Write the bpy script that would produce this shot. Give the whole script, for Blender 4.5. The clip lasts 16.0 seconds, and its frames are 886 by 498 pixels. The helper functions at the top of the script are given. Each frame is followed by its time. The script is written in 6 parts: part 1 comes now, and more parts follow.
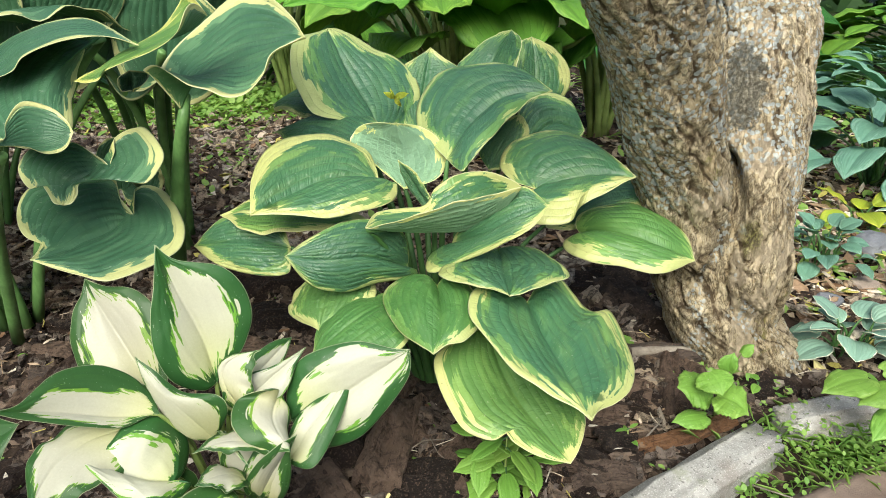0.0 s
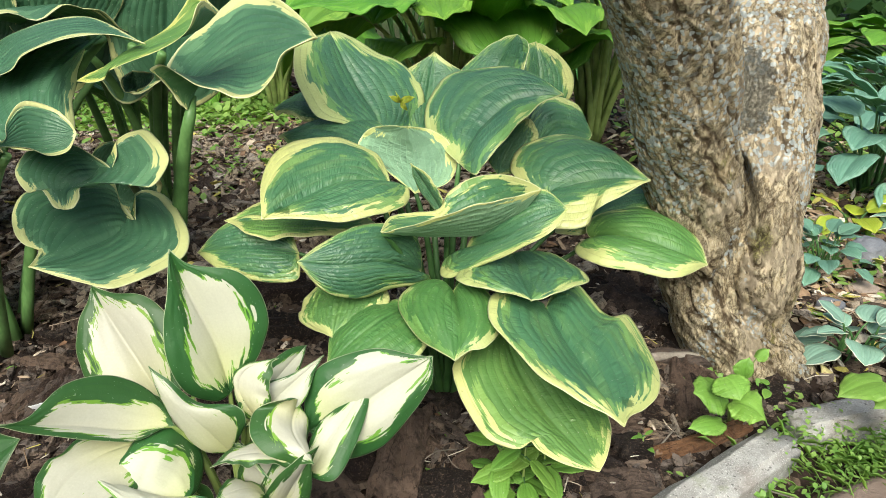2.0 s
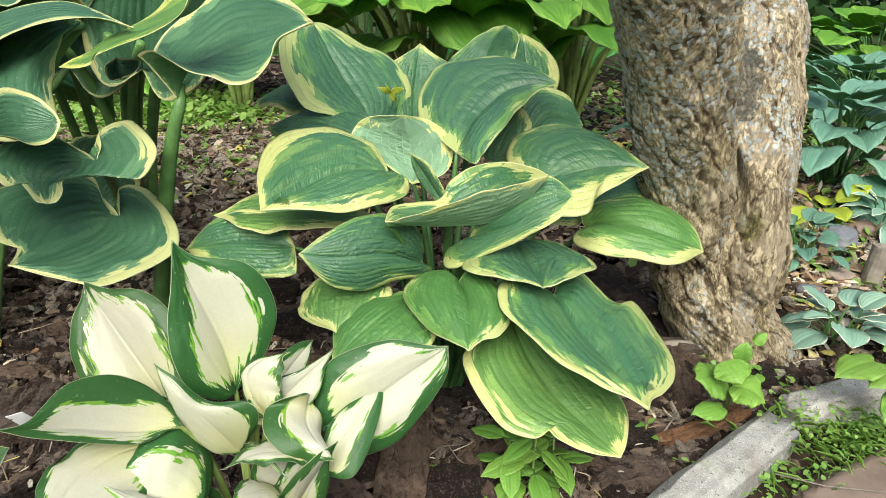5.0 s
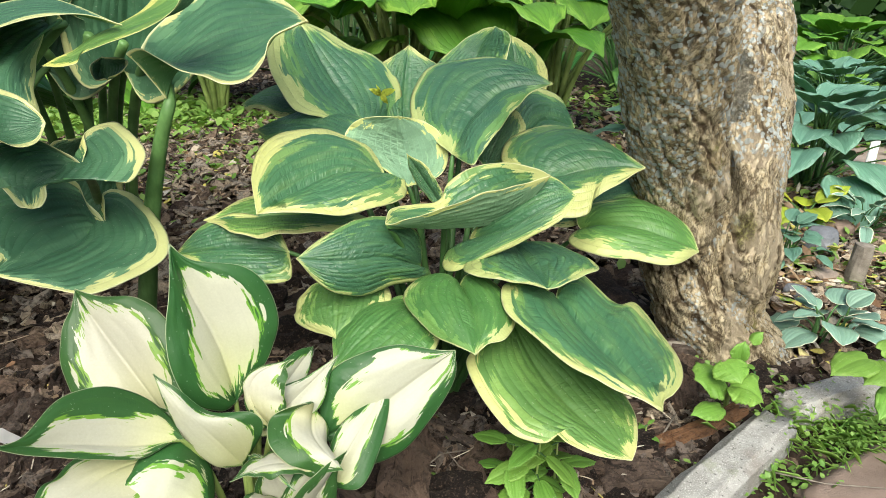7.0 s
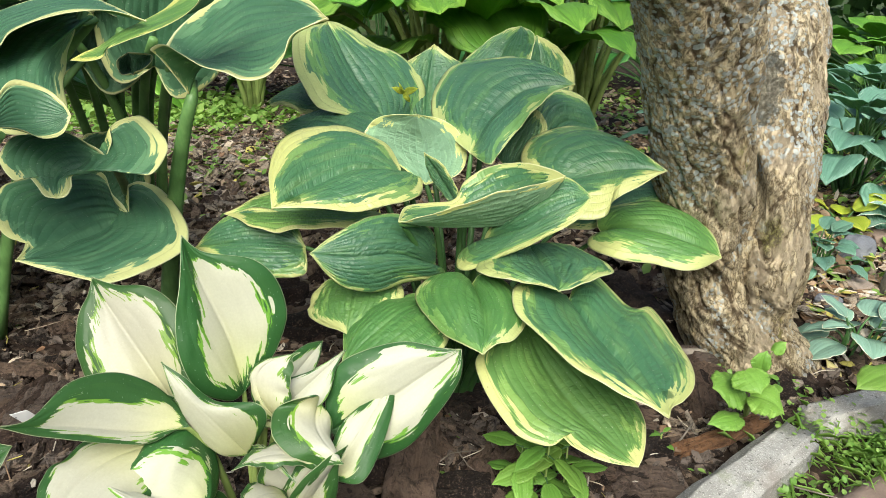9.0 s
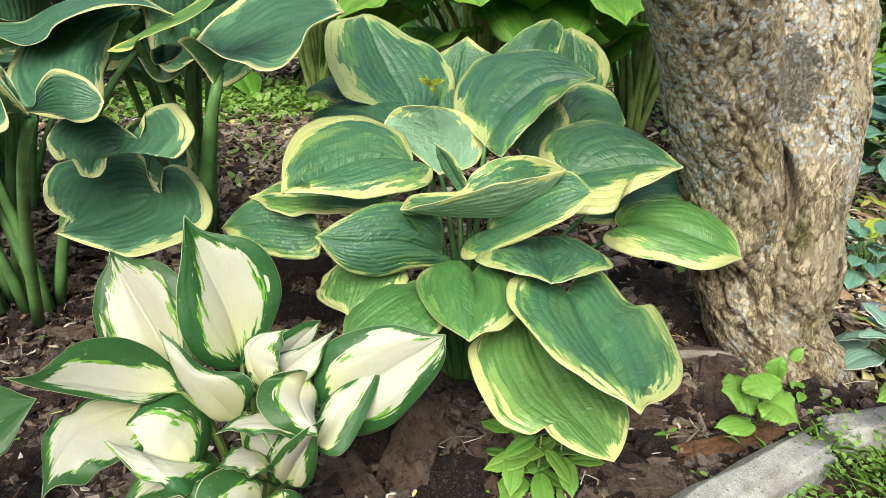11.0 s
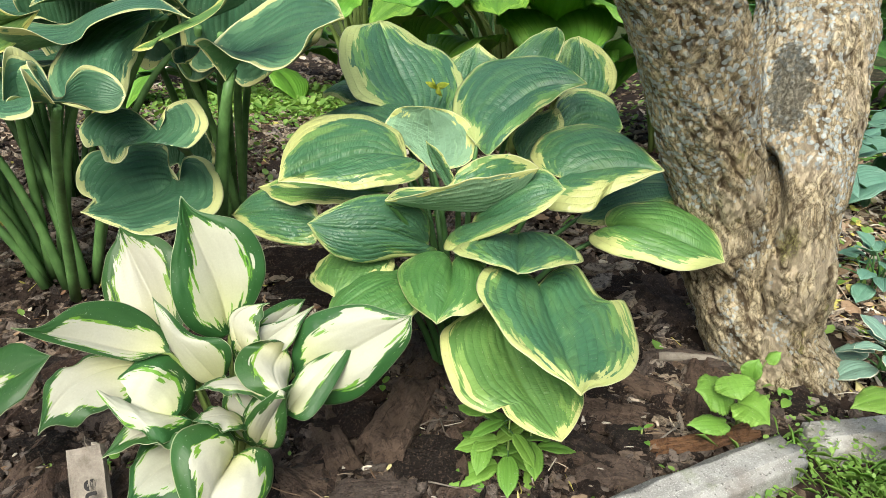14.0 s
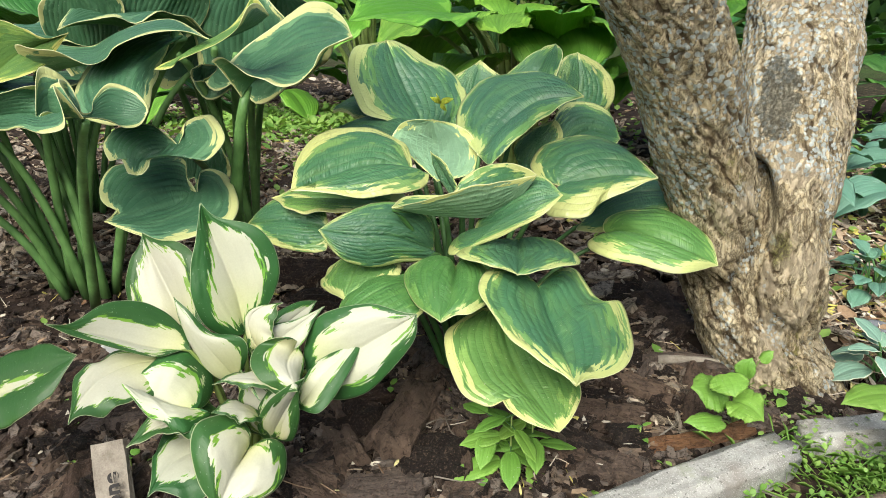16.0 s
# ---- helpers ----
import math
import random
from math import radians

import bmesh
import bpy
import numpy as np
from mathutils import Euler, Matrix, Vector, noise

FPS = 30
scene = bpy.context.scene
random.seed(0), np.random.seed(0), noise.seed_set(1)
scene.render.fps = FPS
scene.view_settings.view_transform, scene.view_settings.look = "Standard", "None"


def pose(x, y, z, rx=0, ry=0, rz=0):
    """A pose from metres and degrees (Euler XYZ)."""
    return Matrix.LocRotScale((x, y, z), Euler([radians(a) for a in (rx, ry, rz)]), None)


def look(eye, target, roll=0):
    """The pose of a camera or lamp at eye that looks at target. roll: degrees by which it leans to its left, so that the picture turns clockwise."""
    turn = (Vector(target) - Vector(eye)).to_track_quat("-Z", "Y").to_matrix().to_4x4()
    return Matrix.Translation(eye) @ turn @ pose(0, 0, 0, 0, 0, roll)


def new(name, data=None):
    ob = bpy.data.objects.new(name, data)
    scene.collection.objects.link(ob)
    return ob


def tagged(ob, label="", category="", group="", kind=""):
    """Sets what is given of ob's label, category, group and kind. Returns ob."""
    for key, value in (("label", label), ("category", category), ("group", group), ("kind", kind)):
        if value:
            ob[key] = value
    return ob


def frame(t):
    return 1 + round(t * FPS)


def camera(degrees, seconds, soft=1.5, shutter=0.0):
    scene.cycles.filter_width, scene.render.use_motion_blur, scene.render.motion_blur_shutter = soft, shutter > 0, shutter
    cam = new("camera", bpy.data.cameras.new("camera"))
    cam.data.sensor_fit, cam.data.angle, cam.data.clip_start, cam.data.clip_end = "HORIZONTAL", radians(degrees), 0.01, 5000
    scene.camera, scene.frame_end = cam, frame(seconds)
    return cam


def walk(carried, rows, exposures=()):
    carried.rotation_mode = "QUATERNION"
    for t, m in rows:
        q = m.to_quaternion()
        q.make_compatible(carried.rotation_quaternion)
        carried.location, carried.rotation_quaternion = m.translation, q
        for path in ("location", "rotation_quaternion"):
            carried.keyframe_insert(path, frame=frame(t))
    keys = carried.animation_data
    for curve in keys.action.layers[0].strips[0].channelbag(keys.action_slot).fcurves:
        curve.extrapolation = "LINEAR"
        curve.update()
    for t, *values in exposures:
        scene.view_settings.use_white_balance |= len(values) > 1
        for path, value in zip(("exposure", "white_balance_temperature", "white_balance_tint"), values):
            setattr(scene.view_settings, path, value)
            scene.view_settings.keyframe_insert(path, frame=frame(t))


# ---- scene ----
cam = camera(67.9, 16.0, soft=0.5)
PATH = [
    (0, (0.047, -0.154, 0.708), (-0.019, 1.662, -0.127), -0.7),
    (0.5, (0.032, -0.147, 0.705), (-0.033, 1.673, -0.12), -0.6),
    (1, (0.014, -0.142, 0.7), (-0.041, 1.684, -0.113), -0.8),
    (1.5, (0.005, -0.14, 0.696), (-0.014, 1.689, -0.112), -0.5),
    (2, (-0.005, -0.14, 0.692), (-0.004, 1.691, -0.113), -0.1),
    (2.5, (-0.02, -0.14, 0.687), (-0.014, 1.692, -0.116), 0.2),
    (3, (-0.031, -0.138, 0.679), (-0.005, 1.697, -0.115), 0.5),
    (5.5, (-0.077, -0.124, 0.662), (0.097, 1.706, -0.126), 0.6),
    (6, (-0.087, -0.12, 0.657), (0.124, 1.708, -0.124), 1.0),
    (6.5, (-0.097, -0.118, 0.654), (0.114, 1.713, -0.121), 1.1),
    (7, (-0.103, -0.111, 0.654), (0.113, 1.721, -0.118), 0.7),
    (7.5, (-0.097, -0.108, 0.65), (0.116, 1.726, -0.118), 0.7),
    (8, (-0.092, -0.113, 0.65), (0.09, 1.726, -0.114), 0.8),
    (8.5, (-0.089, -0.114, 0.649), (0.05, 1.728, -0.117), 0.9),
    (9, (-0.075, -0.114, 0.652), (0.035, 1.728, -0.12), 0.9),
    (11.5, (0.047, -0.142, 0.659), (-0.141, 1.681, -0.142), -0.0),
    (12, (0.073, -0.147, 0.657), (-0.168, 1.673, -0.137), -0.1),
    (12.5, (0.096, -0.15, 0.654), (-0.163, 1.67, -0.134), 0.6),
    (13, (0.111, -0.159, 0.656), (-0.161, 1.66, -0.13), 0.9),
    (13.5, (0.12, -0.166, 0.656), (-0.157, 1.652, -0.13), 0.7),
    (14, (0.127, -0.185, 0.658), (-0.159, 1.636, -0.116), 0.6),
    (14.5, (0.131, -0.198, 0.658), (-0.146, 1.627, -0.111), 0.6),
    (15, (0.142, -0.215, 0.657), (-0.137, 1.617, -0.094), 0.4),
    (15.5, (0.144, -0.226, 0.654), (-0.147, 1.611, -0.082), 0.5),
    (16, (0.143, -0.235, 0.656), (-0.175, 1.604, -0.064), -0.1),
]
walk(cam, [(t, look(eye, target, roll)) for t, eye, target, roll in PATH])

# world: bright overcast light that falls through the canopy of a garden
world = bpy.data.worlds.new("world")
scene.world = world
world.use_nodes = True
wn = world.node_tree.nodes
sky = wn.new("ShaderNodeTexSky")
sky.sky_type, sky.sun_disc = "NISHITA", False
SUN_UP, SUN_ROUND = 47.0, 185.0
sky.sun_elevation, sky.sun_rotation = radians(SUN_UP), radians(SUN_ROUND)
sky.air_density, sky.dust_density = 1.0, 3.0
wn["Background"].inputs["Strength"].default_value = 0.096
world.node_tree.links.new(sky.outputs[0], wn["Background"].inputs["Color"])
sun_data = bpy.data.lights.new("sun", "SUN")
sun_data.energy, sun_data.angle, sun_data.color = 2.45, radians(44), (0.98, 0.97, 0.87)
sun_light = new("sun", sun_data)
# the sky's sun_rotation turns clockwise from +y
sun_way = Vector((math.sin(radians(SUN_ROUND)) * math.cos(radians(SUN_UP)), math.cos(radians(SUN_ROUND)) * math.cos(radians(SUN_UP)), math.sin(radians(SUN_UP))))
sun_light.matrix_world = look(sun_way * 20, (0, 0, 0))
scene.view_settings.exposure = 1.03


# ---- materials ----
class Nodes:
    """A small builder for node trees."""

    def __init__(self, name):
        self.mat = bpy.data.materials.new(name)
        self.mat.use_nodes = True
        self.t = self.mat.node_tree
        self.out = self.t.nodes["Material Output"]
        self.bsdf = self.t.nodes["Principled BSDF"]

    def add(self, kind, **ins):
        n = self.t.nodes.new(kind)
        for k, v in ins.items():
            self.put(n.inputs[k.replace("_", " ")], v)
        return n

    def put(self, socket, v):
        if isinstance(v, bpy.types.NodeSocket):
            self.t.links.new(v, socket)
        else:
            socket.default_value = v

    def math(self, op, a, b=0.0, c=0.0):
        n = self.t.nodes.new("ShaderNodeMath")
        n.operation = op
        for s, v in zip(n.inputs, (a, b, c)):
            self.put(s, v)
        return n.outputs[0]

    def mix(self, f, a, b):
        n = self.t.nodes.new("ShaderNodeMix")
        n.data_type = "RGBA"
        self.put(n.inputs[0], f)
        self.put(n.inputs[6], a if isinstance(a, bpy.types.NodeSocket) else (*a, 1))
        self.put(n.inputs[7], b if isinstance(b, bpy.types.NodeSocket) else (*b, 1))
        return n.outputs[2]

    def step(self, x, lo, hi):
        n = self.t.nodes.new("ShaderNodeMapRange")
        n.interpolation_type = "SMOOTHSTEP"
        self.put(n.inputs[0], x)
        n.inputs[1].default_value, n.inputs[2].default_value = lo, hi
        return n.outputs[0]

    def noise(self, vec, scale, detail=3.0, rough=0.55, dist=0.0):
        n = self.add("ShaderNodeTexNoise", Vector=vec, Scale=scale, Detail=detail, Roughness=rough, Distortion=dist)
        return n.outputs[0]

    def vec(self, x, y, z):
        n = self.t.nodes.new("ShaderNodeCombineXYZ")
        for s, v in zip(n.inputs, (x, y, z)):
            self.put(s, v)
        return n.outputs[0]

    def scaled(self, vec, k):
        n = self.t.nodes.new("ShaderNodeMapping")
        self.put(n.inputs[0], vec)
        n.inputs[3].default_value = k
        return n.outputs[0]

    def place(self):
        return self.t.nodes.new("ShaderNodeNewGeometry").outputs["Position"]

    def random(self):
        return self.t.nodes.new("ShaderNodeObjectInfo").outputs["Random"]

    def island(self):
        return self.t.nodes.new("ShaderNodeNewGeometry").outputs["Random Per Island"]

    def bump(self, h, strength, dist=0.01):
        n = self.add("ShaderNodeBump", Height=h, Strength=strength, Distance=dist)
        self.put(self.bsdf.inputs["Normal"], n.outputs[0])
        return n.outputs[0]

    def done(self, color, rough=0.6, spec=0.4, through_light=0.0, glow=None):
        self.put(self.bsdf.inputs["Base Color"], color if isinstance(color, bpy.types.NodeSocket) else (*color, 1))
        self.put(self.bsdf.inputs["Roughness"], rough)
        self.put(self.bsdf.inputs["Specular IOR Level"], spec)
        if through_light:
            tr = self.t.nodes.new("ShaderNodeBsdfTranslucent")
            self.put(tr.inputs["Color"], glow if glow is not None else color)
            mx = self.t.nodes.new("ShaderNodeMixShader")
            mx.inputs[0].default_value = through_light
            self.t.links.new(self.bsdf.outputs[0], mx.inputs[1])
            self.t.links.new(tr.outputs[0], mx.inputs[2])
            self.t.links.new(mx.outputs[0], self.out.inputs[0])
        return self.mat


def leaf_material(name, centre, between, margin, streak=0.16, veins=8.0, under=False, rough=0.42, pucker=0.5, spec=0.4, mottle=0.45, ribbed=0.24, hem=0.85, glow=(0.30, 0.50, 0.05), thin=0.14, groove=0.14, base=None, halo=9.0, smooth_centre=0.0, bruises=()):
    """A variegated hosta leaf: colour zones follow the veins from base to tip."""
    n = Nodes(name)
    uv = n.add("ShaderNodeUVMap").outputs[0]
    sep = n.add("ShaderNodeSeparateXYZ", Vector=uv)
    u, v = sep.outputs[0], sep.outputs[1]
    side = n.math("ABSOLUTE", n.math("MULTIPLY_ADD", v, 2.0, -1.0))
    rnd = n.math("MULTIPLY", n.random(), 37.0)

    def attr(key):
        a = n.t.nodes.new("ShaderNodeAttribute")
        a.attribute_name = key
        return a.outputs["Fac"]

    edge, width, lat, wid = attr("edge"), attr("zone"), attr("lat"), attr("wid")
    coarse = n.noise(n.vec(n.math("MULTIPLY", lat, 1.5), n.math("MULTIPLY", u, 3.2), rnd), 1.0, 1.0)
    fine = n.noise(n.vec(n.math("MULTIPLY", n.math("MULTIPLY_ADD", v, 2.0, -1.0), 9.0), n.math("MULTIPLY", u, 5.5), rnd), 1.0, 2.0, 0.6)
    hair = n.noise(n.vec(n.math("MULTIPLY", lat, 36.0), n.math("MULTIPLY", u, 7.0), rnd), 1.0, 1.0)
    reach = n.math("ADD", n.math("MULTIPLY", n.math("SUBTRACT", coarse, 0.48), streak * 6.5), n.math("MULTIPLY", n.math("SUBTRACT", fine, 0.5), streak * 5.0))
    reach = n.math("ADD", reach, n.math("MULTIPLY", n.math("SUBTRACT", hair, 0.5), streak * 1.6))
    # the rim keeps a thin line of its own colour all round
    limit = n.math("MAXIMUM", n.math("ADD", width, reach), 0.018)
    gap = n.math("SUBTRACT", edge, limit)
    inner = n.step(gap, -0.005, 0.005)
    patch = n.noise(n.vec(n.math("MULTIPLY", lat, 5.0), n.math("MULTIPLY", u, 2.4), n.math("ADD", rnd, 9.0)), 1.0, 2.0, 0.55)
    band = n.math("MAXIMUM", n.math("ADD", n.math("MULTIPLY", n.math("SUBTRACT", fine, 0.42), streak * 4.0), n.math("MULTIPLY", n.math("SUBTRACT", patch, 0.42), streak * halo)), 0.0)
    deep = n.step(n.math("SUBTRACT", gap, band), -0.006, 0.006)
    tone = n.noise(n.vec(n.math("MULTIPLY", lat, 8.0), n.math("MULTIPLY", u, 3.4), rnd), 1.0, 4.0, 0.65)
    c = n.mix(n.math("MULTIPLY", n.step(tone, 0.42, 0.72), mottle), centre, between)
    if base:
        c = n.mix(n.step(u, 0.55, 0.05), c, base)
    c = n.mix(deep, between, c)
    m = n.mix(n.math("MULTIPLY", n.step(tone, 0.5, 0.8), 0.22), margin, tuple(0.6 * x + 0.4 * y for x, y in zip(margin, between)))
    col = n.mix(inner, m, c)
    # a hair-thin pale line along the very edge
    col = n.mix(n.math("MULTIPLY", n.step(edge, 0.016, 0.006), hem * 0.6), col, (0.72, 0.74, 0.46))
    # veins run from base to tip at even steps across the blade
    beat = n.math("ABSOLUTE", n.math("SINE", n.math("MULTIPLY", side, veins * 3.14159)))
    # they fade where they crowd together towards the tip
    clear = n.step(wid, 0.25, 0.80)
    wave = n.math("MULTIPLY", n.math("POWER", beat, 0.55), clear)
    line = n.math("MULTIPLY", n.step(beat, 0.34, 0.03), clear)
    bright = n.math("MULTIPLY_ADD", n.noise(n.place(), 11.0, 3.0), 0.22, 0.89)
    bright = n.math("MULTIPLY", bright, n.math("MULTIPLY_ADD", n.math("FRACT", n.math("MULTIPLY", n.random(), 91.7)), 0.26, 0.88))
    bright = n.math("MULTIPLY", bright, n.math("MULTIPLY_ADD", line, 0.18 if under else -groove, 1.0))
    bright = n.math("MULTIPLY", bright, n.math("MULTIPLY_ADD", n.noise(n.place(), 420.0, 3.0, 0.7), 0.24, 0.88))
    hs = n.add("ShaderNodeHueSaturation", Hue=n.math("MULTIPLY_ADD", n.random(), 0.024, 0.487), Value=bright, Color=col)
    # pale flecks and a few brown specks
    fleck = n.step(n.noise(n.place(), 330.0, 2.0), 0.69, 0.72)
    col = n.mix(n.math("MULTIPLY", fleck, 0.4), hs.outputs[0], (0.55, 0.55, 0.42))
    for place, reach, tint in bruises:
        away = n.t.nodes.new("ShaderNodeVectorMath")
        away.operation = "DISTANCE"
        n.put(away.inputs[0], n.place())
        away.inputs[1].default_value = place
        near = n.step(n.math("ADD", away.outputs["Value"], n.math("MULTIPLY", n.noise(n.place(), 130.0, 3.0, 0.7), reach * 1.6)), reach * 1.5, reach * 1.25)
        col = n.mix(n.math("MULTIPLY", near, 0.8), col, tint)
    spot = n.step(n.noise(n.place(), 95.0, 1.0), 0.80, 0.83)
    col = n.mix(n.math("MULTIPLY", spot, 0.45), col, (0.12, 0.08, 0.03))
    # the blade puckers in a ladder of small swellings between each two veins
    lane = n.math("ADD", n.math("MULTIPLY", n.math("FLOOR", n.math("MULTIPLY", side, veins)), 3.7), n.math("MULTIPLY", n.math("GREATER_THAN", v, 0.5), 51.3))
    crimp = n.noise(n.vec(lane, n.math("MULTIPLY", u, 17.0), rnd), 1.0, 3.0, 0.6)
    cross = n.noise(n.vec(n.math("MULTIPLY", lat, 16.0), n.math("MULTIPLY", u, 60.0), rnd), 1.0, 2.0)
    h = n.math("MULTIPLY", wave, n.math("MULTIPLY_ADD", n.math("SUBTRACT", crimp, 0.5), 3.0 * pucker, ribbed * 1.7 if not under else -0.45))
    h = n.math("ADD", h, n.math("MULTIPLY", cross, 0.5 * pucker))
    if smooth_centre:
        h = n.math("MULTIPLY", h, n.math("MULTIPLY_ADD", inner, -smooth_centre, 1.0))
    n.bump(h, 0.75, 0.0022)
    shine = n.mix(0.6, col, glow)
    r = n.math("MULTIPLY_ADD", n.noise(n.place(), 30.0, 2.0), 0.2, rough - 0.1)
    return n.done(col, r, spec, thin, shine)


def plain_leaf_material(name, a, b, rough=0.45, thin=0.3, veins=7.0, ribbed=0.4, glow=(0.30, 0.52, 0.04), pucker=0.35):
    return leaf_material(name, a, b, tuple(0.7 * x + 0.3 * y for x, y in zip(a, b)), 0.1, veins, False, rough, pucker, hem=0.0, ribbed=ribbed, glow=glow, thin=thin)


GREEN_GOLD = leaf_material("leaf_green_gold_rim", (0.054, 0.155, 0.074), (0.142, 0.285, 0.085), (0.455, 0.505, 0.185), 0.105, pucker=1.15, rough=0.37, groove=0.15, spec=0.55, ribbed=0.25, halo=8.0, bruises=(((0.196, 0.448, 0.254), 0.014, (0.03, 0.09, 0.03)), ((-0.215, 0.668, 0.396), 0.018, (0.02, 0.08, 0.015))))
FRESH_GOLD = leaf_material("leaf_fresh_gold_rim", (0.078, 0.195, 0.050), (0.165, 0.315, 0.078), (0.47, 0.51, 0.195), 0.10, pucker=0.9, rough=0.42, groove=0.13, ribbed=0.22, halo=6.0)
GREEN_GOLD_UNDER = leaf_material("leaf_underside_gold_rim", (0.175, 0.31, 0.185), (0.22, 0.37, 0.215), (0.60, 0.63, 0.24), 0.085, under=True, rough=0.6, spec=0.25, pucker=1.0)
BLUE_CREAM = leaf_material("leaf_blue_cream_rim", (0.044, 0.124, 0.062), (0.105, 0.225, 0.112), (0.50, 0.52, 0.22), 0.06, 9.0, pucker=0.6, rough=0.40, groove=0.14, ribbed=0.26, halo=8.0, spec=0.5, bruises=(((-0.505, 0.800, 0.274), 0.016, (0.16, 0.10, 0.05)),))
BLUE_CREAM_UNDER = leaf_material("leaf_underside_cream_rim", (0.070, 0.19, 0.075), (0.12, 0.25, 0.10), (0.62, 0.62, 0.24), 0.07, 9.0, under=True, rough=0.55)
YELLOW_UNDER = leaf_material("leaf_underside_yellow", (0.075, 0.19, 0.045), (0.16, 0.29, 0.06), (0.50, 0.52, 0.14), 0.16, 9.0, under=True, rough=0.55, mottle=0.8)
WHITE_GREEN = leaf_material("leaf_white_centre", (0.47, 0.47, 0.36), (0.15, 0.32, 0.035), (0.030, 0.100, 0.024), 0.085, 6.0, rough=0.42, spec=0.35, pucker=0.3, mottle=0.0, ribbed=0.04, groove=0.02, base=(0.50, 0.51, 0.25), halo=2.0, smooth_centre=0.88, glow=(0.75, 0.75, 0.35))
WHITE_GREEN_UNDER = leaf_material("leaf_underside_white_centre", (0.52, 0.515, 0.37), (0.30, 0.46, 0.10), (0.06, 0.18, 0.07), 0.12, 6.0, under=True, rough=0.55, mottle=0.0, pucker=0.15, ribbed=0.1, glow=(0.75, 0.75, 0.35))
FRESH_GREEN = plain_leaf_material("leaf_fresh_green", (0.12, 0.31, 0.035), (0.22, 0.45, 0.06))
BLUE_GREEN = plain_leaf_material("leaf_blue_green", (0.15, 0.33, 0.235), (0.26, 0.46, 0.34), 0.5)
DARK_GREEN = plain_leaf_material("leaf_dark_green", (0.045, 0.16, 0.030), (0.09, 0.25, 0.05), 0.4)
LIME = plain_leaf_material("leaf_lime", (0.42, 0.52, 0.05), (0.58, 0.60, 0.08), 0.45)
WEED_GREEN = plain_leaf_material("leaf_weed", (0.17, 0.36, 0.055), (0.25, 0.46, 0.09), 0.5, veins=3.0, ribbed=0.12, pucker=0.10)
PALE_RIM = leaf_material("leaf_small_pale_rim", (0.21, 0.36, 0.27), (0.28, 0.44, 0.33), (0.70, 0.74, 0.58), 0.03, 4.0, pucker=0.1)


def stalk_material(name, a, b):
    n = Nodes(name)
    p = n.place()
    streak = n.noise(n.scaled(p, (220, 220, 9)), 1.0, 2.0)
    low = n.noise(p, 18.0, 2.0)
    col = n.mix(streak, a, b)
    col = n.mix(n.math("MULTIPLY", n.step(low, 0.35, 0.7), 0.6), col, tuple(0.5 * x for x in a))
    n.bump(streak, 0.3, 0.001)
    return n.done(col, 0.42, 0.4, 0.1, col)


STALK = stalk_material("stalk_green", (0.05, 0.14, 0.04), (0.10, 0.23, 0.06))
STALK_BLUE = stalk_material("stalk_blue_green", (0.095, 0.225, 0.062), (0.20, 0.38, 0.12))
STALK_PALE = stalk_material("stalk_pale", (0.22, 0.33, 0.08), (0.36, 0.44, 0.14))


SCAR = (0.497, 0.928, 0.540)
KNOT = (0.497, 0.832, 0.272)


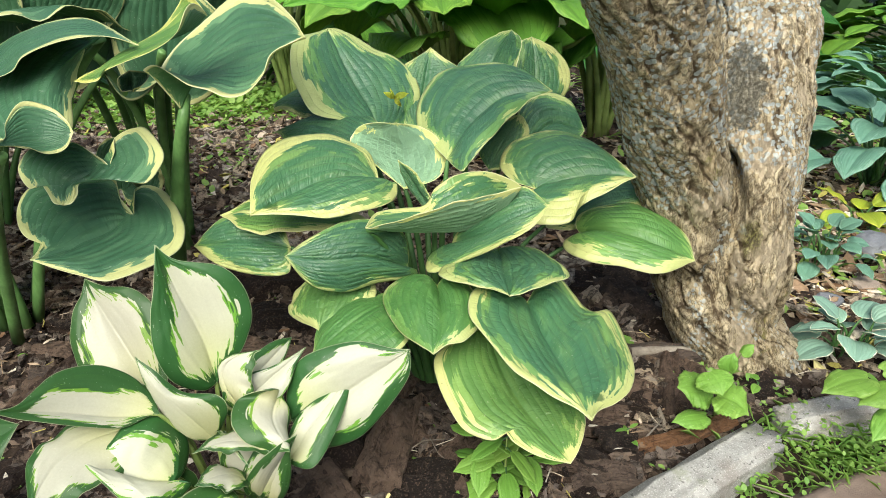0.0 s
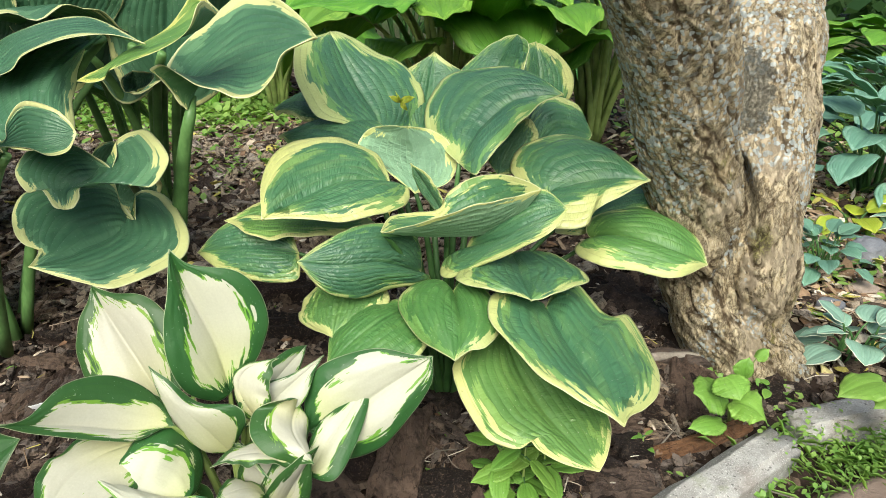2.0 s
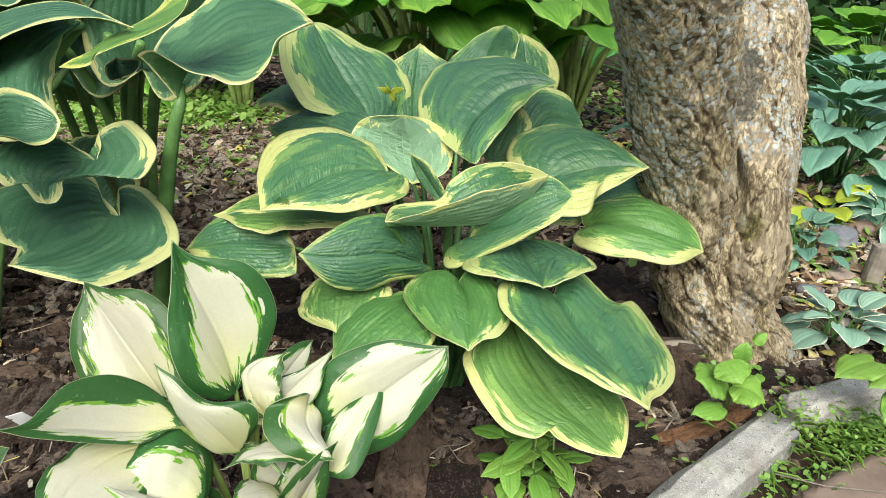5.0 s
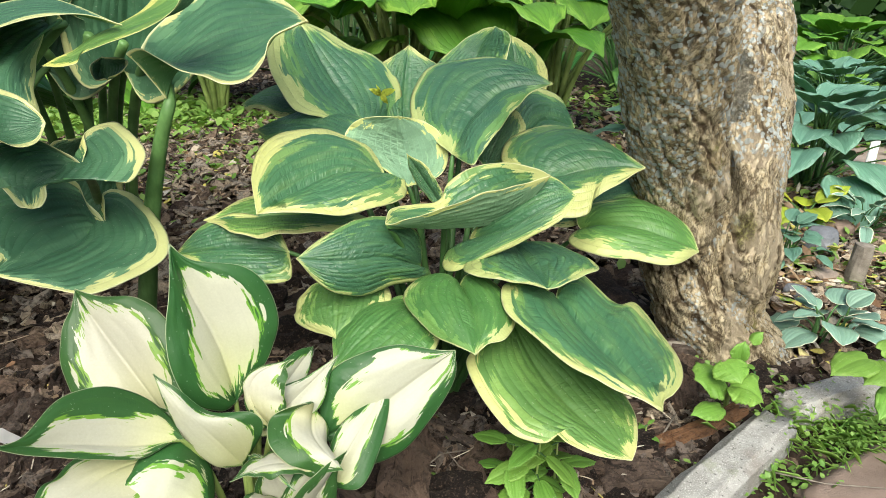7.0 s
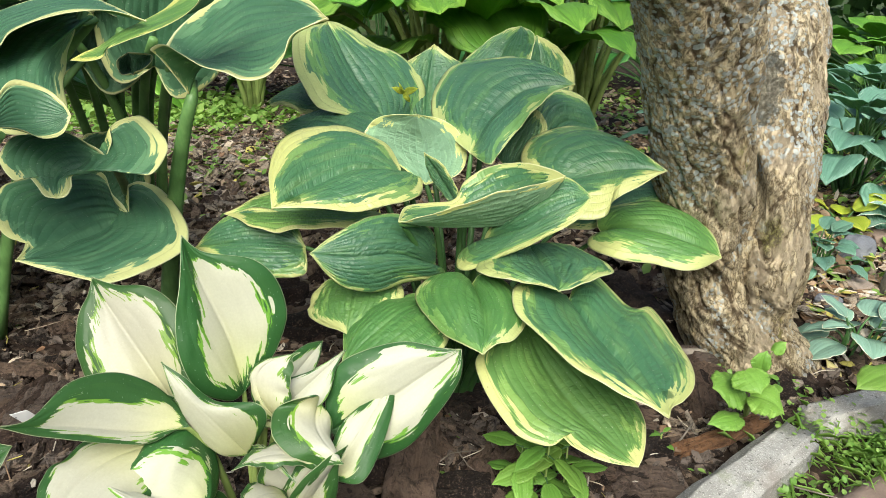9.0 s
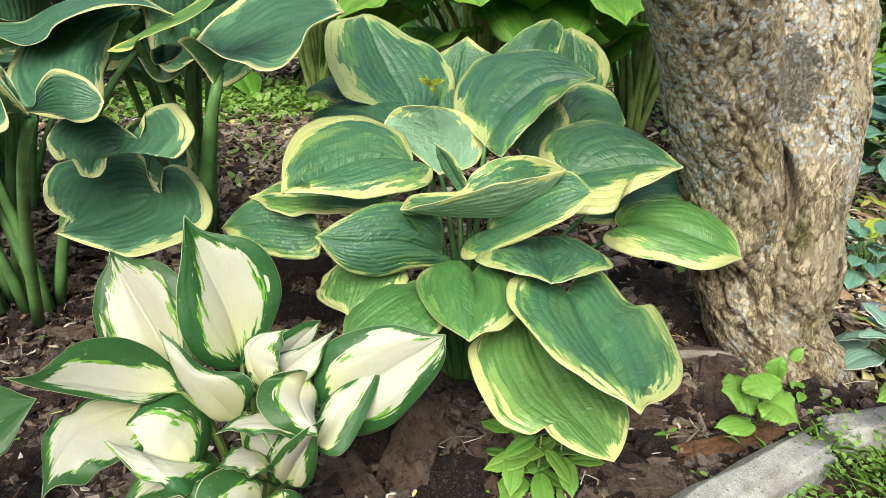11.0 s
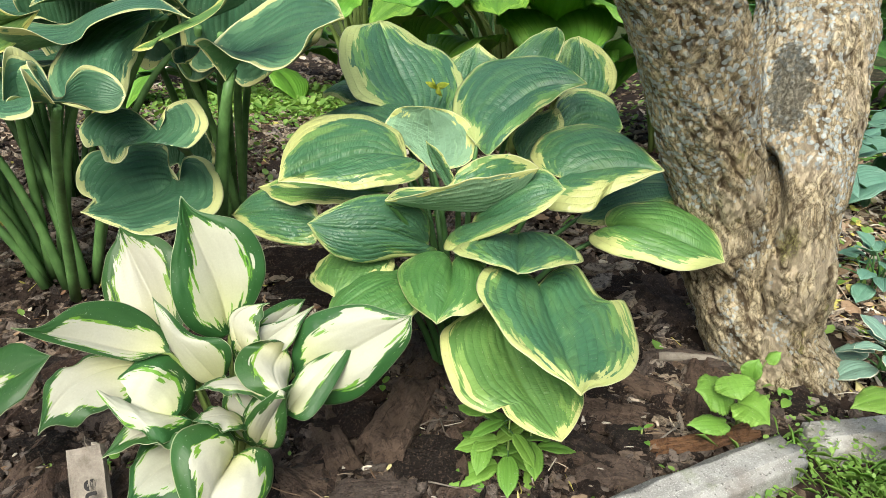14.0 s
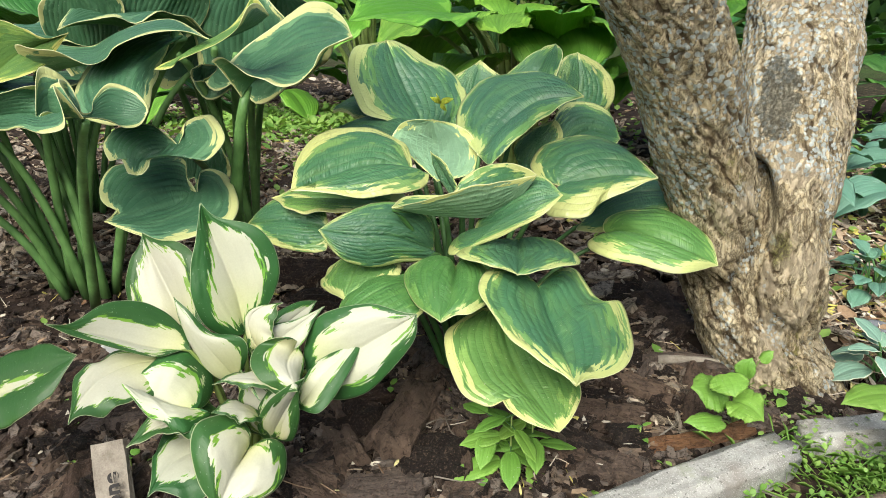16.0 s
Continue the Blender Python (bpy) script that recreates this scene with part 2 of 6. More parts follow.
def bark_material():
    n = Nodes("tree_bark")
    p = n.place()
    grain = n.noise(n.scaled(p, (1, 1, 0.30)), 70.0, 6.0, 0.70, 0.5)
    fine = n.noise(n.scaled(p, (1, 1, 0.8)), 230.0, 5.0, 0.75)
    big = n.noise(p, 9.0, 3.0)
    furrow_shade = n.t.nodes.new("ShaderNodeAttribute")
    furrow_shade.attribute_name = "ridge"
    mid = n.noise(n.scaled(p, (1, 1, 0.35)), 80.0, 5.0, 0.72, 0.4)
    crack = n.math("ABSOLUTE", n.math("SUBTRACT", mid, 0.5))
    col = n.mix(n.step(grain, 0.34, 0.62), (0.34, 0.265, 0.150), (0.58, 0.49, 0.32))
    col = n.mix(n.math("MULTIPLY", n.step(fine, 0.48, 0.62), 0.6), col, (0.68, 0.60, 0.43))
    col = n.mix(n.math("MULTIPLY", n.step(big, 0.50, 0.66), 0.4), col, (0.27, 0.20, 0.10))
    # crevice shade put into the colour: crack lines and furrow floors go near black
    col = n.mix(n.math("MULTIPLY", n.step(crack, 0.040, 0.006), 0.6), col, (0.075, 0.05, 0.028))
    col = n.mix(n.math("MULTIPLY", n.step(furrow_shade.outputs["Fac"], 0.34, 0.08), 0.85), col, (0.070, 0.045, 0.024))
    # bare smooth wood where bark has come off, more of it on the second stem
    across = n.add("ShaderNodeSeparateXYZ", Vector=p)
    second = n.step(across.outputs[0], 0.44, 0.52)
    bare = n.step(n.math("ADD", n.noise(n.scaled(p, (1, 1, 0.5)), 21.0, 4.0, 0.6), n.math("MULTIPLY", second, 0.055)), 0.60, 0.64)
    col = n.mix(n.math("MULTIPLY", bare, 0.7), col, (0.52, 0.43, 0.30))
    # grey-blue lichen crust in small scales, gathered in patches high on the stems
    where = n.step(n.math("ADD", n.noise(n.scaled(p, (1, 1, 0.5)), 14.0, 3.0), n.math("MULTIPLY", n.step(across.outputs[2], 0.2, 0.6), 0.17)), 0.54, 0.62)
    scale_cells = n.add("ShaderNodeTexVoronoi", Vector=p, Scale=120.0)
    lichen = n.math("MULTIPLY", n.step(n.math("ADD", scale_cells.outputs["Distance"], n.math("MULTIPLY", n.noise(p, 70.0, 4.0, 0.7), 0.9)), 0.96, 0.82), where)
    col = n.mix(n.math("MULTIPLY", lichen, 0.85), col, (0.50, 0.55, 0.53))
    moss = n.math("MULTIPLY", n.step(n.noise(p, 60.0, 4.0, 0.7), 0.54, 0.62), n.step(n.noise(p, 9.0, 2.0), 0.60, 0.70))
    col = n.mix(n.math("MULTIPLY", moss, 0.6), col, (0.22, 0.21, 0.05))
    # a long blackened scar on the second stem
    far = n.t.nodes.new("ShaderNodeVectorMath")
    far.operation = "DISTANCE"
    n.put(far.inputs[0], n.scaled(p, (1.5, 1.0, 0.36)))
    far.inputs[1].default_value = (SCAR[0] * 1.5, SCAR[1], SCAR[2] * 0.36)
    scar = n.step(n.math("ADD", far.outputs["Value"], n.math("MULTIPLY", n.noise(p, 24.0, 5.0, 0.75), 0.09)), 0.094, 0.086)
    col = n.mix(n.math("MULTIPLY", scar, 0.85), col, n.mix(n.step(fine, 0.4, 0.75), (0.070, 0.068, 0.052), (0.27, 0.265, 0.215)))
    h = n.math("ADD", n.math("MULTIPLY", grain, 1.5), n.math("ADD", n.math("ADD", n.math("MULTIPLY", fine, 0.5), n.math("MULTIPLY", n.step(crack, 0.0, 0.06), 0.9)), n.math("MULTIPLY", lichen, 0.25)))
    # mossy hollow in the groove between the stems
    near = n.t.nodes.new("ShaderNodeVectorMath")
    near.operation = "DISTANCE"
    n.put(near.inputs[0], p)
    near.inputs[1].default_value = KNOT
    reach = n.math("ADD", near.outputs["Value"], n.math("MULTIPLY", n.noise(p, 50.0, 4.0, 0.7), 0.03))
    col = n.mix(n.math("MULTIPLY", n.step(reach, 0.060, 0.042), 0.75), col, n.mix(n.step(fine, 0.42, 0.62), (0.07, 0.06, 0.025), (0.24, 0.24, 0.05)))
    n.bump(h, 0.8, 0.007)
    return n.done(col, 0.9, 0.15)


def chip_material(name, per_island, lo=(0.016, 0.011, 0.008), mid=(0.078, 0.046, 0.032), hi=(0.19, 0.130, 0.092)):
    n = Nodes(name)
    p = n.place()
    r = n.island() if per_island else n.random()
    a = n.mix(n.step(r, 0.12, 0.68), lo, mid)
    a = n.mix(n.step(r, 0.55, 0.75), a, hi)
    a = n.mix(n.step(n.math("FRACT", n.math("MULTIPLY", r, 17.3)), 0.6, 0.9), a, tuple(0.55 * x + 0.30 * sum(hi) / 3 for x in hi))
    own = n.t.nodes.new("ShaderNodeTexCoord").outputs["Object"]
    fibre = n.noise(n.scaled(own, (5, 26, 26)) if not per_island else n.scaled(p, (60, 60, 60)), 1.0, 6.0, 0.72, 0.8)
    g = n.noise(p, 48.0, 6.0, 0.72, 0.6)
    fine = n.noise(p, 260.0, 4.0, 0.7)
    col = n.mix(n.math("MULTIPLY", n.step(g, 0.52, 0.38), 0.85 if per_island else 0.5), a, (0.018, 0.010, 0.007))
    col = n.mix(n.math("MULTIPLY", n.step(g, 0.54, 0.70), 0.35), col, tuple(min(1.0, 1.25 * x) for x in hi))
    col = n.mix(n.math("MULTIPLY", n.step(fibre, 0.46, 0.36), 0.75), col, (0.020, 0.012, 0.008))
    col = n.mix(n.math("MULTIPLY", n.step(fine, 0.52, 0.70), 0.45), col, (0.34, 0.23, 0.16))
    n.bump(n.math("ADD", n.math("ADD", g, n.math("MULTIPLY", fibre, 1.4)), n.math("MULTIPLY", fine, 0.5)), 1.0, 0.010)
    return n.done(col, 0.75, 0.3)


def soil_material():
    n = Nodes("soil")
    p = n.place()
    v = n.add("ShaderNodeTexVoronoi", Vector=n.scaled(p, (1, 1, 0.4)), Scale=42.0, Randomness=1.0)
    tint = n.add("ShaderNodeSeparateXYZ", Vector=v.outputs["Color"])
    g = n.noise(p, 60.0, 6.0, 0.7)
    big = n.noise(p, 3.0, 3.0)
    a = n.mix(tint.outputs[0], (0.016, 0.011, 0.008), (0.060, 0.039, 0.028))
    a = n.mix(n.step(tint.outputs[1], 0.75, 1.0), a, (0.20, 0.145, 0.10))
    col = n.mix(n.step(g, 0.35, 0.65), (0.022, 0.014, 0.010), a)
    far = n.step(n.noise(p, 1.3, 4.0, 0.6), 0.5, 0.62)
    sep = n.add("ShaderNodeSeparateXYZ", Vector=p)
    out = n.step(sep.outputs[1], 4.0, 7.0)
    col = n.mix(n.math("MULTIPLY", out, n.math("MULTIPLY_ADD", far, 0.5, 0.5)), col, (0.05, 0.10, 0.025))
    col = n.mix(n.math("MULTIPLY", n.step(big, 0.5, 0.7), 0.3), col, (0.05, 0.045, 0.03))
    # pale ground added out of view before the bed, to bounce light onto it
    path = n.step(sep.outputs[1], 0.05, -0.25)
    col = n.mix(path, col, n.mix(g, (0.30, 0.275, 0.23), (0.50, 0.47, 0.40)))
    n.bump(n.math("ADD", g, v.outputs["Distance"]), 0.8, 0.012)
    return n.done(col, 0.9, 0.2)


def stone_material(name, a, b, scale=30.0, moss_amount=0.3, grit=0.5):
    n = Nodes(name)
    p = n.place()
    g = n.noise(p, scale, 6.0, 0.7)
    fine = n.noise(p, 420.0, 3.0, 0.7)
    col = n.mix(n.step(g, 0.3, 0.7), a, b)
    col = n.mix(n.math("MULTIPLY", n.step(fine, 0.52, 0.7), grit), col, tuple(min(1, 1.5 * x) for x in b))
    dark = n.step(n.noise(p, 190.0, 2.0), 0.62, 0.72)
    col = n.mix(n.math("MULTIPLY", dark, grit), col, tuple(0.45 * x for x in a))
    moss = n.step(n.noise(p, 14.0, 5.0, 0.7), 0.56, 0.68)
    col = n.mix(n.math("MULTIPLY", moss, moss_amount), col, (0.15, 0.19, 0.06))
    stain = n.step(n.noise(p, 8.0, 4.0), 0.55, 0.7)
    col = n.mix(n.math("MULTIPLY", stain, 0.35), col, (0.13, 0.085, 0.05))
    n.bump(n.math("ADD", g, fine), 0.6, 0.004)
    return n.done(col, 0.9, 0.2)


BARK = bark_material()
CHIP = chip_material("bark_chip", False)
CHIP_STUFF = chip_material("bark_litter", True, (0.014, 0.010, 0.008), (0.082, 0.054, 0.038), (0.30, 0.225, 0.165))
REDWOOD = chip_material("fresh_wood", False, (0.30, 0.15, 0.07), (0.40, 0.21, 0.10), (0.50, 0.30, 0.16))
CHIP_GREY = chip_material("grey_bark_litter", True, (0.070, 0.046, 0.031), (0.25, 0.175, 0.115), (0.52, 0.42, 0.30))
SOIL = soil_material()
CONCRETE = stone_material("concrete", (0.28, 0.275, 0.25), (0.44, 0.435, 0.405), 26.0, 0.35, 0.9)
PAVING = stone_material("paving", (0.24, 0.19, 0.15), (0.36, 0.30, 0.25), 12.0, 0.15, 0.25)
BROWN_SLAB = stone_material("brown_slab", (0.17, 0.125, 0.095), (0.27, 0.205, 0.165), 10.0, 0.1, 0.15)
GREY_STONE = stone_material("grey_stone", (0.13, 0.14, 0.155), (0.25, 0.26, 0.28), 14.0, 0.1, 0.2)
WOOD_GREY = stone_material("weathered_wood", (0.17, 0.145, 0.115), (0.32, 0.285, 0.235), 40.0, 0.05, 0.15)
def litter_material():
    """Dry leaves and wood flakes: straw, grey, brown and a little yellow."""
    n = Nodes("dry_litter")
    r = n.island()
    p = n.place()
    col = n.mix(n.step(r, 0.0, 0.35), (0.18, 0.10, 0.055), (0.38, 0.27, 0.17))
    col = n.mix(n.step(r, 0.4, 0.7), col, (0.62, 0.56, 0.45))
    col = n.mix(n.step(r, 0.86, 0.9), col, (0.58, 0.52, 0.14))
    g = n.noise(p, 150.0, 4.0, 0.7)
    col = n.mix(n.math("MULTIPLY", n.step(g, 0.45, 0.7), 0.5), col, (0.10, 0.06, 0.035))
    n.bump(g, 0.5, 0.003)
    return n.done(col, 0.8, 0.25)


PALE_LITTER = litter_material()


def herb_material():
    n = Nodes("ground_cover")
    r = n.island()
    col = n.mix(r, (0.15, 0.32, 0.06), (0.34, 0.51, 0.13))
    g = n.noise(n.place(), 120.0, 3.0)
    col = n.mix(n.math("MULTIPLY", g, 0.4), col, (0.06, 0.17, 0.02))
    return n.done(col, 0.5, 0.35, 0.3, n.mix(0.5, col, (0.4, 0.6, 0.05)))


HERB = herb_material()


def woods_material():
    n = Nodes("far_foliage")
    r = n.island()
    col = n.mix(r, (0.018, 0.055, 0.014), (0.055, 0.13, 0.03))
    return n.done(col, 0.6, 0.3, 0.25, n.mix(0.5, col, (0.1, 0.2, 0.02)))


WOODS = woods_material()
PLASTIC = Nodes("white_plastic").done((0.78, 0.79, 0.78), 0.4, 0.4)
INK = Nodes("dark_ink").done((0.03, 0.028, 0.027), 0.7, 0.2)


# ---- builders ----
def solid(name, verts, faces, material, parent=None, label="", smooth=True, origin=None):
    """Links one mesh object; under a parent its points are laid relative to the parent's place."""
    me = bpy.data.meshes.new(name)
    base = Vector(origin) if origin is not None else (parent_place(parent) if parent else Vector((0, 0, 0)))
    arr = np.asarray(verts, dtype=float) - np.array(base)
    me.from_pydata(arr.tolist(), [], faces)
    for m in (material if isinstance(material, (list, tuple)) else [material]):
        me.materials.append(m)
    if smooth:
        me.polygons.foreach_set("use_smooth", [True] * len(me.polygons))
    ob = new(name, me)
    if parent:
        ob.parent = parent
        if origin is not None:
            ob.location = base - parent_place(parent)
    else:
        ob.location = base
    if label:
        tagged(ob, label)
    return ob


def parent_place(ob):
    p = Vector((0, 0, 0))
    while ob:
        p = p + ob.location
        ob = ob.parent
    return p


def anchor(name, place, label, category, group="", kind=""):
    ob = new(name)
    ob.empty_display_size = 0.05
    ob.location = place
    return tagged(ob, label, category, group, kind)


def ground_z(x, y):
    rise = 0.095 * (lambda s: s * s * (3 - 2 * s))(min(1.0, max(0.0, (y - 0.65) / 1.15)))
    mound = 0.035 * math.exp(-((x + 0.35) ** 2 / 0.10 + (y - 0.85) ** 2 / 0.06))
    outside = -0.03 * min(1.0, max(0.0, ((x - 0.45) * 0.5 - (y - 0.62) * 0.85) / 0.05))
    return rise * (1 if x < 0.9 else max(0.35, 1 - (x - 0.9))) + mound + outside


def rough_ground(x, y):
    d = math.hypot(x, y - 1.0)
    k = 1.0 if d < 5 else 5 / d
    n1 = noise.noise(Vector((x * 7, y * 7, 0.3)))
    n2 = noise.noise(Vector((x * 28, y * 28, 4.1)))
    return ground_z(x, y) + k * (0.010 * n1 + 0.006 * n2)


def tube(points, radii, sides=10, flat=1.0, closed=True):
    """A bent, tapered stalk through the points; returns its vertices and faces."""
    verts, faces = [], []
    pts = [Vector(p) for p in points]
    side = Vector((1, 0, 0))
    for i, p in enumerate(pts):
        d = (pts[min(i + 1, len(pts) - 1)] - pts[max(i - 1, 0)]).normalized()
        side = (side - d * side.dot(d)).normalized()
        up = d.cross(side)
        for k in range(sides):
            a = 2 * math.pi * k / sides
            verts.append(p + (side * math.cos(a) + up * math.sin(a) * flat) * radii[i])
    n = len(pts)
    for i in range(n - 1):
        for k in range(sides):
            a, b = i * sides + k, i * sides + (k + 1) % sides
            faces.append((a, b, b + sides, a + sides))
    if closed:
        faces.append(tuple(range(sides - 1, -1, -1)))
        faces.append(tuple((n - 1) * sides + k for k in range(sides)))
    return verts, faces


def bend(a, b, sag, n=9):
    """Points from a to b, rising first and leaning over towards b."""
    a, b = Vector(a), Vector(b)
    c = Vector((a.x * (1 - sag) + b.x * sag, a.y * (1 - sag) + b.y * sag, a.z + (b.z - a.z) * (0.62 + 0.3 * (1 - sag))))
    return [a * (1 - t) ** 2 + c * 2 * t * (1 - t) + b * t ** 2 for t in (i / (n - 1) for i in range(n))]


def blade_width(u, um, full=2.1, tip=0.42):
    """Half width along the blade; full: how long it stays broad towards the tip."""
    if u < um:
        return math.sin(math.pi / 2 * u / um) ** 0.72
    s = (u - um) / (1 - um)
    e = max(0.0, (s - 0.55) / 0.45)
    return max(0.0, 1 - s ** full) ** 0.80 * (1 - tip * e * e * (3 - 2 * e))


def glide(pts, u):
    """A point on the smooth line through pts."""
    x = u * (len(pts) - 1)
    i = min(int(x), len(pts) - 2)
    t = x - i
    p0, p1, p2, p3 = pts[max(i - 1, 0)], pts[i], pts[i + 1], pts[min(i + 2, len(pts) - 1)]
    return 0.5 * (2 * p1 + (p2 - p0) * t + (2 * p0 - 5 * p1 + 4 * p2 - p3) * t * t + (3 * p1 - p0 - 3 * p2 + p3) * t ** 3)


def along_blade(z, u):
    """A rim's width at u: one number, or one each for base, middle and tip."""
    if not isinstance(z, tuple):
        return z
    return z[0] + (z[1] - z[0]) * u * 2 if u < 0.5 else z[1] + (z[2] - z[1]) * (u * 2 - 1)


def leaf(plant, mats, B, M, T, L, R, zone=0.24, lobe=0.3, cup=0.10, wave=0.05, turns=2.3, ribs=6.0, rib=0.0042, full=2.1, tip=0.42, face=(0, -0.45, 1), root=None,
         stalk=0.0, stalk_mat=None, nu=34, nv=60, um=0.38, curl=0.0, teeth=0.0, rise=0.0, lean=0.35, bumps=(), left=None, right=None, rib_line=None, label=""):
    """A hosta leaf. B: where blade meets stalk, M: on the midrib, T: tip, L and R: the rims at the widest place. zone: width of the rim's
    colour (of the half width). lobe: how far the heart's lobes reach back. cup: bow of each half. root: the stalk's foot.
    bumps: places where the rim curls, as (side, u, width, up, out, along) in shares of the leaf's length.
    left, right, rib_line: where given, the rims and the midrib glide through these points from B to T."""
    B, M, T, L, R = (Vector(p) for p in (B, M, T, L, R))
    axis = (T - B)
    length = axis.length
    axis.normalize()
    s = min(0.65, max(0.3, (M - B).dot(axis) / length))
    ctrl = (M - B * (1 - s) ** 2 - T * s * s) / (2 * s * (1 - s))

    def mid(u):
        return B * (1 - u) ** 2 + ctrl * 2 * u * (1 - u) + T * u * u

    free = left is not None
    if free:
        rib_line, left, right = ([B] + [Vector(q) for q in line] + [T] for line in (rib_line, left, right))

        def mid(u):
            return glide(rib_line, u)

    def half(P):
        d = P - M
        d = d - axis * d.dot(axis)
        up = min(0.85, max(0.12, (P - B).dot(axis) / length))
        d = P - mid(up)
        d = d - axis * d.dot(axis)
        return d / max(0.6, blade_width(up, um, full, tip))

    hl, hr = half(L), half(R)
    zl, zr = zone if isinstance(zone, tuple) else (zone, zone)
    normal = axis.cross(hr - hl).normalized()
    if normal.dot(Vector(face)) < 0:
        normal = -normal
        hl, hr, zl, zr, left, right = hr, hl, zr, zl, right, left
    # keep the winding such that the upper side is the first material
    if axis.cross(hr - hl).dot(normal) < 0:
        hl, hr, zl, zr, left, right = hr, hl, zr, zl, right, left
    rnd = random.Random(int(abs(B.x * 7919 + B.y * 104729 + T.z * 15485)) + 7)
    ph1, ph2 = rnd.uniform(0, 6.28), rnd.uniform(0, 6.28)
    wide = 0.5 * (hl.length + hr.length)
    verts, uvs, edges, zones, lats, wids = [], [], [], [], [], []
    for i in range(nu + 1):
        u = i / nu
        u = u ** (1.0 if free else 1.25)
        w = blade_width(u, um, full, tip) * (1 + teeth * (abs((u * 12) % 1 - 0.2) - 0.4))
        m = mid(u)
        back = 0.31 * (u / 0.10) * math.exp(1 - u / 0.10)
        swell = 0.31 * (u / 0.085) * math.exp(1 - u / 0.085)
        for j in range(nv + 1):
            v = 2 * j / nv - 1
            h, a = (hl, -v) if v < 0 else (hr, v)
            ph = ph1 if v < 0 else ph2
            p = m + h * (a * w)
            p = p - axis * (lobe * length * back * a * a)
            if free:
                h = glide(left if v < 0 else right, u) - m
                p = m + h * a
                w = min(1.0, max(0.02, h.length / max(wide, 0.02)))
            bow = cup * wide * 4 * a * (1 - a) * w
            rip = wave * wide * a ** 3 * (math.sin(turns * 6.2832 * u + ph) + 0.5 * math.sin(turns * 14.1 * u + ph * 2)) * min(1.0, 4 * (1 - u)) * min(1.0, 6 * u)
            corr = rib * wide * math.cos(6.2832 * ribs * a) * (1 - a ** 4) * min(1.0, 5 * u) * (1 - u) ** 0.7 * w * w
            groove = -0.022 * wide * math.exp(-(a / 0.045) ** 2) * (1 - 0.7 * u)
            pk = 0.016 * wide * noise.noise(Vector((v * 5 + ph, u * 7, ph2))) + 0.007 * wide * noise.noise(Vector((v * 13 + ph, u * 24, ph2))) * w
            roll = -curl * wide * a ** 4 * w
            lift = rise * length * swell * a * a
            for sd, u0, wu, up, out, along in bumps:
                if sd * v >= 0:
                    g = math.exp(-((u - u0) / wu) ** 2) * a ** 2.2 * length
                    lift += up * g
                    p = p + h.normalized() * (out * g) + axis * (along * g)
            verts.append(p + normal * (bow + rip - corr + groove + pk + roll + lift))
            uvs.append((u, 0.5 + 0.5 * v))
            edges.append((1 - a) * max(w, 0.02))
            zones.append(along_blade(zl if v < 0 else zr, u))
            lats.append(v * w)
            wids.append(w)
    faces = []
    row = nv + 1
    for i in range(nu):
        for j in range(nv):
            a = i * row + j
            faces.append((a, a + row, a + row + 1, a + 1))
    n0 = (verts[faces[len(faces) // 2][1]] - verts[faces[len(faces) // 2][0]]).cross(verts[faces[len(faces) // 2][3]] - verts[faces[len(faces) // 2][0]])
    if n0.dot(normal) < 0:
        faces = [f[::-1] for f in faces]
    ob = solid("leaf", verts, faces, list(mats[:2]), plant, label)
    me = ob.data
    layer = me.uv_layers.new(name="UVMap")
    idx = np.empty(len(me.loops), dtype=np.int32)
    me.loops.foreach_get("vertex_index", idx)
    layer.data.foreach_set("uv", np.array(uvs)[idx].ravel())
    me.attributes.new("edge", "FLOAT", "POINT").data.foreach_set("value", edges)
    me.attributes.new("zone", "FLOAT", "POINT").data.foreach_set("value", zones)
    me.attributes.new("lat", "FLOAT", "POINT").data.foreach_set("value", lats)
    me.attributes.new("wid", "FLOAT", "POINT").data.foreach_set("value", wids)
    thick = ob.modifiers.new("thickness", "SOLIDIFY")
    thick.thickness, thick.offset, thick.material_offset, thick.material_offset_rim = 0.0005 + 0.003 * min(wide, 0.1), -1, 1, 0
    if root is not None and stalk > 0:
        pts = bend(root, B - normal * (0.001 + 0.6 * stalk), lean, 11)
        pts.append(mid(0.14) - normal * (0.001 + 0.3 * stalk))
        rs = [stalk * (1.25 - 0.65 * k / 10) for k in range(11)] + [stalk * 0.2]
        v2, f2 = tube(pts, rs, 9, 0.8)
        solid("petiole", v2, f2, stalk_mat or STALK, ob)
    return ob


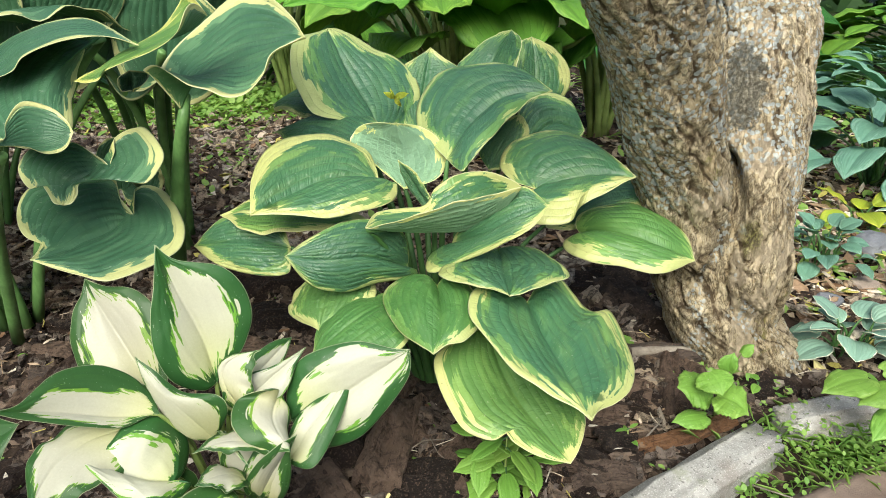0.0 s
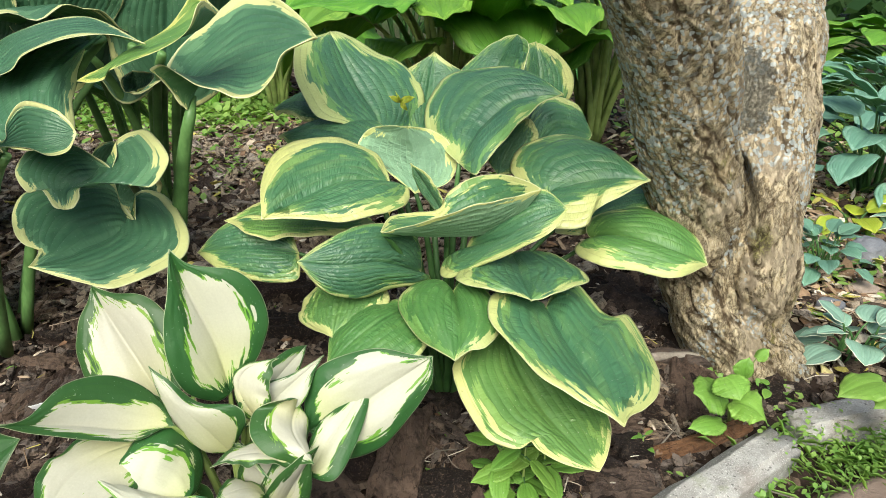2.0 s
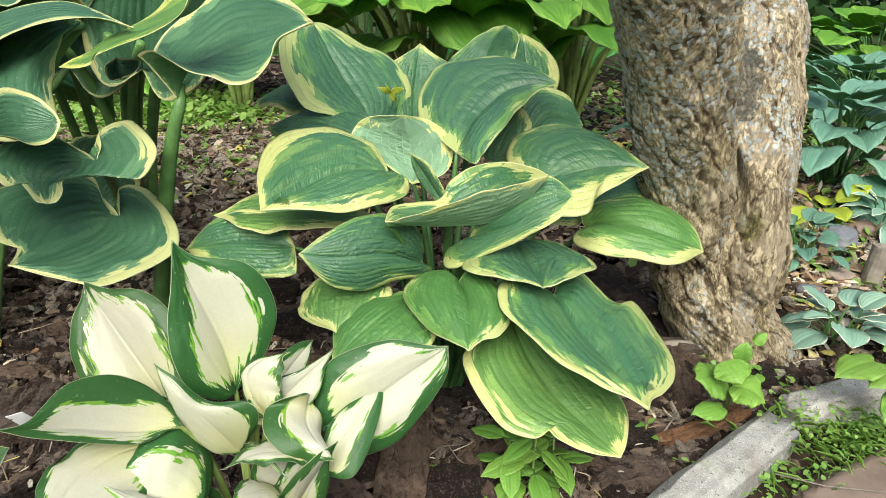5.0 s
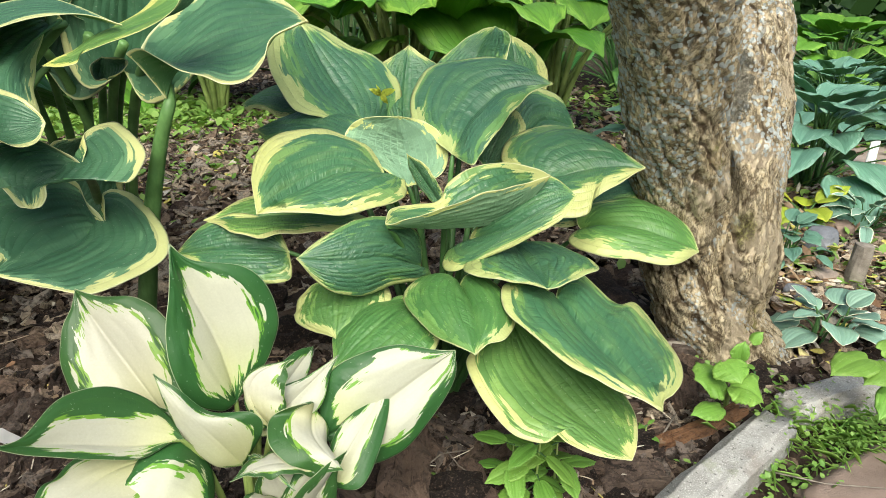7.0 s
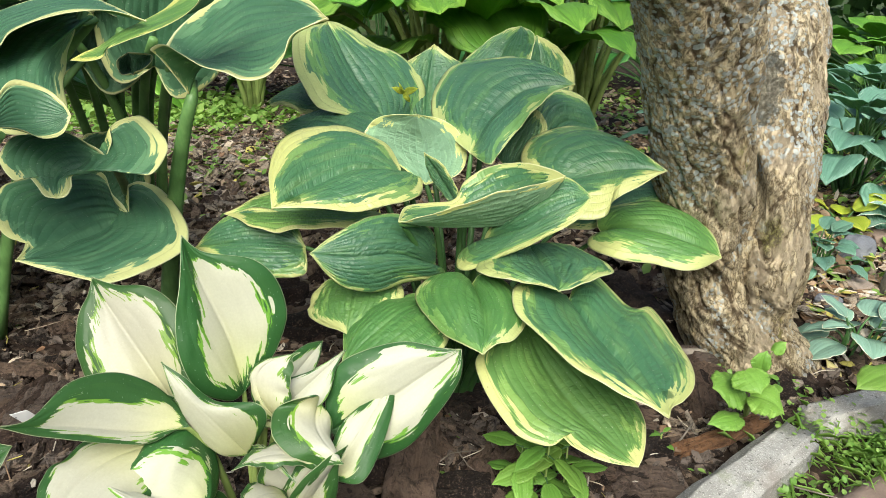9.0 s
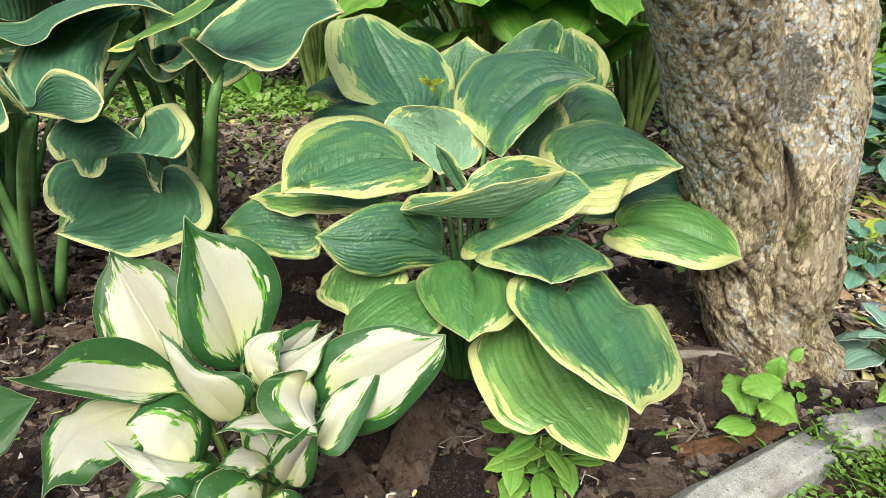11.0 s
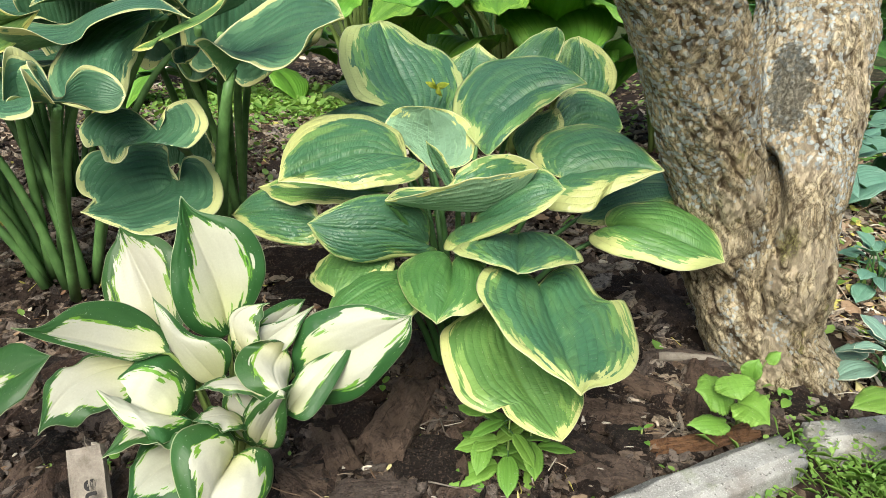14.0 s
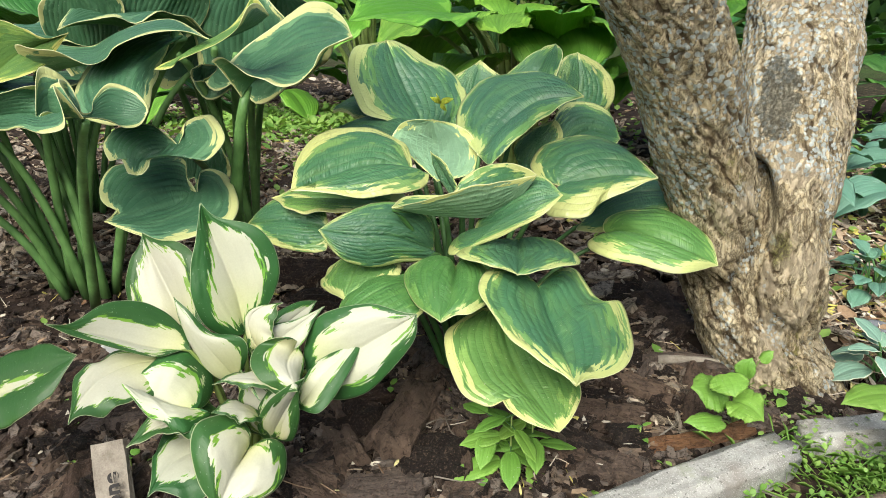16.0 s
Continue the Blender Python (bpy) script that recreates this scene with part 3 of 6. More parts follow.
def hosta_clump(place, n, radius, height, size, mats, label, seed, aspect=0.72, zone=0.0, stalk=0.004, stalk_mat=None, res=(13, 18), wave=0.07, droop=0.35, name="hosta", group="", bare=0.0, tip=0.42, rib=0.014):
    """A whole hosta: leaves in tiers round one crown."""
    rnd = random.Random(seed)
    x0, y0 = place[0], place[1]
    z0 = ground_z(x0, y0)
    plant = anchor(name, (x0, y0, z0), label, "hosta", group)
    for i in range(n):
        f = (i + 0.5) / n
        ang = i * 2.39996 + rnd.uniform(-0.3, 0.3)
        out = radius * (0.12 + 0.88 * f ** 0.7) * rnd.uniform(0.88, 1.1)
        up = height * (1 - (0.72 - bare * 0.5) * f ** 1.6) * rnd.uniform(0.9, 1.06)
        d = Vector((math.cos(ang), math.sin(ang), 0))
        ln = size * rnd.uniform(0.8, 1.15) * (0.8 + 0.25 * f)
        b = Vector((x0, y0, z0)) + d * max(0.03, out - ln * 0.35) + Vector((0, 0, up))
        pitch = 0.5 - (0.5 + droop * 1.6) * f + rnd.uniform(-0.15, 0.15)
        t = b + (d * math.cos(pitch) + Vector((0, 0, math.sin(pitch)))) * ln
        m = b.lerp(t, 0.45) + Vector((0, 0, ln * (0.05 + 0.10 * f)))
        side = Vector((-d.y, d.x, rnd.uniform(-0.25, 0.25))).normalized() * ln * aspect * 0.5
        lift = Vector((0, 0, ln * rnd.uniform(0.0, 0.12)))
        leaf(plant, mats, b, m, t, m + side + lift, m - side + lift, zone=zone, lobe=0.15, cup=0.08, wave=wave, turns=rnd.uniform(1.6, 3), ribs=6.0, rib=rib, tip=tip,
             face=(d.x * 0.4, d.y * 0.4, 1), root=(x0 + d.x * 0.02 + rnd.uniform(-0.02, 0.02), y0 + d.y * 0.02, z0 - 0.01), stalk=stalk, stalk_mat=stalk_mat, nu=res[0], nv=res[1], lean=rnd.uniform(0.15, 0.4))
    return plant


# ---- ground ----
def spread(lo, hi, step, far, grow=1.22):
    inner = list(np.arange(lo, hi + 1e-6, step))
    out, d, x = [], step, lo
    while x > -far:
        d *= grow
        x -= d
        out.append(x)
    up, d, x = [], step, hi
    while x < far:
        d *= grow
        x += d
        up.append(x)
    return out[::-1] + inner + up


def build_ground():
    xs, ys = spread(-1.3, 1.7, 0.0165, 400), spread(0.1, 2.4, 0.0165, 400)
    verts = [(x, y, rough_ground(x, y)) for y in ys for x in xs]
    w = len(xs)
    faces = [(r * w + c, r * w + c + 1, (r + 1) * w + c + 1, (r + 1) * w + c) for r in range(len(ys) - 1) for c in range(w - 1)]
    return tagged(solid("ground", verts, faces, SOIL), "dark brown garden soil under bark mulch", "ground", kind="structure")


ground = build_ground()


# ---- tree ----
SLANT = 0.32


def spine(points, radii):
    """The centre and radius of a stem at each height."""
    pts = [Vector(p) for p in points]
    zs = [p.z for p in pts]

    def at(z):
        for i in range(len(pts) - 1):
            if z <= zs[i + 1] or i == len(pts) - 2:
                s = (z - zs[i]) / (zs[i + 1] - zs[i])
                p0, p1, p2, p3 = pts[max(i - 1, 0)], pts[i], pts[i + 1], pts[min(i + 2, len(pts) - 1)]
                q = 0.5 * (2 * p1 + (p2 - p0) * s + (2 * p0 - 5 * p1 + 4 * p2 - p3) * s * s + (3 * p1 - p0 - 3 * p2 + p3) * s ** 3)
                return q, radii[i] + (radii[i + 1] - radii[i]) * (s * s * (3 - 2 * s))

    return at


def stem(points, radii, rings, around, seed, z_dense, twin):
    """A rough-barked stem: slanting ridges and furrows, knots, and a flared foot. Rings lie close up to z_dense.
    The bark turns inward along the seam where it meets its twin."""
    zs = [p[2] for p in points]
    at = spine(points, radii)
    heights = [zs[0] + (z_dense - zs[0]) * i / rings for i in range(rings + 1)]
    heights += [z_dense + (zs[-1] - z_dense) * (i / 24) for i in range(1, 25)]
    verts, ridge = [], []
    off = Vector((seed * 3.7, seed * 1.3, seed * 2.1))
    for z in heights:
        c, r = at(z)
        c2, r2 = twin(z)
        seam = min(1.0, max(0.0, (z - 0.06) / 0.16))
        for k in range(around):
            a = 2 * math.pi * k / around
            d = Vector((math.cos(a), math.sin(a), 0))
            lump = noise.noise(Vector((d.x * 1.3, d.y * 1.3, z * 3.2)) + off)
            # furrows run aslant round the stem, down to the right, with flakes between them
            b = a + SLANT * z / r
            grit = Vector((d.x * r, d.y * r, z))
            warp = Vector((noise.noise(grit * 30 + off), noise.noise(grit * 30 + off * 2), noise.noise(grit * 30 + off * 3)))
            round_x, round_y = math.cos(b) * r, math.sin(b) * r
            wide = Vector((round_x * 34, round_y * 34, z * 9)) + off + warp * 0.5
            slim = Vector((round_x * 85, round_y * 85, z * 30)) + off * 2 + warp * 0.6
            f1 = max(0.0, 1 - abs(noise.noise(wide)) * 2.6) ** 2
            f2 = max(0.0, 1 - abs(noise.noise(slim)) * 2.6) ** 2
            f3 = noise.noise(grit * 60 + off)
            f4 = noise.noise(grit * 190 + off)
            swell = noise.noise(grit * 14 + off * 2)
            h = -0.0044 * f1 - 0.0024 * f2 + 0.0022 * f3 + 0.0013 * f4 + 0.009 * swell
            q = c + d * (r * (1 + 0.05 * lump) + h)
            gap = math.hypot(q.x - c2.x, q.y - c2.y) - r2 + 0.006 * noise.noise(Vector((q.x * 8, q.y * 8, z * 22)) + off)
            q -= d * 0.045 * seam * math.exp(-(max(gap, 0.0) / 0.017) ** 2)
            verts.append(q - d * 0.026 * math.exp(-((q - Vector(KNOT)).length / 0.024) ** 2))
            # low in the furrows, where the bark colour is darkened like shade
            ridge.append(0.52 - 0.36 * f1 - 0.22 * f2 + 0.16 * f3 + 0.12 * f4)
    faces = []
    n = len(heights)
    for i in range(n - 1):
        for k in range(around):
            a, b = i * around + k, i * around + (k + 1) % around
            faces.append((a, b, b + around, a + around))
    faces.append(tuple((n - 1) * around + k for k in range(around)))
    return verts, faces, ridge


tree = anchor("tree", (0.54, 0.95, ground_z(0.54, 0.95)), "old leaning garden tree with two fused stems and furrowed lichened bark", "tree")


def tree_part(points, radii, rings, around, seed, z_dense, twin, name="stem"):
    v, f, ridge = stem(points, radii, rings, around, seed, z_dense, twin)
    ob = solid(name, v, f, BARK, tree)
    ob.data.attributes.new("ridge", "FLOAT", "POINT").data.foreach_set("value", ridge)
    return ob


FRONT_STEM = ([(0.60, 0.93, -0.06), (0.577, 0.935, 0.0), (0.545, 0.938, 0.05), (0.515, 0.937, 0.10), (0.466, 0.925, 0.20), (0.425, 0.899, 0.30), (0.384, 0.859, 0.40), (0.340, 0.808, 0.50), (0.292, 0.745, 0.60), (0.237, 0.680, 0.70), (0.10, 0.58, 1.0), (-0.05, 0.55, 1.6), (-0.15, 0.60, 2.8)],
              [0.130, 0.122, 0.113, 0.105, 0.092, 0.0845, 0.0795, 0.079, 0.080, 0.080, 0.078, 0.07, 0.05])
REAR_STEM = ([(0.600, 1.02, -0.06), (0.582, 1.0, 0.0), (0.556, 0.968, 0.05), (0.538, 0.946, 0.10), (0.520, 0.928, 0.20), (0.526, 0.940, 0.30), (0.536, 0.970, 0.40), (0.547, 1.015, 0.50), (0.558, 1.070, 0.60), (0.573, 1.130, 0.70), (0.62, 1.32, 1.1), (0.70, 1.5, 1.7), (0.80, 1.6, 2.8)],
             [0.109, 0.107, 0.106, 0.106, 0.106, 0.098, 0.095, 0.094, 0.094, 0.094, 0.09, 0.09, 0.05])
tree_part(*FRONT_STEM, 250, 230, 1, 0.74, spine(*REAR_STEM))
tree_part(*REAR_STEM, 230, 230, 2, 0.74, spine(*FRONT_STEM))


# ---- hosta with gold-rimmed leaves ----
gold_hosta = anchor("hosta", (0.0, 0.79, ground_z(0.0, 0.79)), "spreading hosta with puckered green leaves rimmed in yellow", "hosta")


def gold_leaf(B, M, T, L, R, under=False, fresh=False, **k):
    k.setdefault("root", (0.0 + 0.12 * (B[0]), 0.79 + 0.12 * (B[1] - 0.79), 0.01))
    k.setdefault("stalk", 0.0055)
    k.setdefault("full", 2.6)
    k.setdefault("um", 0.42)
    k.setdefault("tip", 0.55)
    k.setdefault("rib", 0.0030)
    k.setdefault("ribs", 8.0)
    k.setdefault("nv", 72)
    k["lobe"] = 1.35 * k.get("lobe", 0.35)
    slim = lambda q: tuple(slim(w) for w in q) if isinstance(q, tuple) else 0.85 * q
    k["zone"] = slim(k.get("zone", 0.2))
    upper = FRESH_GOLD if fresh else GREEN_GOLD
    leaf(gold_hosta, (GREEN_GOLD_UNDER, upper) if under else (upper, GREEN_GOLD_UNDER), B, M, T, L, R, **k)


gold_leaf((-0.113, 1.017, 0.417), (-0.161, 1.089, 0.480), (-0.215, 1.153, 0.569), (-0.239, 0.992, 0.475), (-0.062, 1.147, 0.491), rib_line=((-0.128, 1.046, 0.442), (-0.161, 1.089, 0.480), (-0.190, 1.118, 0.527),),
          left=((-0.125, 0.972, 0.406), (-0.150, 0.972, 0.417), (-0.172, 0.984, 0.431), (-0.200, 0.975, 0.441), (-0.220, 0.977, 0.453), (-0.239, 0.992, 0.475), (-0.254, 1.008, 0.498), (-0.263, 1.031, 0.524), (-0.265, 1.060, 0.549), (-0.258, 1.085, 0.564), (-0.237, 1.117, 0.565),),
          right=((-0.084, 1.033, 0.405), (-0.058, 1.070, 0.406), (-0.040, 1.096, 0.431), (-0.040, 1.117, 0.459), (-0.062, 1.147, 0.491), (-0.094, 1.162, 0.515), (-0.127, 1.162, 0.531), (-0.168, 1.173, 0.552), (-0.198, 1.171, 0.566),), zone=((0.1, 0.27, 0.16), (0.06, 0.14, 0.24)), cup=0.06, face=(-0.300, -1.000, 0.500), wave=0.02, nu=52)
gold_leaf((0.019, 0.825, 0.410), (0.117, 0.914, 0.490), (0.185, 0.902, 0.498), (0.011, 1.019, 0.512), (0.088, 0.825, 0.443), rib_line=((0.058, 0.887, 0.453), (0.117, 0.914, 0.490),),
          left=((-0.004, 0.862, 0.422), (-0.033, 0.916, 0.442), (-0.027, 0.975, 0.477), (0.011, 1.019, 0.512), (0.079, 1.007, 0.527), (0.137, 0.967, 0.523),),
          right=((0.043, 0.781, 0.404), (0.057, 0.794, 0.421), (0.088, 0.825, 0.443), (0.119, 0.872, 0.464), (0.150, 0.904, 0.483),), zone=((0.18, 0.12, 0.03), (0.06, 0.07, 0.03)), cup=0.12, face=(0.000, -0.800, 1.000), wave=0.02, nu=52)
gold_leaf((0.080, 1.086, 0.469), (0.101, 1.130, 0.517), (0.132, 1.120, 0.567), (0.065, 1.148, 0.529), (0.142, 1.042, 0.530), rib_line=((0.101, 1.130, 0.517),),
          left=((0.027, 1.147, 0.492), (0.065, 1.148, 0.529), (0.104, 1.138, 0.558),),
          right=((0.125, 1.030, 0.493), (0.142, 1.042, 0.530), (0.144, 1.056, 0.560),), zone=(0.066, 0.025), cup=0.06, face=(0.000, -1.000, 0.400), wave=0.02, nu=52)
gold_leaf((0.167, 1.096, 0.418), (0.184, 1.161, 0.482), (0.177, 1.191, 0.546), (0.132, 1.141, 0.504), (0.235, 1.213, 0.514), rib_line=((0.184, 1.161, 0.482),),
          left=((0.138, 1.111, 0.456), (0.132, 1.141, 0.504), (0.150, 1.171, 0.537),),
          right=((0.237, 1.159, 0.429), (0.258, 1.201, 0.469), (0.235, 1.213, 0.514), (0.202, 1.201, 0.534),), zone=(0.0, 0.246), cup=0.06, face=(0.000, -1.000, 0.400), wave=0.02, nu=52)
gold_leaf((0.155, 0.940, 0.404), (0.197, 0.983, 0.426), (0.260, 1.008, 0.408), (0.199, 1.025, 0.471), (0.233, 0.962, 0.387), rib_line=((0.197, 0.983, 0.426),),
          left=((0.136, 0.968, 0.441), (0.158, 1.004, 0.471), (0.199, 1.025, 0.471), (0.238, 1.028, 0.452),),
          right=((0.185, 0.933, 0.382), (0.233, 0.962, 0.387),), zone=(0.041, 0.0), cup=0.1, face=(0.000, -1.000, 0.400), wave=0.02, nu=52)
gold_leaf((0.088, 0.925, 0.360), (0.110, 0.946, 0.402), (0.139, 0.958, 0.449), (0.095, 0.972, 0.424), (0.154, 0.935, 0.416), rib_line=((0.110, 0.946, 0.402),),
          left=((0.068, 0.964, 0.390), (0.095, 0.972, 0.424),),
          right=((0.123, 0.920, 0.370), (0.154, 0.935, 0.416), (0.149, 0.952, 0.440),), zone=(0.066, 0.18), cup=0.06, face=(0.000, -1.000, 0.300), wave=0.02, nu=52)
gold_leaf((-0.120, 0.920, 0.405), (-0.210, 0.975, 0.426), (-0.295, 1.000, 0.408), (-0.210, 1.050, 0.434), (-0.200, 0.915, 0.405), zone=0.06, face=(0.000, -0.600, 1.000))
gold_leaf((-0.200, 1.060, 0.420), (-0.270, 1.100, 0.450), (-0.330, 1.120, 0.430), (-0.270, 1.160, 0.460), (-0.260, 1.040, 0.430), zone=0.06, face=(0.000, -0.600, 1.000))
gold_leaf((-0.040, 1.050, 0.400), (-0.030, 1.140, 0.480), (-0.020, 1.170, 0.530), (-0.080, 1.150, 0.490), (0.040, 1.150, 0.490), zone=0.15, face=(0.000, -1.000, 0.300))
gold_leaf((0.200, 0.930, 0.270), (0.285, 0.945, 0.325), (0.380, 0.930, 0.325), (0.280, 1.000, 0.340), (0.290, 0.880, 0.290), zone=0.1, face=(0.000, -0.800, 1.000))
gold_leaf((-0.081, 0.765, 0.390), (-0.194, 0.698, 0.398), (-0.237, 0.649, 0.387), (-0.205, 0.819, 0.449), (-0.095, 0.693, 0.375), rib_line=((-0.136, 0.743, 0.411), (-0.194, 0.698, 0.398),),
          left=((-0.086, 0.792, 0.404), (-0.107, 0.830, 0.426), (-0.155, 0.842, 0.444), (-0.205, 0.819, 0.449), (-0.243, 0.772, 0.442), (-0.250, 0.710, 0.418),),
          right=((-0.054, 0.773, 0.388), (-0.057, 0.728, 0.377), (-0.095, 0.693, 0.375), (-0.145, 0.668, 0.377), (-0.197, 0.658, 0.384),), zone=((0.10, 0.36, 0.25), (0.03, 0.16, 0.22)), cup=0.12, wave=0.02, nu=52)
gold_leaf((-0.047, 0.807, 0.368), (-0.049, 0.835, 0.410), (-0.058, 0.831, 0.465), (-0.137, 0.873, 0.427), (0.004, 0.861, 0.434), rib_line=((-0.049, 0.835, 0.410),),
          left=((-0.110, 0.853, 0.403), (-0.137, 0.873, 0.427), (-0.114, 0.868, 0.454),),
          right=((0.002, 0.837, 0.374), (0.017, 0.854, 0.400), (0.004, 0.861, 0.434), (-0.024, 0.856, 0.454),), under=True, zone=((0.025, 0.066, 0.049), (0.016, 0.082, 0.082)), cup=-0.05, face=(0.000, -1.000, 0.500), wave=0.02, nu=52)
gold_leaf((0.154, 0.800, 0.371), (0.257, 0.805, 0.393), (0.301, 0.787, 0.394), (0.181, 0.924, 0.427), (0.197, 0.726, 0.344), rib_line=((0.201, 0.810, 0.384), (0.257, 0.805, 0.393),),
          left=((0.124, 0.820, 0.374), (0.102, 0.868, 0.389), (0.121, 0.909, 0.410), (0.181, 0.924, 0.427), (0.241, 0.894, 0.426), (0.280, 0.831, 0.408),),
          right=((0.129, 0.771, 0.352), (0.146, 0.735, 0.339), (0.197, 0.726, 0.344), (0.217, 0.754, 0.362), (0.259, 0.769, 0.377),), zone=((0.08, 0.05, 0.02), (0.05, 0.22, 0.28)), cup=0.12, wave=0.02, nu=52)
gold_leaf((0.244, 0.868, 0.263), (0.353, 0.782, 0.284), (0.409, 0.792, 0.254), (0.327, 0.880, 0.316), (0.230, 0.767, 0.266), rib_line=((0.291, 0.812, 0.292), (0.353, 0.782, 0.284),),
          left=((0.232, 0.868, 0.281), (0.242, 0.887, 0.299), (0.281, 0.887, 0.309), (0.327, 0.880, 0.316), (0.370, 0.856, 0.306), (0.400, 0.819, 0.285),),
          right=((0.219, 0.845, 0.270), (0.205, 0.813, 0.269), (0.230, 0.767, 0.266), (0.287, 0.750, 0.262), (0.348, 0.741, 0.259),), zone=((0.05, 0.02, 0.0), (0.08, 0.10, 0.24)), cup=0.16, fresh=True, wave=0.02, nu=52)
gold_leaf((-0.120, 0.800, 0.330), (-0.220, 0.790, 0.335), (-0.339, 0.800, 0.327), (-0.281, 0.840, 0.346), (-0.198, 0.720, 0.332), zone=0.2, fresh=True)
gold_leaf((-0.216, 0.743, 0.298), (-0.284, 0.752, 0.303), (-0.378, 0.774, 0.285), (-0.289, 0.792, 0.339), (-0.262, 0.714, 0.264), rib_line=((-0.284, 0.752, 0.303),),
          left=((-0.238, 0.772, 0.329), (-0.289, 0.792, 0.339), (-0.338, 0.791, 0.323),),
          right=((-0.214, 0.710, 0.272), (-0.262, 0.714, 0.264), (-0.332, 0.740, 0.270),), zone=(0.016, (0.02, 0.15, 0.26)), cup=0.14, wave=0.02, nu=52)
gold_leaf((-0.036, 0.711, 0.280), (-0.141, 0.634, 0.329), (-0.194, 0.636, 0.333), (-0.081, 0.702, 0.360), (-0.075, 0.670, 0.276), rib_line=((-0.085, 0.664, 0.319), (-0.141, 0.634, 0.329),),
          left=((-0.035, 0.715, 0.306), (-0.044, 0.717, 0.335), (-0.081, 0.702, 0.360), (-0.124, 0.678, 0.365), (-0.165, 0.651, 0.352),),
          right=((-0.023, 0.713, 0.275), (-0.029, 0.700, 0.268), (-0.075, 0.670, 0.276), (-0.116, 0.638, 0.278), (-0.160, 0.621, 0.298),), zone=(0.0, (0.0, 0.082, 0.213)), cup=0.16, face=(0.000, -1.000, 0.600), wave=0.02, nu=52)
gold_leaf((-0.085, 0.649, 0.370), (0.054, 0.684, 0.354), (0.120, 0.656, 0.425), (0.005, 0.746, 0.391), (0.039, 0.636, 0.412), rib_line=((-0.046, 0.671, 0.356), (0.003, 0.683, 0.350), (0.054, 0.684, 0.354), (0.096, 0.666, 0.389),),
          left=((-0.075, 0.700, 0.371), (-0.044, 0.722, 0.370), (-0.010, 0.734, 0.372), (0.005, 0.746, 0.391), (0.034, 0.748, 0.409), (0.069, 0.728, 0.425), (0.104, 0.677, 0.429),),
          right=((-0.068, 0.642, 0.374), (-0.034, 0.636, 0.386), (0.003, 0.635, 0.402), (0.039, 0.636, 0.412), (0.070, 0.640, 0.416), (0.100, 0.648, 0.423),), zone=((0.10, 0.22, 0.16), (0.10, 0.05, 0.05)), cup=-0.05, wave=0.02, face=(0.000, 0.600, 1.000), nu=60)
gold_leaf((-0.001, 0.750, 0.350), (-0.026, 0.765, 0.389), (-0.051, 0.770, 0.426), (-0.037, 0.770, 0.383), (-0.012, 0.750, 0.394), zone=0.1, lobe=0.06, cup=0.2, face=(0.000, -1.000, 0.400), um=0.5)
gold_leaf((0.028, 0.706, 0.320), (0.117, 0.646, 0.388), (0.157, 0.659, 0.397), (0.077, 0.698, 0.391), (0.046, 0.650, 0.320), rib_line=((0.074, 0.662, 0.358), (0.117, 0.646, 0.388),),
          left=((0.040, 0.700, 0.348), (0.077, 0.698, 0.391), (0.125, 0.680, 0.417),),
          right=((0.000, 0.705, 0.307), (-0.010, 0.687, 0.293), (0.005, 0.663, 0.295), (0.046, 0.650, 0.320), (0.091, 0.638, 0.348), (0.134, 0.632, 0.377),), zone=(0.016, (0.06, 0.12, 0.14)), cup=0.1, face=(0.000, -1.000, 0.800), wave=0.02, nu=52)
gold_leaf((0.096, 0.723, 0.306), (0.101, 0.650, 0.307), (0.103, 0.572, 0.310), (0.013, 0.623, 0.312), (0.187, 0.631, 0.311), rib_line=((0.101, 0.650, 0.307),),
          left=((0.057, 0.709, 0.303), (0.020, 0.664, 0.309), (0.013, 0.623, 0.312), (0.043, 0.598, 0.312), (0.075, 0.592, 0.311),),
          right=((0.141, 0.731, 0.305), (0.172, 0.685, 0.306), (0.187, 0.631, 0.311), (0.153, 0.596, 0.312), (0.124, 0.577, 0.312),), zone=((0.10, 0.20, 0.04), (0.03, 0.07, 0.04)), cup=0.12, wave=0.02, nu=52)
gold_leaf((-0.135, 0.720, 0.270), (-0.145, 0.660, 0.268), (-0.150, 0.603, 0.238), (-0.205, 0.685, 0.245), (-0.085, 0.640, 0.250), zone=(0.2, (0.3, 0.2, 0.05)), lobe=0.29, fresh=True)
gold_leaf((-0.055, 0.660, 0.250), (-0.088, 0.605, 0.263), (-0.155, 0.568, 0.215), (-0.130, 0.645, 0.250), (-0.040, 0.555, 0.235), zone=0.1, lobe=0.35, fresh=True)
gold_leaf((0.009, 0.650, 0.283), (0.017, 0.575, 0.281), (0.009, 0.519, 0.258), (-0.065, 0.632, 0.273), (0.068, 0.580, 0.272), rib_line=((0.017, 0.575, 0.281),),
          left=((-0.013, 0.675, 0.287), (-0.049, 0.668, 0.283), (-0.065, 0.632, 0.273), (-0.046, 0.579, 0.265), (-0.015, 0.540, 0.261),),
          right=((0.028, 0.672, 0.289), (0.058, 0.637, 0.283), (0.068, 0.580, 0.272), (0.050, 0.541, 0.264), (0.025, 0.531, 0.262),), zone=((0.18, 0.082, 0.0), (0.016, 0.041, 0.148)), cup=0.18, fresh=True, wave=0.02, nu=52)
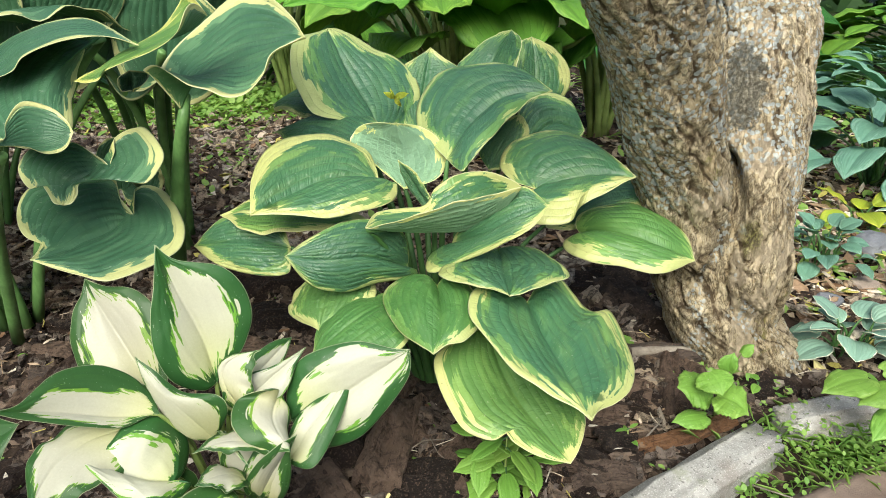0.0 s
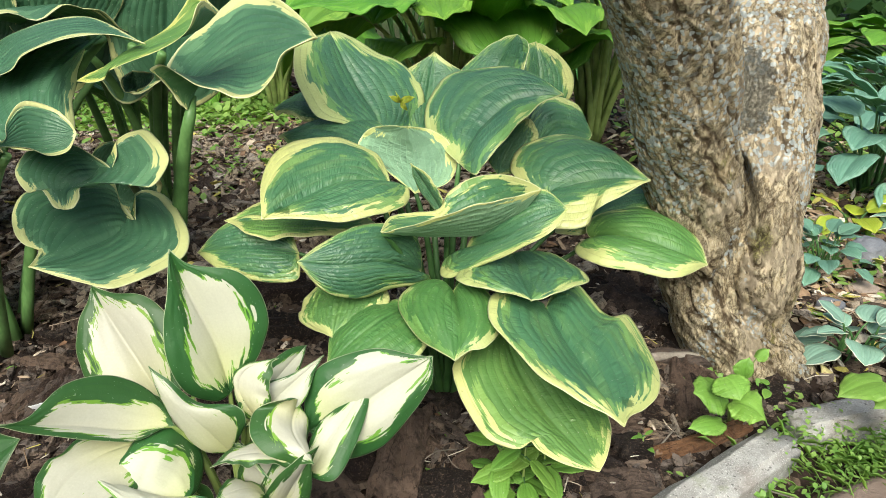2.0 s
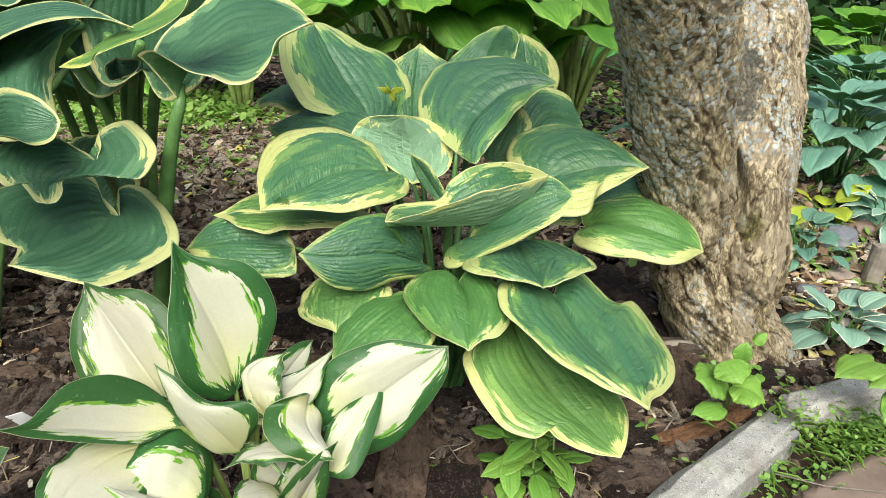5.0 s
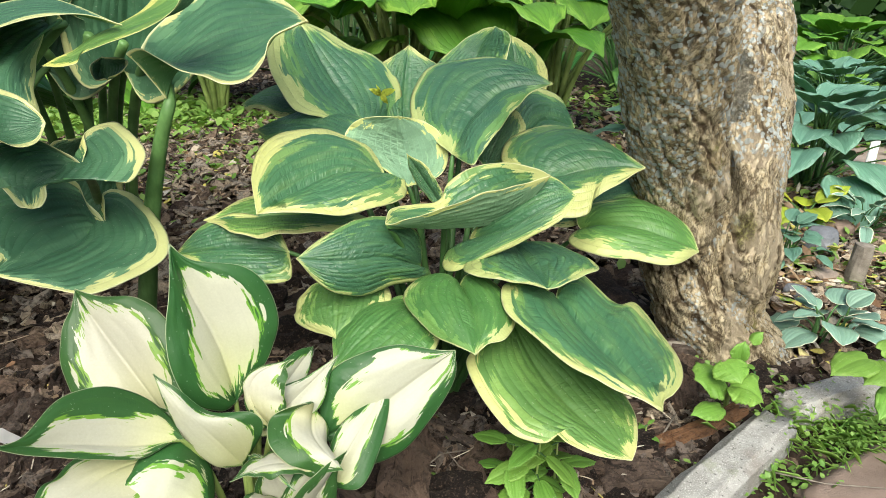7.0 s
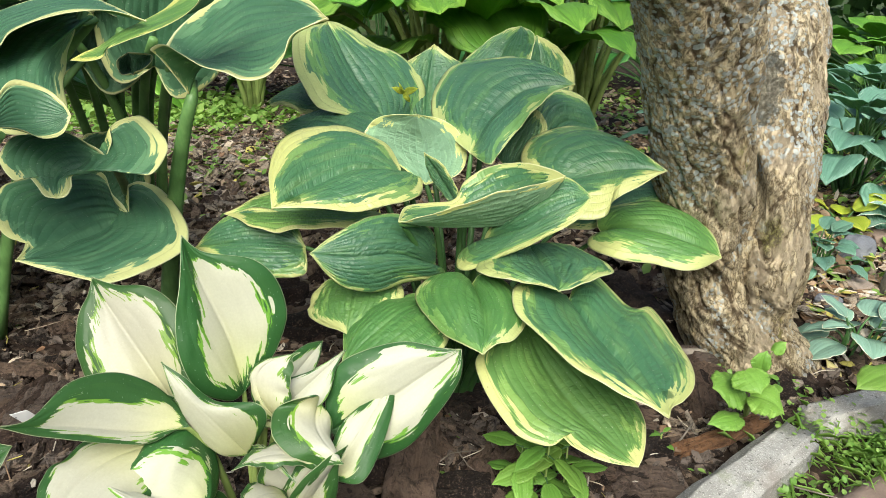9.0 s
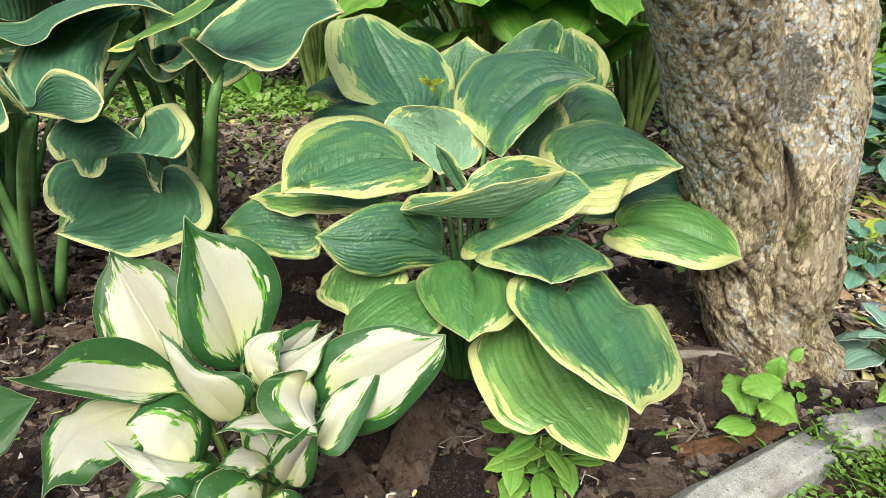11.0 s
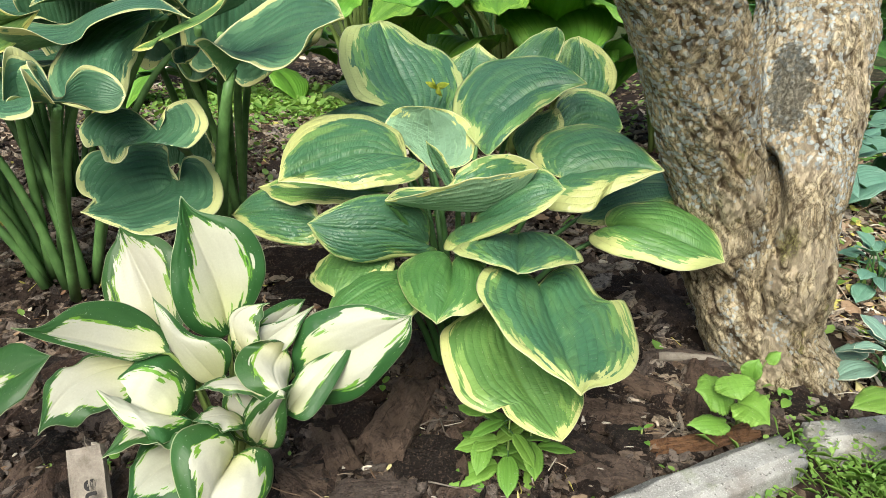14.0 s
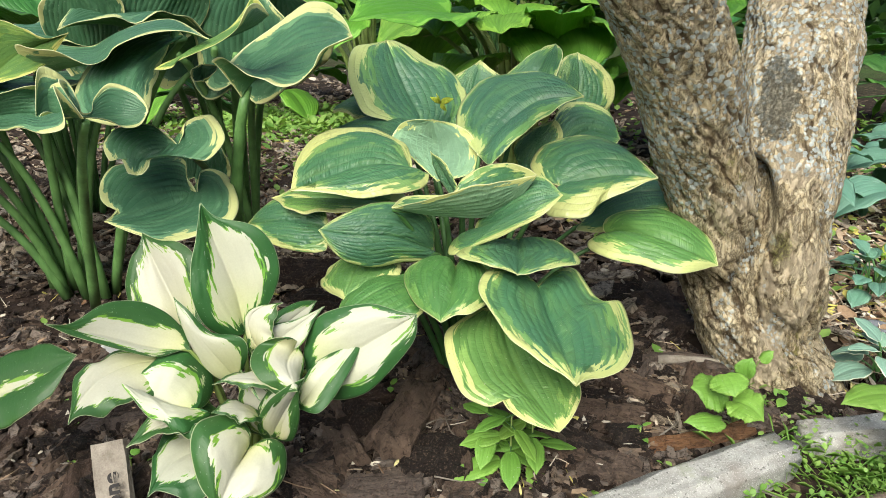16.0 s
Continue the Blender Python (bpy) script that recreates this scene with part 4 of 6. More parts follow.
gold_leaf((0.076, 0.626, 0.238), (0.117, 0.511, 0.191), (0.168, 0.427, 0.174), (0.073, 0.461, 0.178), (0.187, 0.521, 0.197), rib_line=((0.093, 0.566, 0.210), (0.117, 0.511, 0.191), (0.145, 0.466, 0.180),),
          left=((0.047, 0.613, 0.233), (0.020, 0.589, 0.224), (0.007, 0.566, 0.216), (0.014, 0.532, 0.202), (0.030, 0.498, 0.189), (0.047, 0.472, 0.182), (0.073, 0.461, 0.178), (0.088, 0.462, 0.178), (0.095, 0.472, 0.180), (0.105, 0.457, 0.177), (0.124, 0.442, 0.174), (0.146, 0.433, 0.173),),
          right=((0.106, 0.629, 0.239), (0.137, 0.603, 0.226), (0.167, 0.564, 0.211), (0.187, 0.521, 0.197), (0.194, 0.493, 0.190), (0.189, 0.467, 0.183), (0.178, 0.441, 0.177),), zone=((0.26, 0.10, 0.03), (0.0, 0.05, 0.16)), cup=0.10, fresh=True, wave=0.015, nu=60)
gold_leaf((0.131, 0.624, 0.271), (0.162, 0.509, 0.253), (0.182, 0.407, 0.252), (0.083, 0.503, 0.274), (0.248, 0.645, 0.248), rib_line=((0.145, 0.572, 0.261), (0.162, 0.509, 0.253), (0.173, 0.456, 0.251),),
          left=((0.114, 0.643, 0.279), (0.084, 0.640, 0.288), (0.059, 0.620, 0.292), (0.051, 0.580, 0.289), (0.061, 0.545, 0.283), (0.083, 0.503, 0.274), (0.104, 0.468, 0.268), (0.130, 0.448, 0.262), (0.154, 0.434, 0.256), (0.171, 0.421, 0.253),),
          right=((0.144, 0.656, 0.274), (0.164, 0.684, 0.275), (0.184, 0.693, 0.272), (0.209, 0.647, 0.257), (0.227, 0.640, 0.252), (0.248, 0.645, 0.248), (0.257, 0.590, 0.238), (0.257, 0.537, 0.234), (0.244, 0.487, 0.235), (0.218, 0.452, 0.241), (0.196, 0.431, 0.247),), zone=((0.12, 0.07, 0.016), (0.016, 0.10, 0.20)), cup=0.09, wave=0.015, nu=60)


# ---- withered blossom lying on a leaf ----
blossom = anchor("fallen_blossom", (-0.079, 1.030, 0.462), "withered yellow-green blossom lying on a hosta leaf", "blossom")
for k, (dx, dz, w) in enumerate(((0.026, 0.010, 0.006), (-0.020, 0.012, 0.005), (0.012, -0.014, 0.006), (-0.008, 0.020, 0.004))):
    o = Vector((-0.079, 1.026, 0.462))
    e = o + Vector((dx, -0.004, dz))
    m = o.lerp(e, 0.5) + Vector((0, -0.006, 0.002))
    leaf(blossom, (LIME, LIME), o, m, e, m + Vector((0, 0, w)), m - Vector((0, 0, w)), zone=0.0, lobe=0.0, wave=0.1, face=(0, -1, 0.3), nu=10, nv=8)


# ---- hosta with white-centred leaves ----
white_hosta = anchor("hosta", (-0.24, 0.45, ground_z(-0.24, 0.45)), "low hosta with cream-white leaves edged in dark green", "hosta")


def white_leaf(B, M, T, L, R, **k):
    k.setdefault("root", (-0.24 + 0.15 * (B[0] + 0.24), 0.45 + 0.15 * (B[1] - 0.45), 0.0))
    k.setdefault("stalk", 0.0042)
    k.setdefault("zone", 0.28)
    z = k["zone"]
    slim = lambda q: tuple(slim(w) for w in q) if isinstance(q, tuple) else 0.8 * q
    k["zone"] = slim(z)
    k.setdefault("ribs", 6.0)
    k.setdefault("full", 1.75)
    k.setdefault("lobe", 0.4)
    k.setdefault("wave", 0.11)
    k.setdefault("tip", 0.74)
    k.setdefault("rib", 0.0016)
    k.setdefault("curl", 0.06)
    leaf(white_hosta, (WHITE_GREEN, WHITE_GREEN_UNDER), B, M, T, L, R, stalk_mat=STALK_PALE, **k)


white_leaf((-0.299, 0.445, 0.235), (-0.382, 0.510, 0.322), (-0.403, 0.526, 0.355), (-0.411, 0.477, 0.289), (-0.312, 0.498, 0.333), rib_line=((-0.342, 0.482, 0.273), (-0.382, 0.510, 0.322),),
          left=((-0.343, 0.448, 0.242), (-0.390, 0.457, 0.258), (-0.411, 0.477, 0.289), (-0.413, 0.497, 0.318), (-0.406, 0.514, 0.341),),
          right=((-0.293, 0.458, 0.261), (-0.292, 0.476, 0.296), (-0.312, 0.498, 0.333), (-0.341, 0.512, 0.350), (-0.377, 0.518, 0.350),), zone=((0.21, 0.31, 0.21), (0.14, 0.35, 0.21)), cup=0.1, face=(0.000, -1.000, 0.400), wave=0.02, nu=52)
white_leaf((-0.249, 0.485, 0.237), (-0.283, 0.498, 0.361), (-0.296, 0.500, 0.411), (-0.300, 0.463, 0.338), (-0.208, 0.508, 0.357), rib_line=((-0.261, 0.495, 0.297), (-0.283, 0.498, 0.361),),
          left=((-0.260, 0.467, 0.237), (-0.285, 0.451, 0.263), (-0.298, 0.452, 0.301), (-0.300, 0.463, 0.338), (-0.297, 0.478, 0.368), (-0.296, 0.487, 0.389),),
          right=((-0.229, 0.489, 0.260), (-0.211, 0.497, 0.286), (-0.200, 0.504, 0.321), (-0.208, 0.508, 0.357), (-0.231, 0.507, 0.382), (-0.276, 0.499, 0.394),), zone=((0.35, 0.53, 0.14), (0.11, 0.39, 0.42)), cup=0.1, face=(0.000, -1.000, 0.400), wave=0.02, nu=52)
white_leaf((-0.237, 0.431, 0.198), (-0.278, 0.412, 0.281), (-0.306, 0.428, 0.312), (-0.295, 0.418, 0.275), (-0.259, 0.422, 0.271), rib_line=((-0.256, 0.415, 0.245), (-0.278, 0.412, 0.281),),
          left=((-0.260, 0.419, 0.208), (-0.283, 0.416, 0.241), (-0.295, 0.418, 0.275), (-0.300, 0.420, 0.296),),
          right=((-0.212, 0.418, 0.248), (-0.219, 0.416, 0.271), (-0.259, 0.422, 0.271), (-0.284, 0.422, 0.298),), zone=(0.04, (0.28, 0.35, 0.14)), cup=0.08, face=(0.000, -1.000, 0.400), wave=0.02, nu=52)
white_leaf((-0.283, 0.410, 0.252), (-0.363, 0.361, 0.291), (-0.395, 0.322, 0.322), (-0.348, 0.421, 0.307), (-0.341, 0.362, 0.273), rib_line=((-0.320, 0.390, 0.262), (-0.363, 0.361, 0.291),),
          left=((-0.298, 0.428, 0.266), (-0.323, 0.433, 0.289), (-0.348, 0.421, 0.307), (-0.371, 0.390, 0.317), (-0.382, 0.344, 0.313),),
          right=((-0.294, 0.403, 0.252), (-0.311, 0.384, 0.254), (-0.341, 0.362, 0.273), (-0.375, 0.338, 0.300),), zone=((0.31, 0.59, 0.28), (0.07, 0.14, 0.14)), cup=0.1, wave=0.02, nu=52)
white_leaf((-0.310, 0.400, 0.240), (-0.358, 0.350, 0.243), (-0.360, 0.285, 0.222), (-0.390, 0.350, 0.246), (-0.320, 0.330, 0.223), zone=(0.28, 0.2), wave=0.12)
white_leaf((-0.261, 0.365, 0.196), (-0.304, 0.357, 0.216), (-0.342, 0.350, 0.238), (-0.299, 0.414, 0.249), (-0.261, 0.325, 0.194), rib_line=((-0.279, 0.359, 0.203), (-0.304, 0.357, 0.216), (-0.325, 0.355, 0.228),),
          left=((-0.258, 0.388, 0.191), (-0.261, 0.416, 0.200), (-0.271, 0.431, 0.221), (-0.284, 0.420, 0.244), (-0.299, 0.414, 0.249), (-0.314, 0.400, 0.250), (-0.323, 0.380, 0.242), (-0.329, 0.364, 0.237),),
          right=((-0.248, 0.370, 0.193), (-0.244, 0.373, 0.187), (-0.246, 0.358, 0.189), (-0.250, 0.333, 0.192), (-0.261, 0.325, 0.194), (-0.277, 0.330, 0.204), (-0.294, 0.327, 0.213), (-0.318, 0.335, 0.232),), zone=((0.3, 0.52, 0.1), (0.2, 0.2, 0.0)), cup=0.16, wave=0.02, nu=52)
white_leaf((-0.196, 0.363, 0.152), (-0.195, 0.318, 0.148), (-0.201, 0.291, 0.124), (-0.240, 0.342, 0.202), (-0.144, 0.356, 0.140), rib_line=((-0.195, 0.318, 0.148),),
          left=((-0.198, 0.375, 0.170), (-0.218, 0.373, 0.193), (-0.240, 0.342, 0.202), (-0.239, 0.315, 0.185), (-0.220, 0.294, 0.151),),
          right=((-0.180, 0.376, 0.159), (-0.158, 0.377, 0.154), (-0.144, 0.356, 0.140), (-0.149, 0.327, 0.128), (-0.174, 0.303, 0.124),), zone=((0.2, 0.3, 0.16), (0.08, 0.12, 0.1)), cup=0.16, wave=0.02, nu=52)
white_leaf((-0.220, 0.370, 0.130), (-0.265, 0.330, 0.155), (-0.277, 0.280, 0.140), (-0.299, 0.330, 0.159), (-0.223, 0.290, 0.139), zone=0.34)
white_leaf((-0.250, 0.390, 0.150), (-0.285, 0.355, 0.185), (-0.316, 0.310, 0.178), (-0.316, 0.340, 0.197), (-0.265, 0.320, 0.195), zone=0.45, wave=0.15)
white_leaf((-0.221, 0.467, 0.232), (-0.198, 0.502, 0.247), (-0.173, 0.554, 0.258), (-0.212, 0.499, 0.261), (-0.178, 0.514, 0.243), rib_line=((-0.198, 0.502, 0.247),),
          left=((-0.217, 0.482, 0.247), (-0.212, 0.499, 0.261), (-0.190, 0.532, 0.266),),
          right=((-0.196, 0.480, 0.232), (-0.178, 0.514, 0.243), (-0.173, 0.537, 0.253),), zone=(0.42, 0.11), cup=0.12, face=(0.000, -1.000, 0.400), wave=0.02, nu=52)
white_leaf((-0.229, 0.455, 0.213), (-0.192, 0.465, 0.244), (-0.141, 0.501, 0.278), (-0.213, 0.465, 0.261), (-0.161, 0.461, 0.241), rib_line=((-0.192, 0.465, 0.244),),
          left=((-0.231, 0.455, 0.244), (-0.213, 0.465, 0.261), (-0.177, 0.481, 0.265),),
          right=((-0.196, 0.449, 0.220), (-0.161, 0.461, 0.241), (-0.150, 0.486, 0.265),), zone=((0.28, 0.17, 0.04), 0.06), cup=0.1, face=(0.000, -1.000, 0.400), wave=0.02, nu=52)
white_leaf((-0.169, 0.473, 0.236), (-0.165, 0.424, 0.234), (-0.136, 0.382, 0.226), (-0.204, 0.409, 0.243), (-0.153, 0.435, 0.205), rib_line=((-0.165, 0.424, 0.234),),
          left=((-0.171, 0.436, 0.266), (-0.205, 0.437, 0.252), (-0.204, 0.409, 0.243), (-0.184, 0.392, 0.227), (-0.164, 0.396, 0.214),),
          right=((-0.153, 0.450, 0.226), (-0.153, 0.435, 0.205),), zone=((0.6, 0.39, 0.08), 0.11), cup=0.14, wave=0.02, nu=52)
white_leaf((-0.157, 0.461, 0.204), (-0.057, 0.488, 0.252), (-0.017, 0.496, 0.279), (-0.122, 0.496, 0.279), (-0.076, 0.454, 0.183), rib_line=((-0.106, 0.474, 0.224), (-0.057, 0.488, 0.252),),
          left=((-0.163, 0.473, 0.230), (-0.152, 0.488, 0.263), (-0.122, 0.496, 0.279), (-0.078, 0.500, 0.287), (-0.040, 0.497, 0.281),),
          right=((-0.142, 0.451, 0.177), (-0.113, 0.449, 0.171), (-0.076, 0.454, 0.183), (-0.043, 0.469, 0.215), (-0.018, 0.484, 0.250),), zone=((0.6, 0.28, 0.0), (0.28, 0.36, 0.06)), cup=0.12, face=(0.000, -1.000, 0.400), wave=0.02, nu=52)
white_leaf((-0.154, 0.418, 0.176), (-0.127, 0.443, 0.210), (-0.090, 0.495, 0.244), (-0.142, 0.456, 0.220), (-0.102, 0.434, 0.203), rib_line=((-0.127, 0.443, 0.210),),
          left=((-0.155, 0.432, 0.199), (-0.142, 0.456, 0.220), (-0.115, 0.477, 0.233),),
          right=((-0.122, 0.407, 0.181), (-0.102, 0.434, 0.203), (-0.090, 0.470, 0.228),), zone=((0.14, 0.17, 0.07), (0.42, 0.59, 0.14)), cup=0.12, face=(0.000, -1.000, 0.400), wave=0.02, nu=52)
white_leaf((-0.184, 0.407, 0.132), (-0.163, 0.401, 0.182), (-0.133, 0.400, 0.233), (-0.177, 0.385, 0.203), (-0.146, 0.402, 0.171), rib_line=((-0.163, 0.401, 0.182),),
          left=((-0.194, 0.390, 0.167), (-0.177, 0.385, 0.203), (-0.151, 0.391, 0.225),),
          right=((-0.159, 0.405, 0.136), (-0.146, 0.402, 0.171), (-0.142, 0.399, 0.209),), zone=(0.28, (0.28, 0.6, 0.28)), cup=0.14, face=(0.000, -1.000, 0.400), wave=0.02, nu=52)
white_leaf((-0.230, 0.430, 0.200), (-0.215, 0.405, 0.215), (-0.180, 0.375, 0.212), (-0.219, 0.410, 0.228), (-0.196, 0.390, 0.224), zone=0.25, cup=0.1)
white_leaf((-0.215, 0.430, 0.150), (-0.205, 0.420, 0.185), (-0.185, 0.410, 0.215), (-0.218, 0.410, 0.180), (-0.180, 0.410, 0.180), zone=0.25, face=(0.000, -1.000, 0.400))
white_leaf((-0.187, 0.410, 0.138), (-0.198, 0.405, 0.186), (-0.214, 0.410, 0.226), (-0.223, 0.400, 0.186), (-0.174, 0.410, 0.193), face=(0.000, -1.000, 0.400), zone=0.22, wave=0.14)
white_leaf((-0.190, 0.400, 0.147), (-0.171, 0.400, 0.193), (-0.156, 0.400, 0.229), (-0.195, 0.400, 0.190), (-0.148, 0.405, 0.192), face=(0.000, -1.000, 0.400), zone=0.2, wave=0.12)
white_leaf((-0.164, 0.400, 0.212), (-0.202, 0.390, 0.232), (-0.236, 0.370, 0.232), (-0.212, 0.410, 0.229), (-0.194, 0.380, 0.227), zone=0.3, wave=0.16)
white_leaf((-0.192, 0.390, 0.179), (-0.212, 0.370, 0.203), (-0.230, 0.350, 0.207), (-0.225, 0.390, 0.199), (-0.202, 0.360, 0.193), zone=0.25, wave=0.14)
white_leaf((-0.210, 0.450, 0.227), (-0.229, 0.460, 0.258), (-0.184, 0.470, 0.294), (-0.235, 0.470, 0.275), (-0.194, 0.455, 0.264), face=(0.000, -1.000, 0.400), zone=0.16, wave=0.12)
white_leaf((-0.295, 0.420, 0.174), (-0.322, 0.440, 0.245), (-0.341, 0.440, 0.281), (-0.339, 0.440, 0.235), (-0.293, 0.440, 0.255), face=(0.000, -1.000, 0.400), zone=0.12, wave=0.08)


# ---- tall hosta with wavy blue-green leaves ----
blue_hosta = anchor("hosta", (-0.76, 1.14, ground_z(-0.76, 1.14)), "tall hosta with wavy blue-green leaves rimmed in cream on thick stalks", "hosta")


def blue_leaf(B, M, T, L, R, **k):
    foot = k.pop("root", (-0.70, 1.30, 0.05))
    k["root"] = (foot[0] + 0.35 * (B[0] + 0.6), foot[1] + 0.25 * (B[1] - 0.9), foot[2])
    k.setdefault("stalk", 0.0095)
    k.setdefault("lean", 0.45)
    k.setdefault("zone", 0.08)
    k.setdefault("ribs", 9.0)
    k.setdefault("wave", 0.12)
    k.setdefault("lobe", 0.75)
    k.setdefault("rise", 0.5)
    k.setdefault("rib", 0.009)
    k.setdefault("nv", 84)
    yellow = k.pop("yellow", False)
    if "foot" in k:
        k["root"] = k.pop("foot")
    leaf(blue_hosta, (YELLOW_UNDER, BLUE_CREAM) if yellow else (BLUE_CREAM, BLUE_CREAM_UNDER), B, M, T, L, R, stalk_mat=STALK_BLUE, **k)


blue_leaf((-0.458, 0.765, 0.334), (-0.512, 0.680, 0.326), (-0.545, 0.637, 0.326), (-0.637, 0.796, 0.369), (-0.375, 0.674, 0.310), rib_line=((-0.481, 0.729, 0.330), (-0.512, 0.680, 0.326),),
          left=((-0.485, 0.782, 0.341), (-0.517, 0.837, 0.359), (-0.551, 0.856, 0.370), (-0.592, 0.846, 0.374), (-0.617, 0.821, 0.372), (-0.637, 0.796, 0.369), (-0.624, 0.746, 0.356), (-0.600, 0.707, 0.344), (-0.574, 0.685, 0.336), (-0.556, 0.682, 0.333), (-0.547, 0.658, 0.329),),
          right=((-0.465, 0.790, 0.340), (-0.474, 0.816, 0.348), (-0.466, 0.840, 0.353), (-0.432, 0.831, 0.346), (-0.382, 0.763, 0.325), (-0.365, 0.709, 0.314), (-0.375, 0.674, 0.310), (-0.396, 0.640, 0.309), (-0.417, 0.617, 0.309), (-0.436, 0.607, 0.310), (-0.471, 0.615, 0.314), (-0.508, 0.624, 0.320),), wave=0.0, cup=0.05, zone=((0.04, 0.06, 0.1), (0.10, 0.07, 0.08)), nu=66)
blue_leaf((-0.457, 0.728, 0.427), (-0.503, 0.696, 0.413), (-0.493, 0.659, 0.398), (-0.576, 0.707, 0.421), (-0.395, 0.697, 0.414), rib_line=((-0.486, 0.715, 0.421), (-0.503, 0.696, 0.413),),
          left=((-0.479, 0.740, 0.433), (-0.520, 0.766, 0.447), (-0.554, 0.771, 0.451), (-0.584, 0.759, 0.447), (-0.588, 0.729, 0.432), (-0.576, 0.707, 0.421), (-0.553, 0.687, 0.411), (-0.541, 0.694, 0.414), (-0.526, 0.681, 0.408), (-0.507, 0.661, 0.399),),
          right=((-0.453, 0.746, 0.435), (-0.464, 0.777, 0.451), (-0.449, 0.798, 0.462), (-0.429, 0.802, 0.464), (-0.389, 0.757, 0.442), (-0.385, 0.725, 0.426), (-0.395, 0.697, 0.414), (-0.428, 0.706, 0.417), (-0.463, 0.705, 0.416), (-0.489, 0.700, 0.415), (-0.483, 0.680, 0.406), (-0.483, 0.662, 0.399),), wave=0.0, cup=0.05, zone=((0.03, 0.06, 0.08), (0.08, 0.10, 0.08)), nu=66)
blue_leaf((-0.500, 0.860, 0.593), (-0.529, 0.740, 0.535), (-0.501, 0.680, 0.471), (-0.664, 0.780, 0.509), (-0.512, 0.770, 0.515), rib_line=((-0.518, 0.800, 0.569), (-0.529, 0.740, 0.535),),
          left=((-0.588, 0.880, 0.581), (-0.666, 0.860, 0.552), (-0.664, 0.780, 0.509), (-0.613, 0.720, 0.474), (-0.551, 0.690, 0.468),),
          right=((-0.516, 0.860, 0.568), (-0.523, 0.820, 0.543), (-0.512, 0.770, 0.515), (-0.480, 0.700, 0.490),), wave=0.02, cup=0.1, zone=0.05, nu=44, root=(-0.850, 0.980, 0.030))
blue_leaf((-0.534, 0.530, 0.491), (-0.516, 0.617, 0.494), (-0.462, 0.671, 0.494), (-0.517, 0.619, 0.500), (-0.504, 0.601, 0.495), rib_line=((-0.535, 0.581, 0.497), (-0.525, 0.601, 0.496), (-0.516, 0.617, 0.494), (-0.500, 0.653, 0.489),),
          left=((-0.572, 0.595, 0.538), (-0.563, 0.617, 0.541), (-0.550, 0.626, 0.530), (-0.533, 0.616, 0.510), (-0.524, 0.607, 0.500), (-0.517, 0.619, 0.500), (-0.523, 0.638, 0.517), (-0.520, 0.673, 0.534), (-0.495, 0.689, 0.523), (-0.475, 0.685, 0.507),),
          right=((-0.526, 0.549, 0.490), (-0.521, 0.563, 0.493), (-0.514, 0.581, 0.497), (-0.504, 0.601, 0.495), (-0.492, 0.619, 0.489), (-0.479, 0.634, 0.476), (-0.467, 0.654, 0.477),), wave=0.0, cup=-0.10, zone=((0.04, 0.10, 0.22), (0.16, 0.16, 0.2)), stalk=0, face=(0, -0.8, 0.6), nu=60)
blue_leaf((-0.478, 0.549, 0.505), (-0.607, 0.585, 0.500), (-0.772, 0.658, 0.470), (-0.557, 0.600, 0.540), (-0.477, 0.478, 0.495), rib_line=((-0.533, 0.570, 0.505), (-0.607, 0.585, 0.500),),
          left=((-0.498, 0.577, 0.520), (-0.519, 0.588, 0.535), (-0.557, 0.600, 0.540), (-0.570, 0.560, 0.540), (-0.635, 0.574, 0.520),),
          right=((-0.475, 0.532, 0.505), (-0.456, 0.493, 0.500), (-0.477, 0.478, 0.495), (-0.546, 0.513, 0.495), (-0.645, 0.572, 0.480),), wave=0.03, cup=0.1, zone=0.07, root=(-0.850, 0.980, 0.030))
blue_leaf((-0.772, 0.820, 0.528), (-0.559, 0.770, 0.587), (-0.382, 0.730, 0.595), (-0.621, 0.870, 0.599), (-0.557, 0.725, 0.561), rib_line=((-0.678, 0.775, 0.543), (-0.605, 0.770, 0.558), (-0.559, 0.770, 0.587), (-0.475, 0.765, 0.607),),
          left=((-0.768, 0.870, 0.551), (-0.682, 0.870, 0.566), (-0.621, 0.870, 0.599), (-0.509, 0.840, 0.620),),
          right=((-0.675, 0.745, 0.531), (-0.634, 0.735, 0.552), (-0.588, 0.725, 0.549), (-0.557, 0.725, 0.561), (-0.538, 0.730, 0.581), (-0.477, 0.730, 0.603), (-0.422, 0.730, 0.606),), wave=0.01, cup=0.04, zone=0.1, root=(-0.850, 0.980, 0.030), nu=60)
blue_leaf((-0.299, 0.767, 0.629), (-0.412, 0.734, 0.576), (-0.476, 0.724, 0.550), (-0.433, 0.772, 0.576), (-0.404, 0.715, 0.572), rib_line=((-0.317, 0.737, 0.611), (-0.365, 0.738, 0.594), (-0.412, 0.734, 0.576), (-0.437, 0.717, 0.561),),
          left=((-0.333, 0.797, 0.621), (-0.363, 0.785, 0.606), (-0.398, 0.778, 0.591), (-0.433, 0.772, 0.576), (-0.449, 0.742, 0.563), (-0.465, 0.729, 0.556),),
          right=((-0.289, 0.691, 0.607), (-0.313, 0.690, 0.597), (-0.360, 0.704, 0.584), (-0.404, 0.715, 0.572), (-0.425, 0.712, 0.564), (-0.426, 0.693, 0.557), (-0.446, 0.698, 0.552),), wave=0.01, cup=0.10, zone=((0.12, 0.2, 0.2), (0.10, 0.12, 0.2)), yellow=True, stalk=0, face=(0.000, -1.000, 0.300), nu=50)
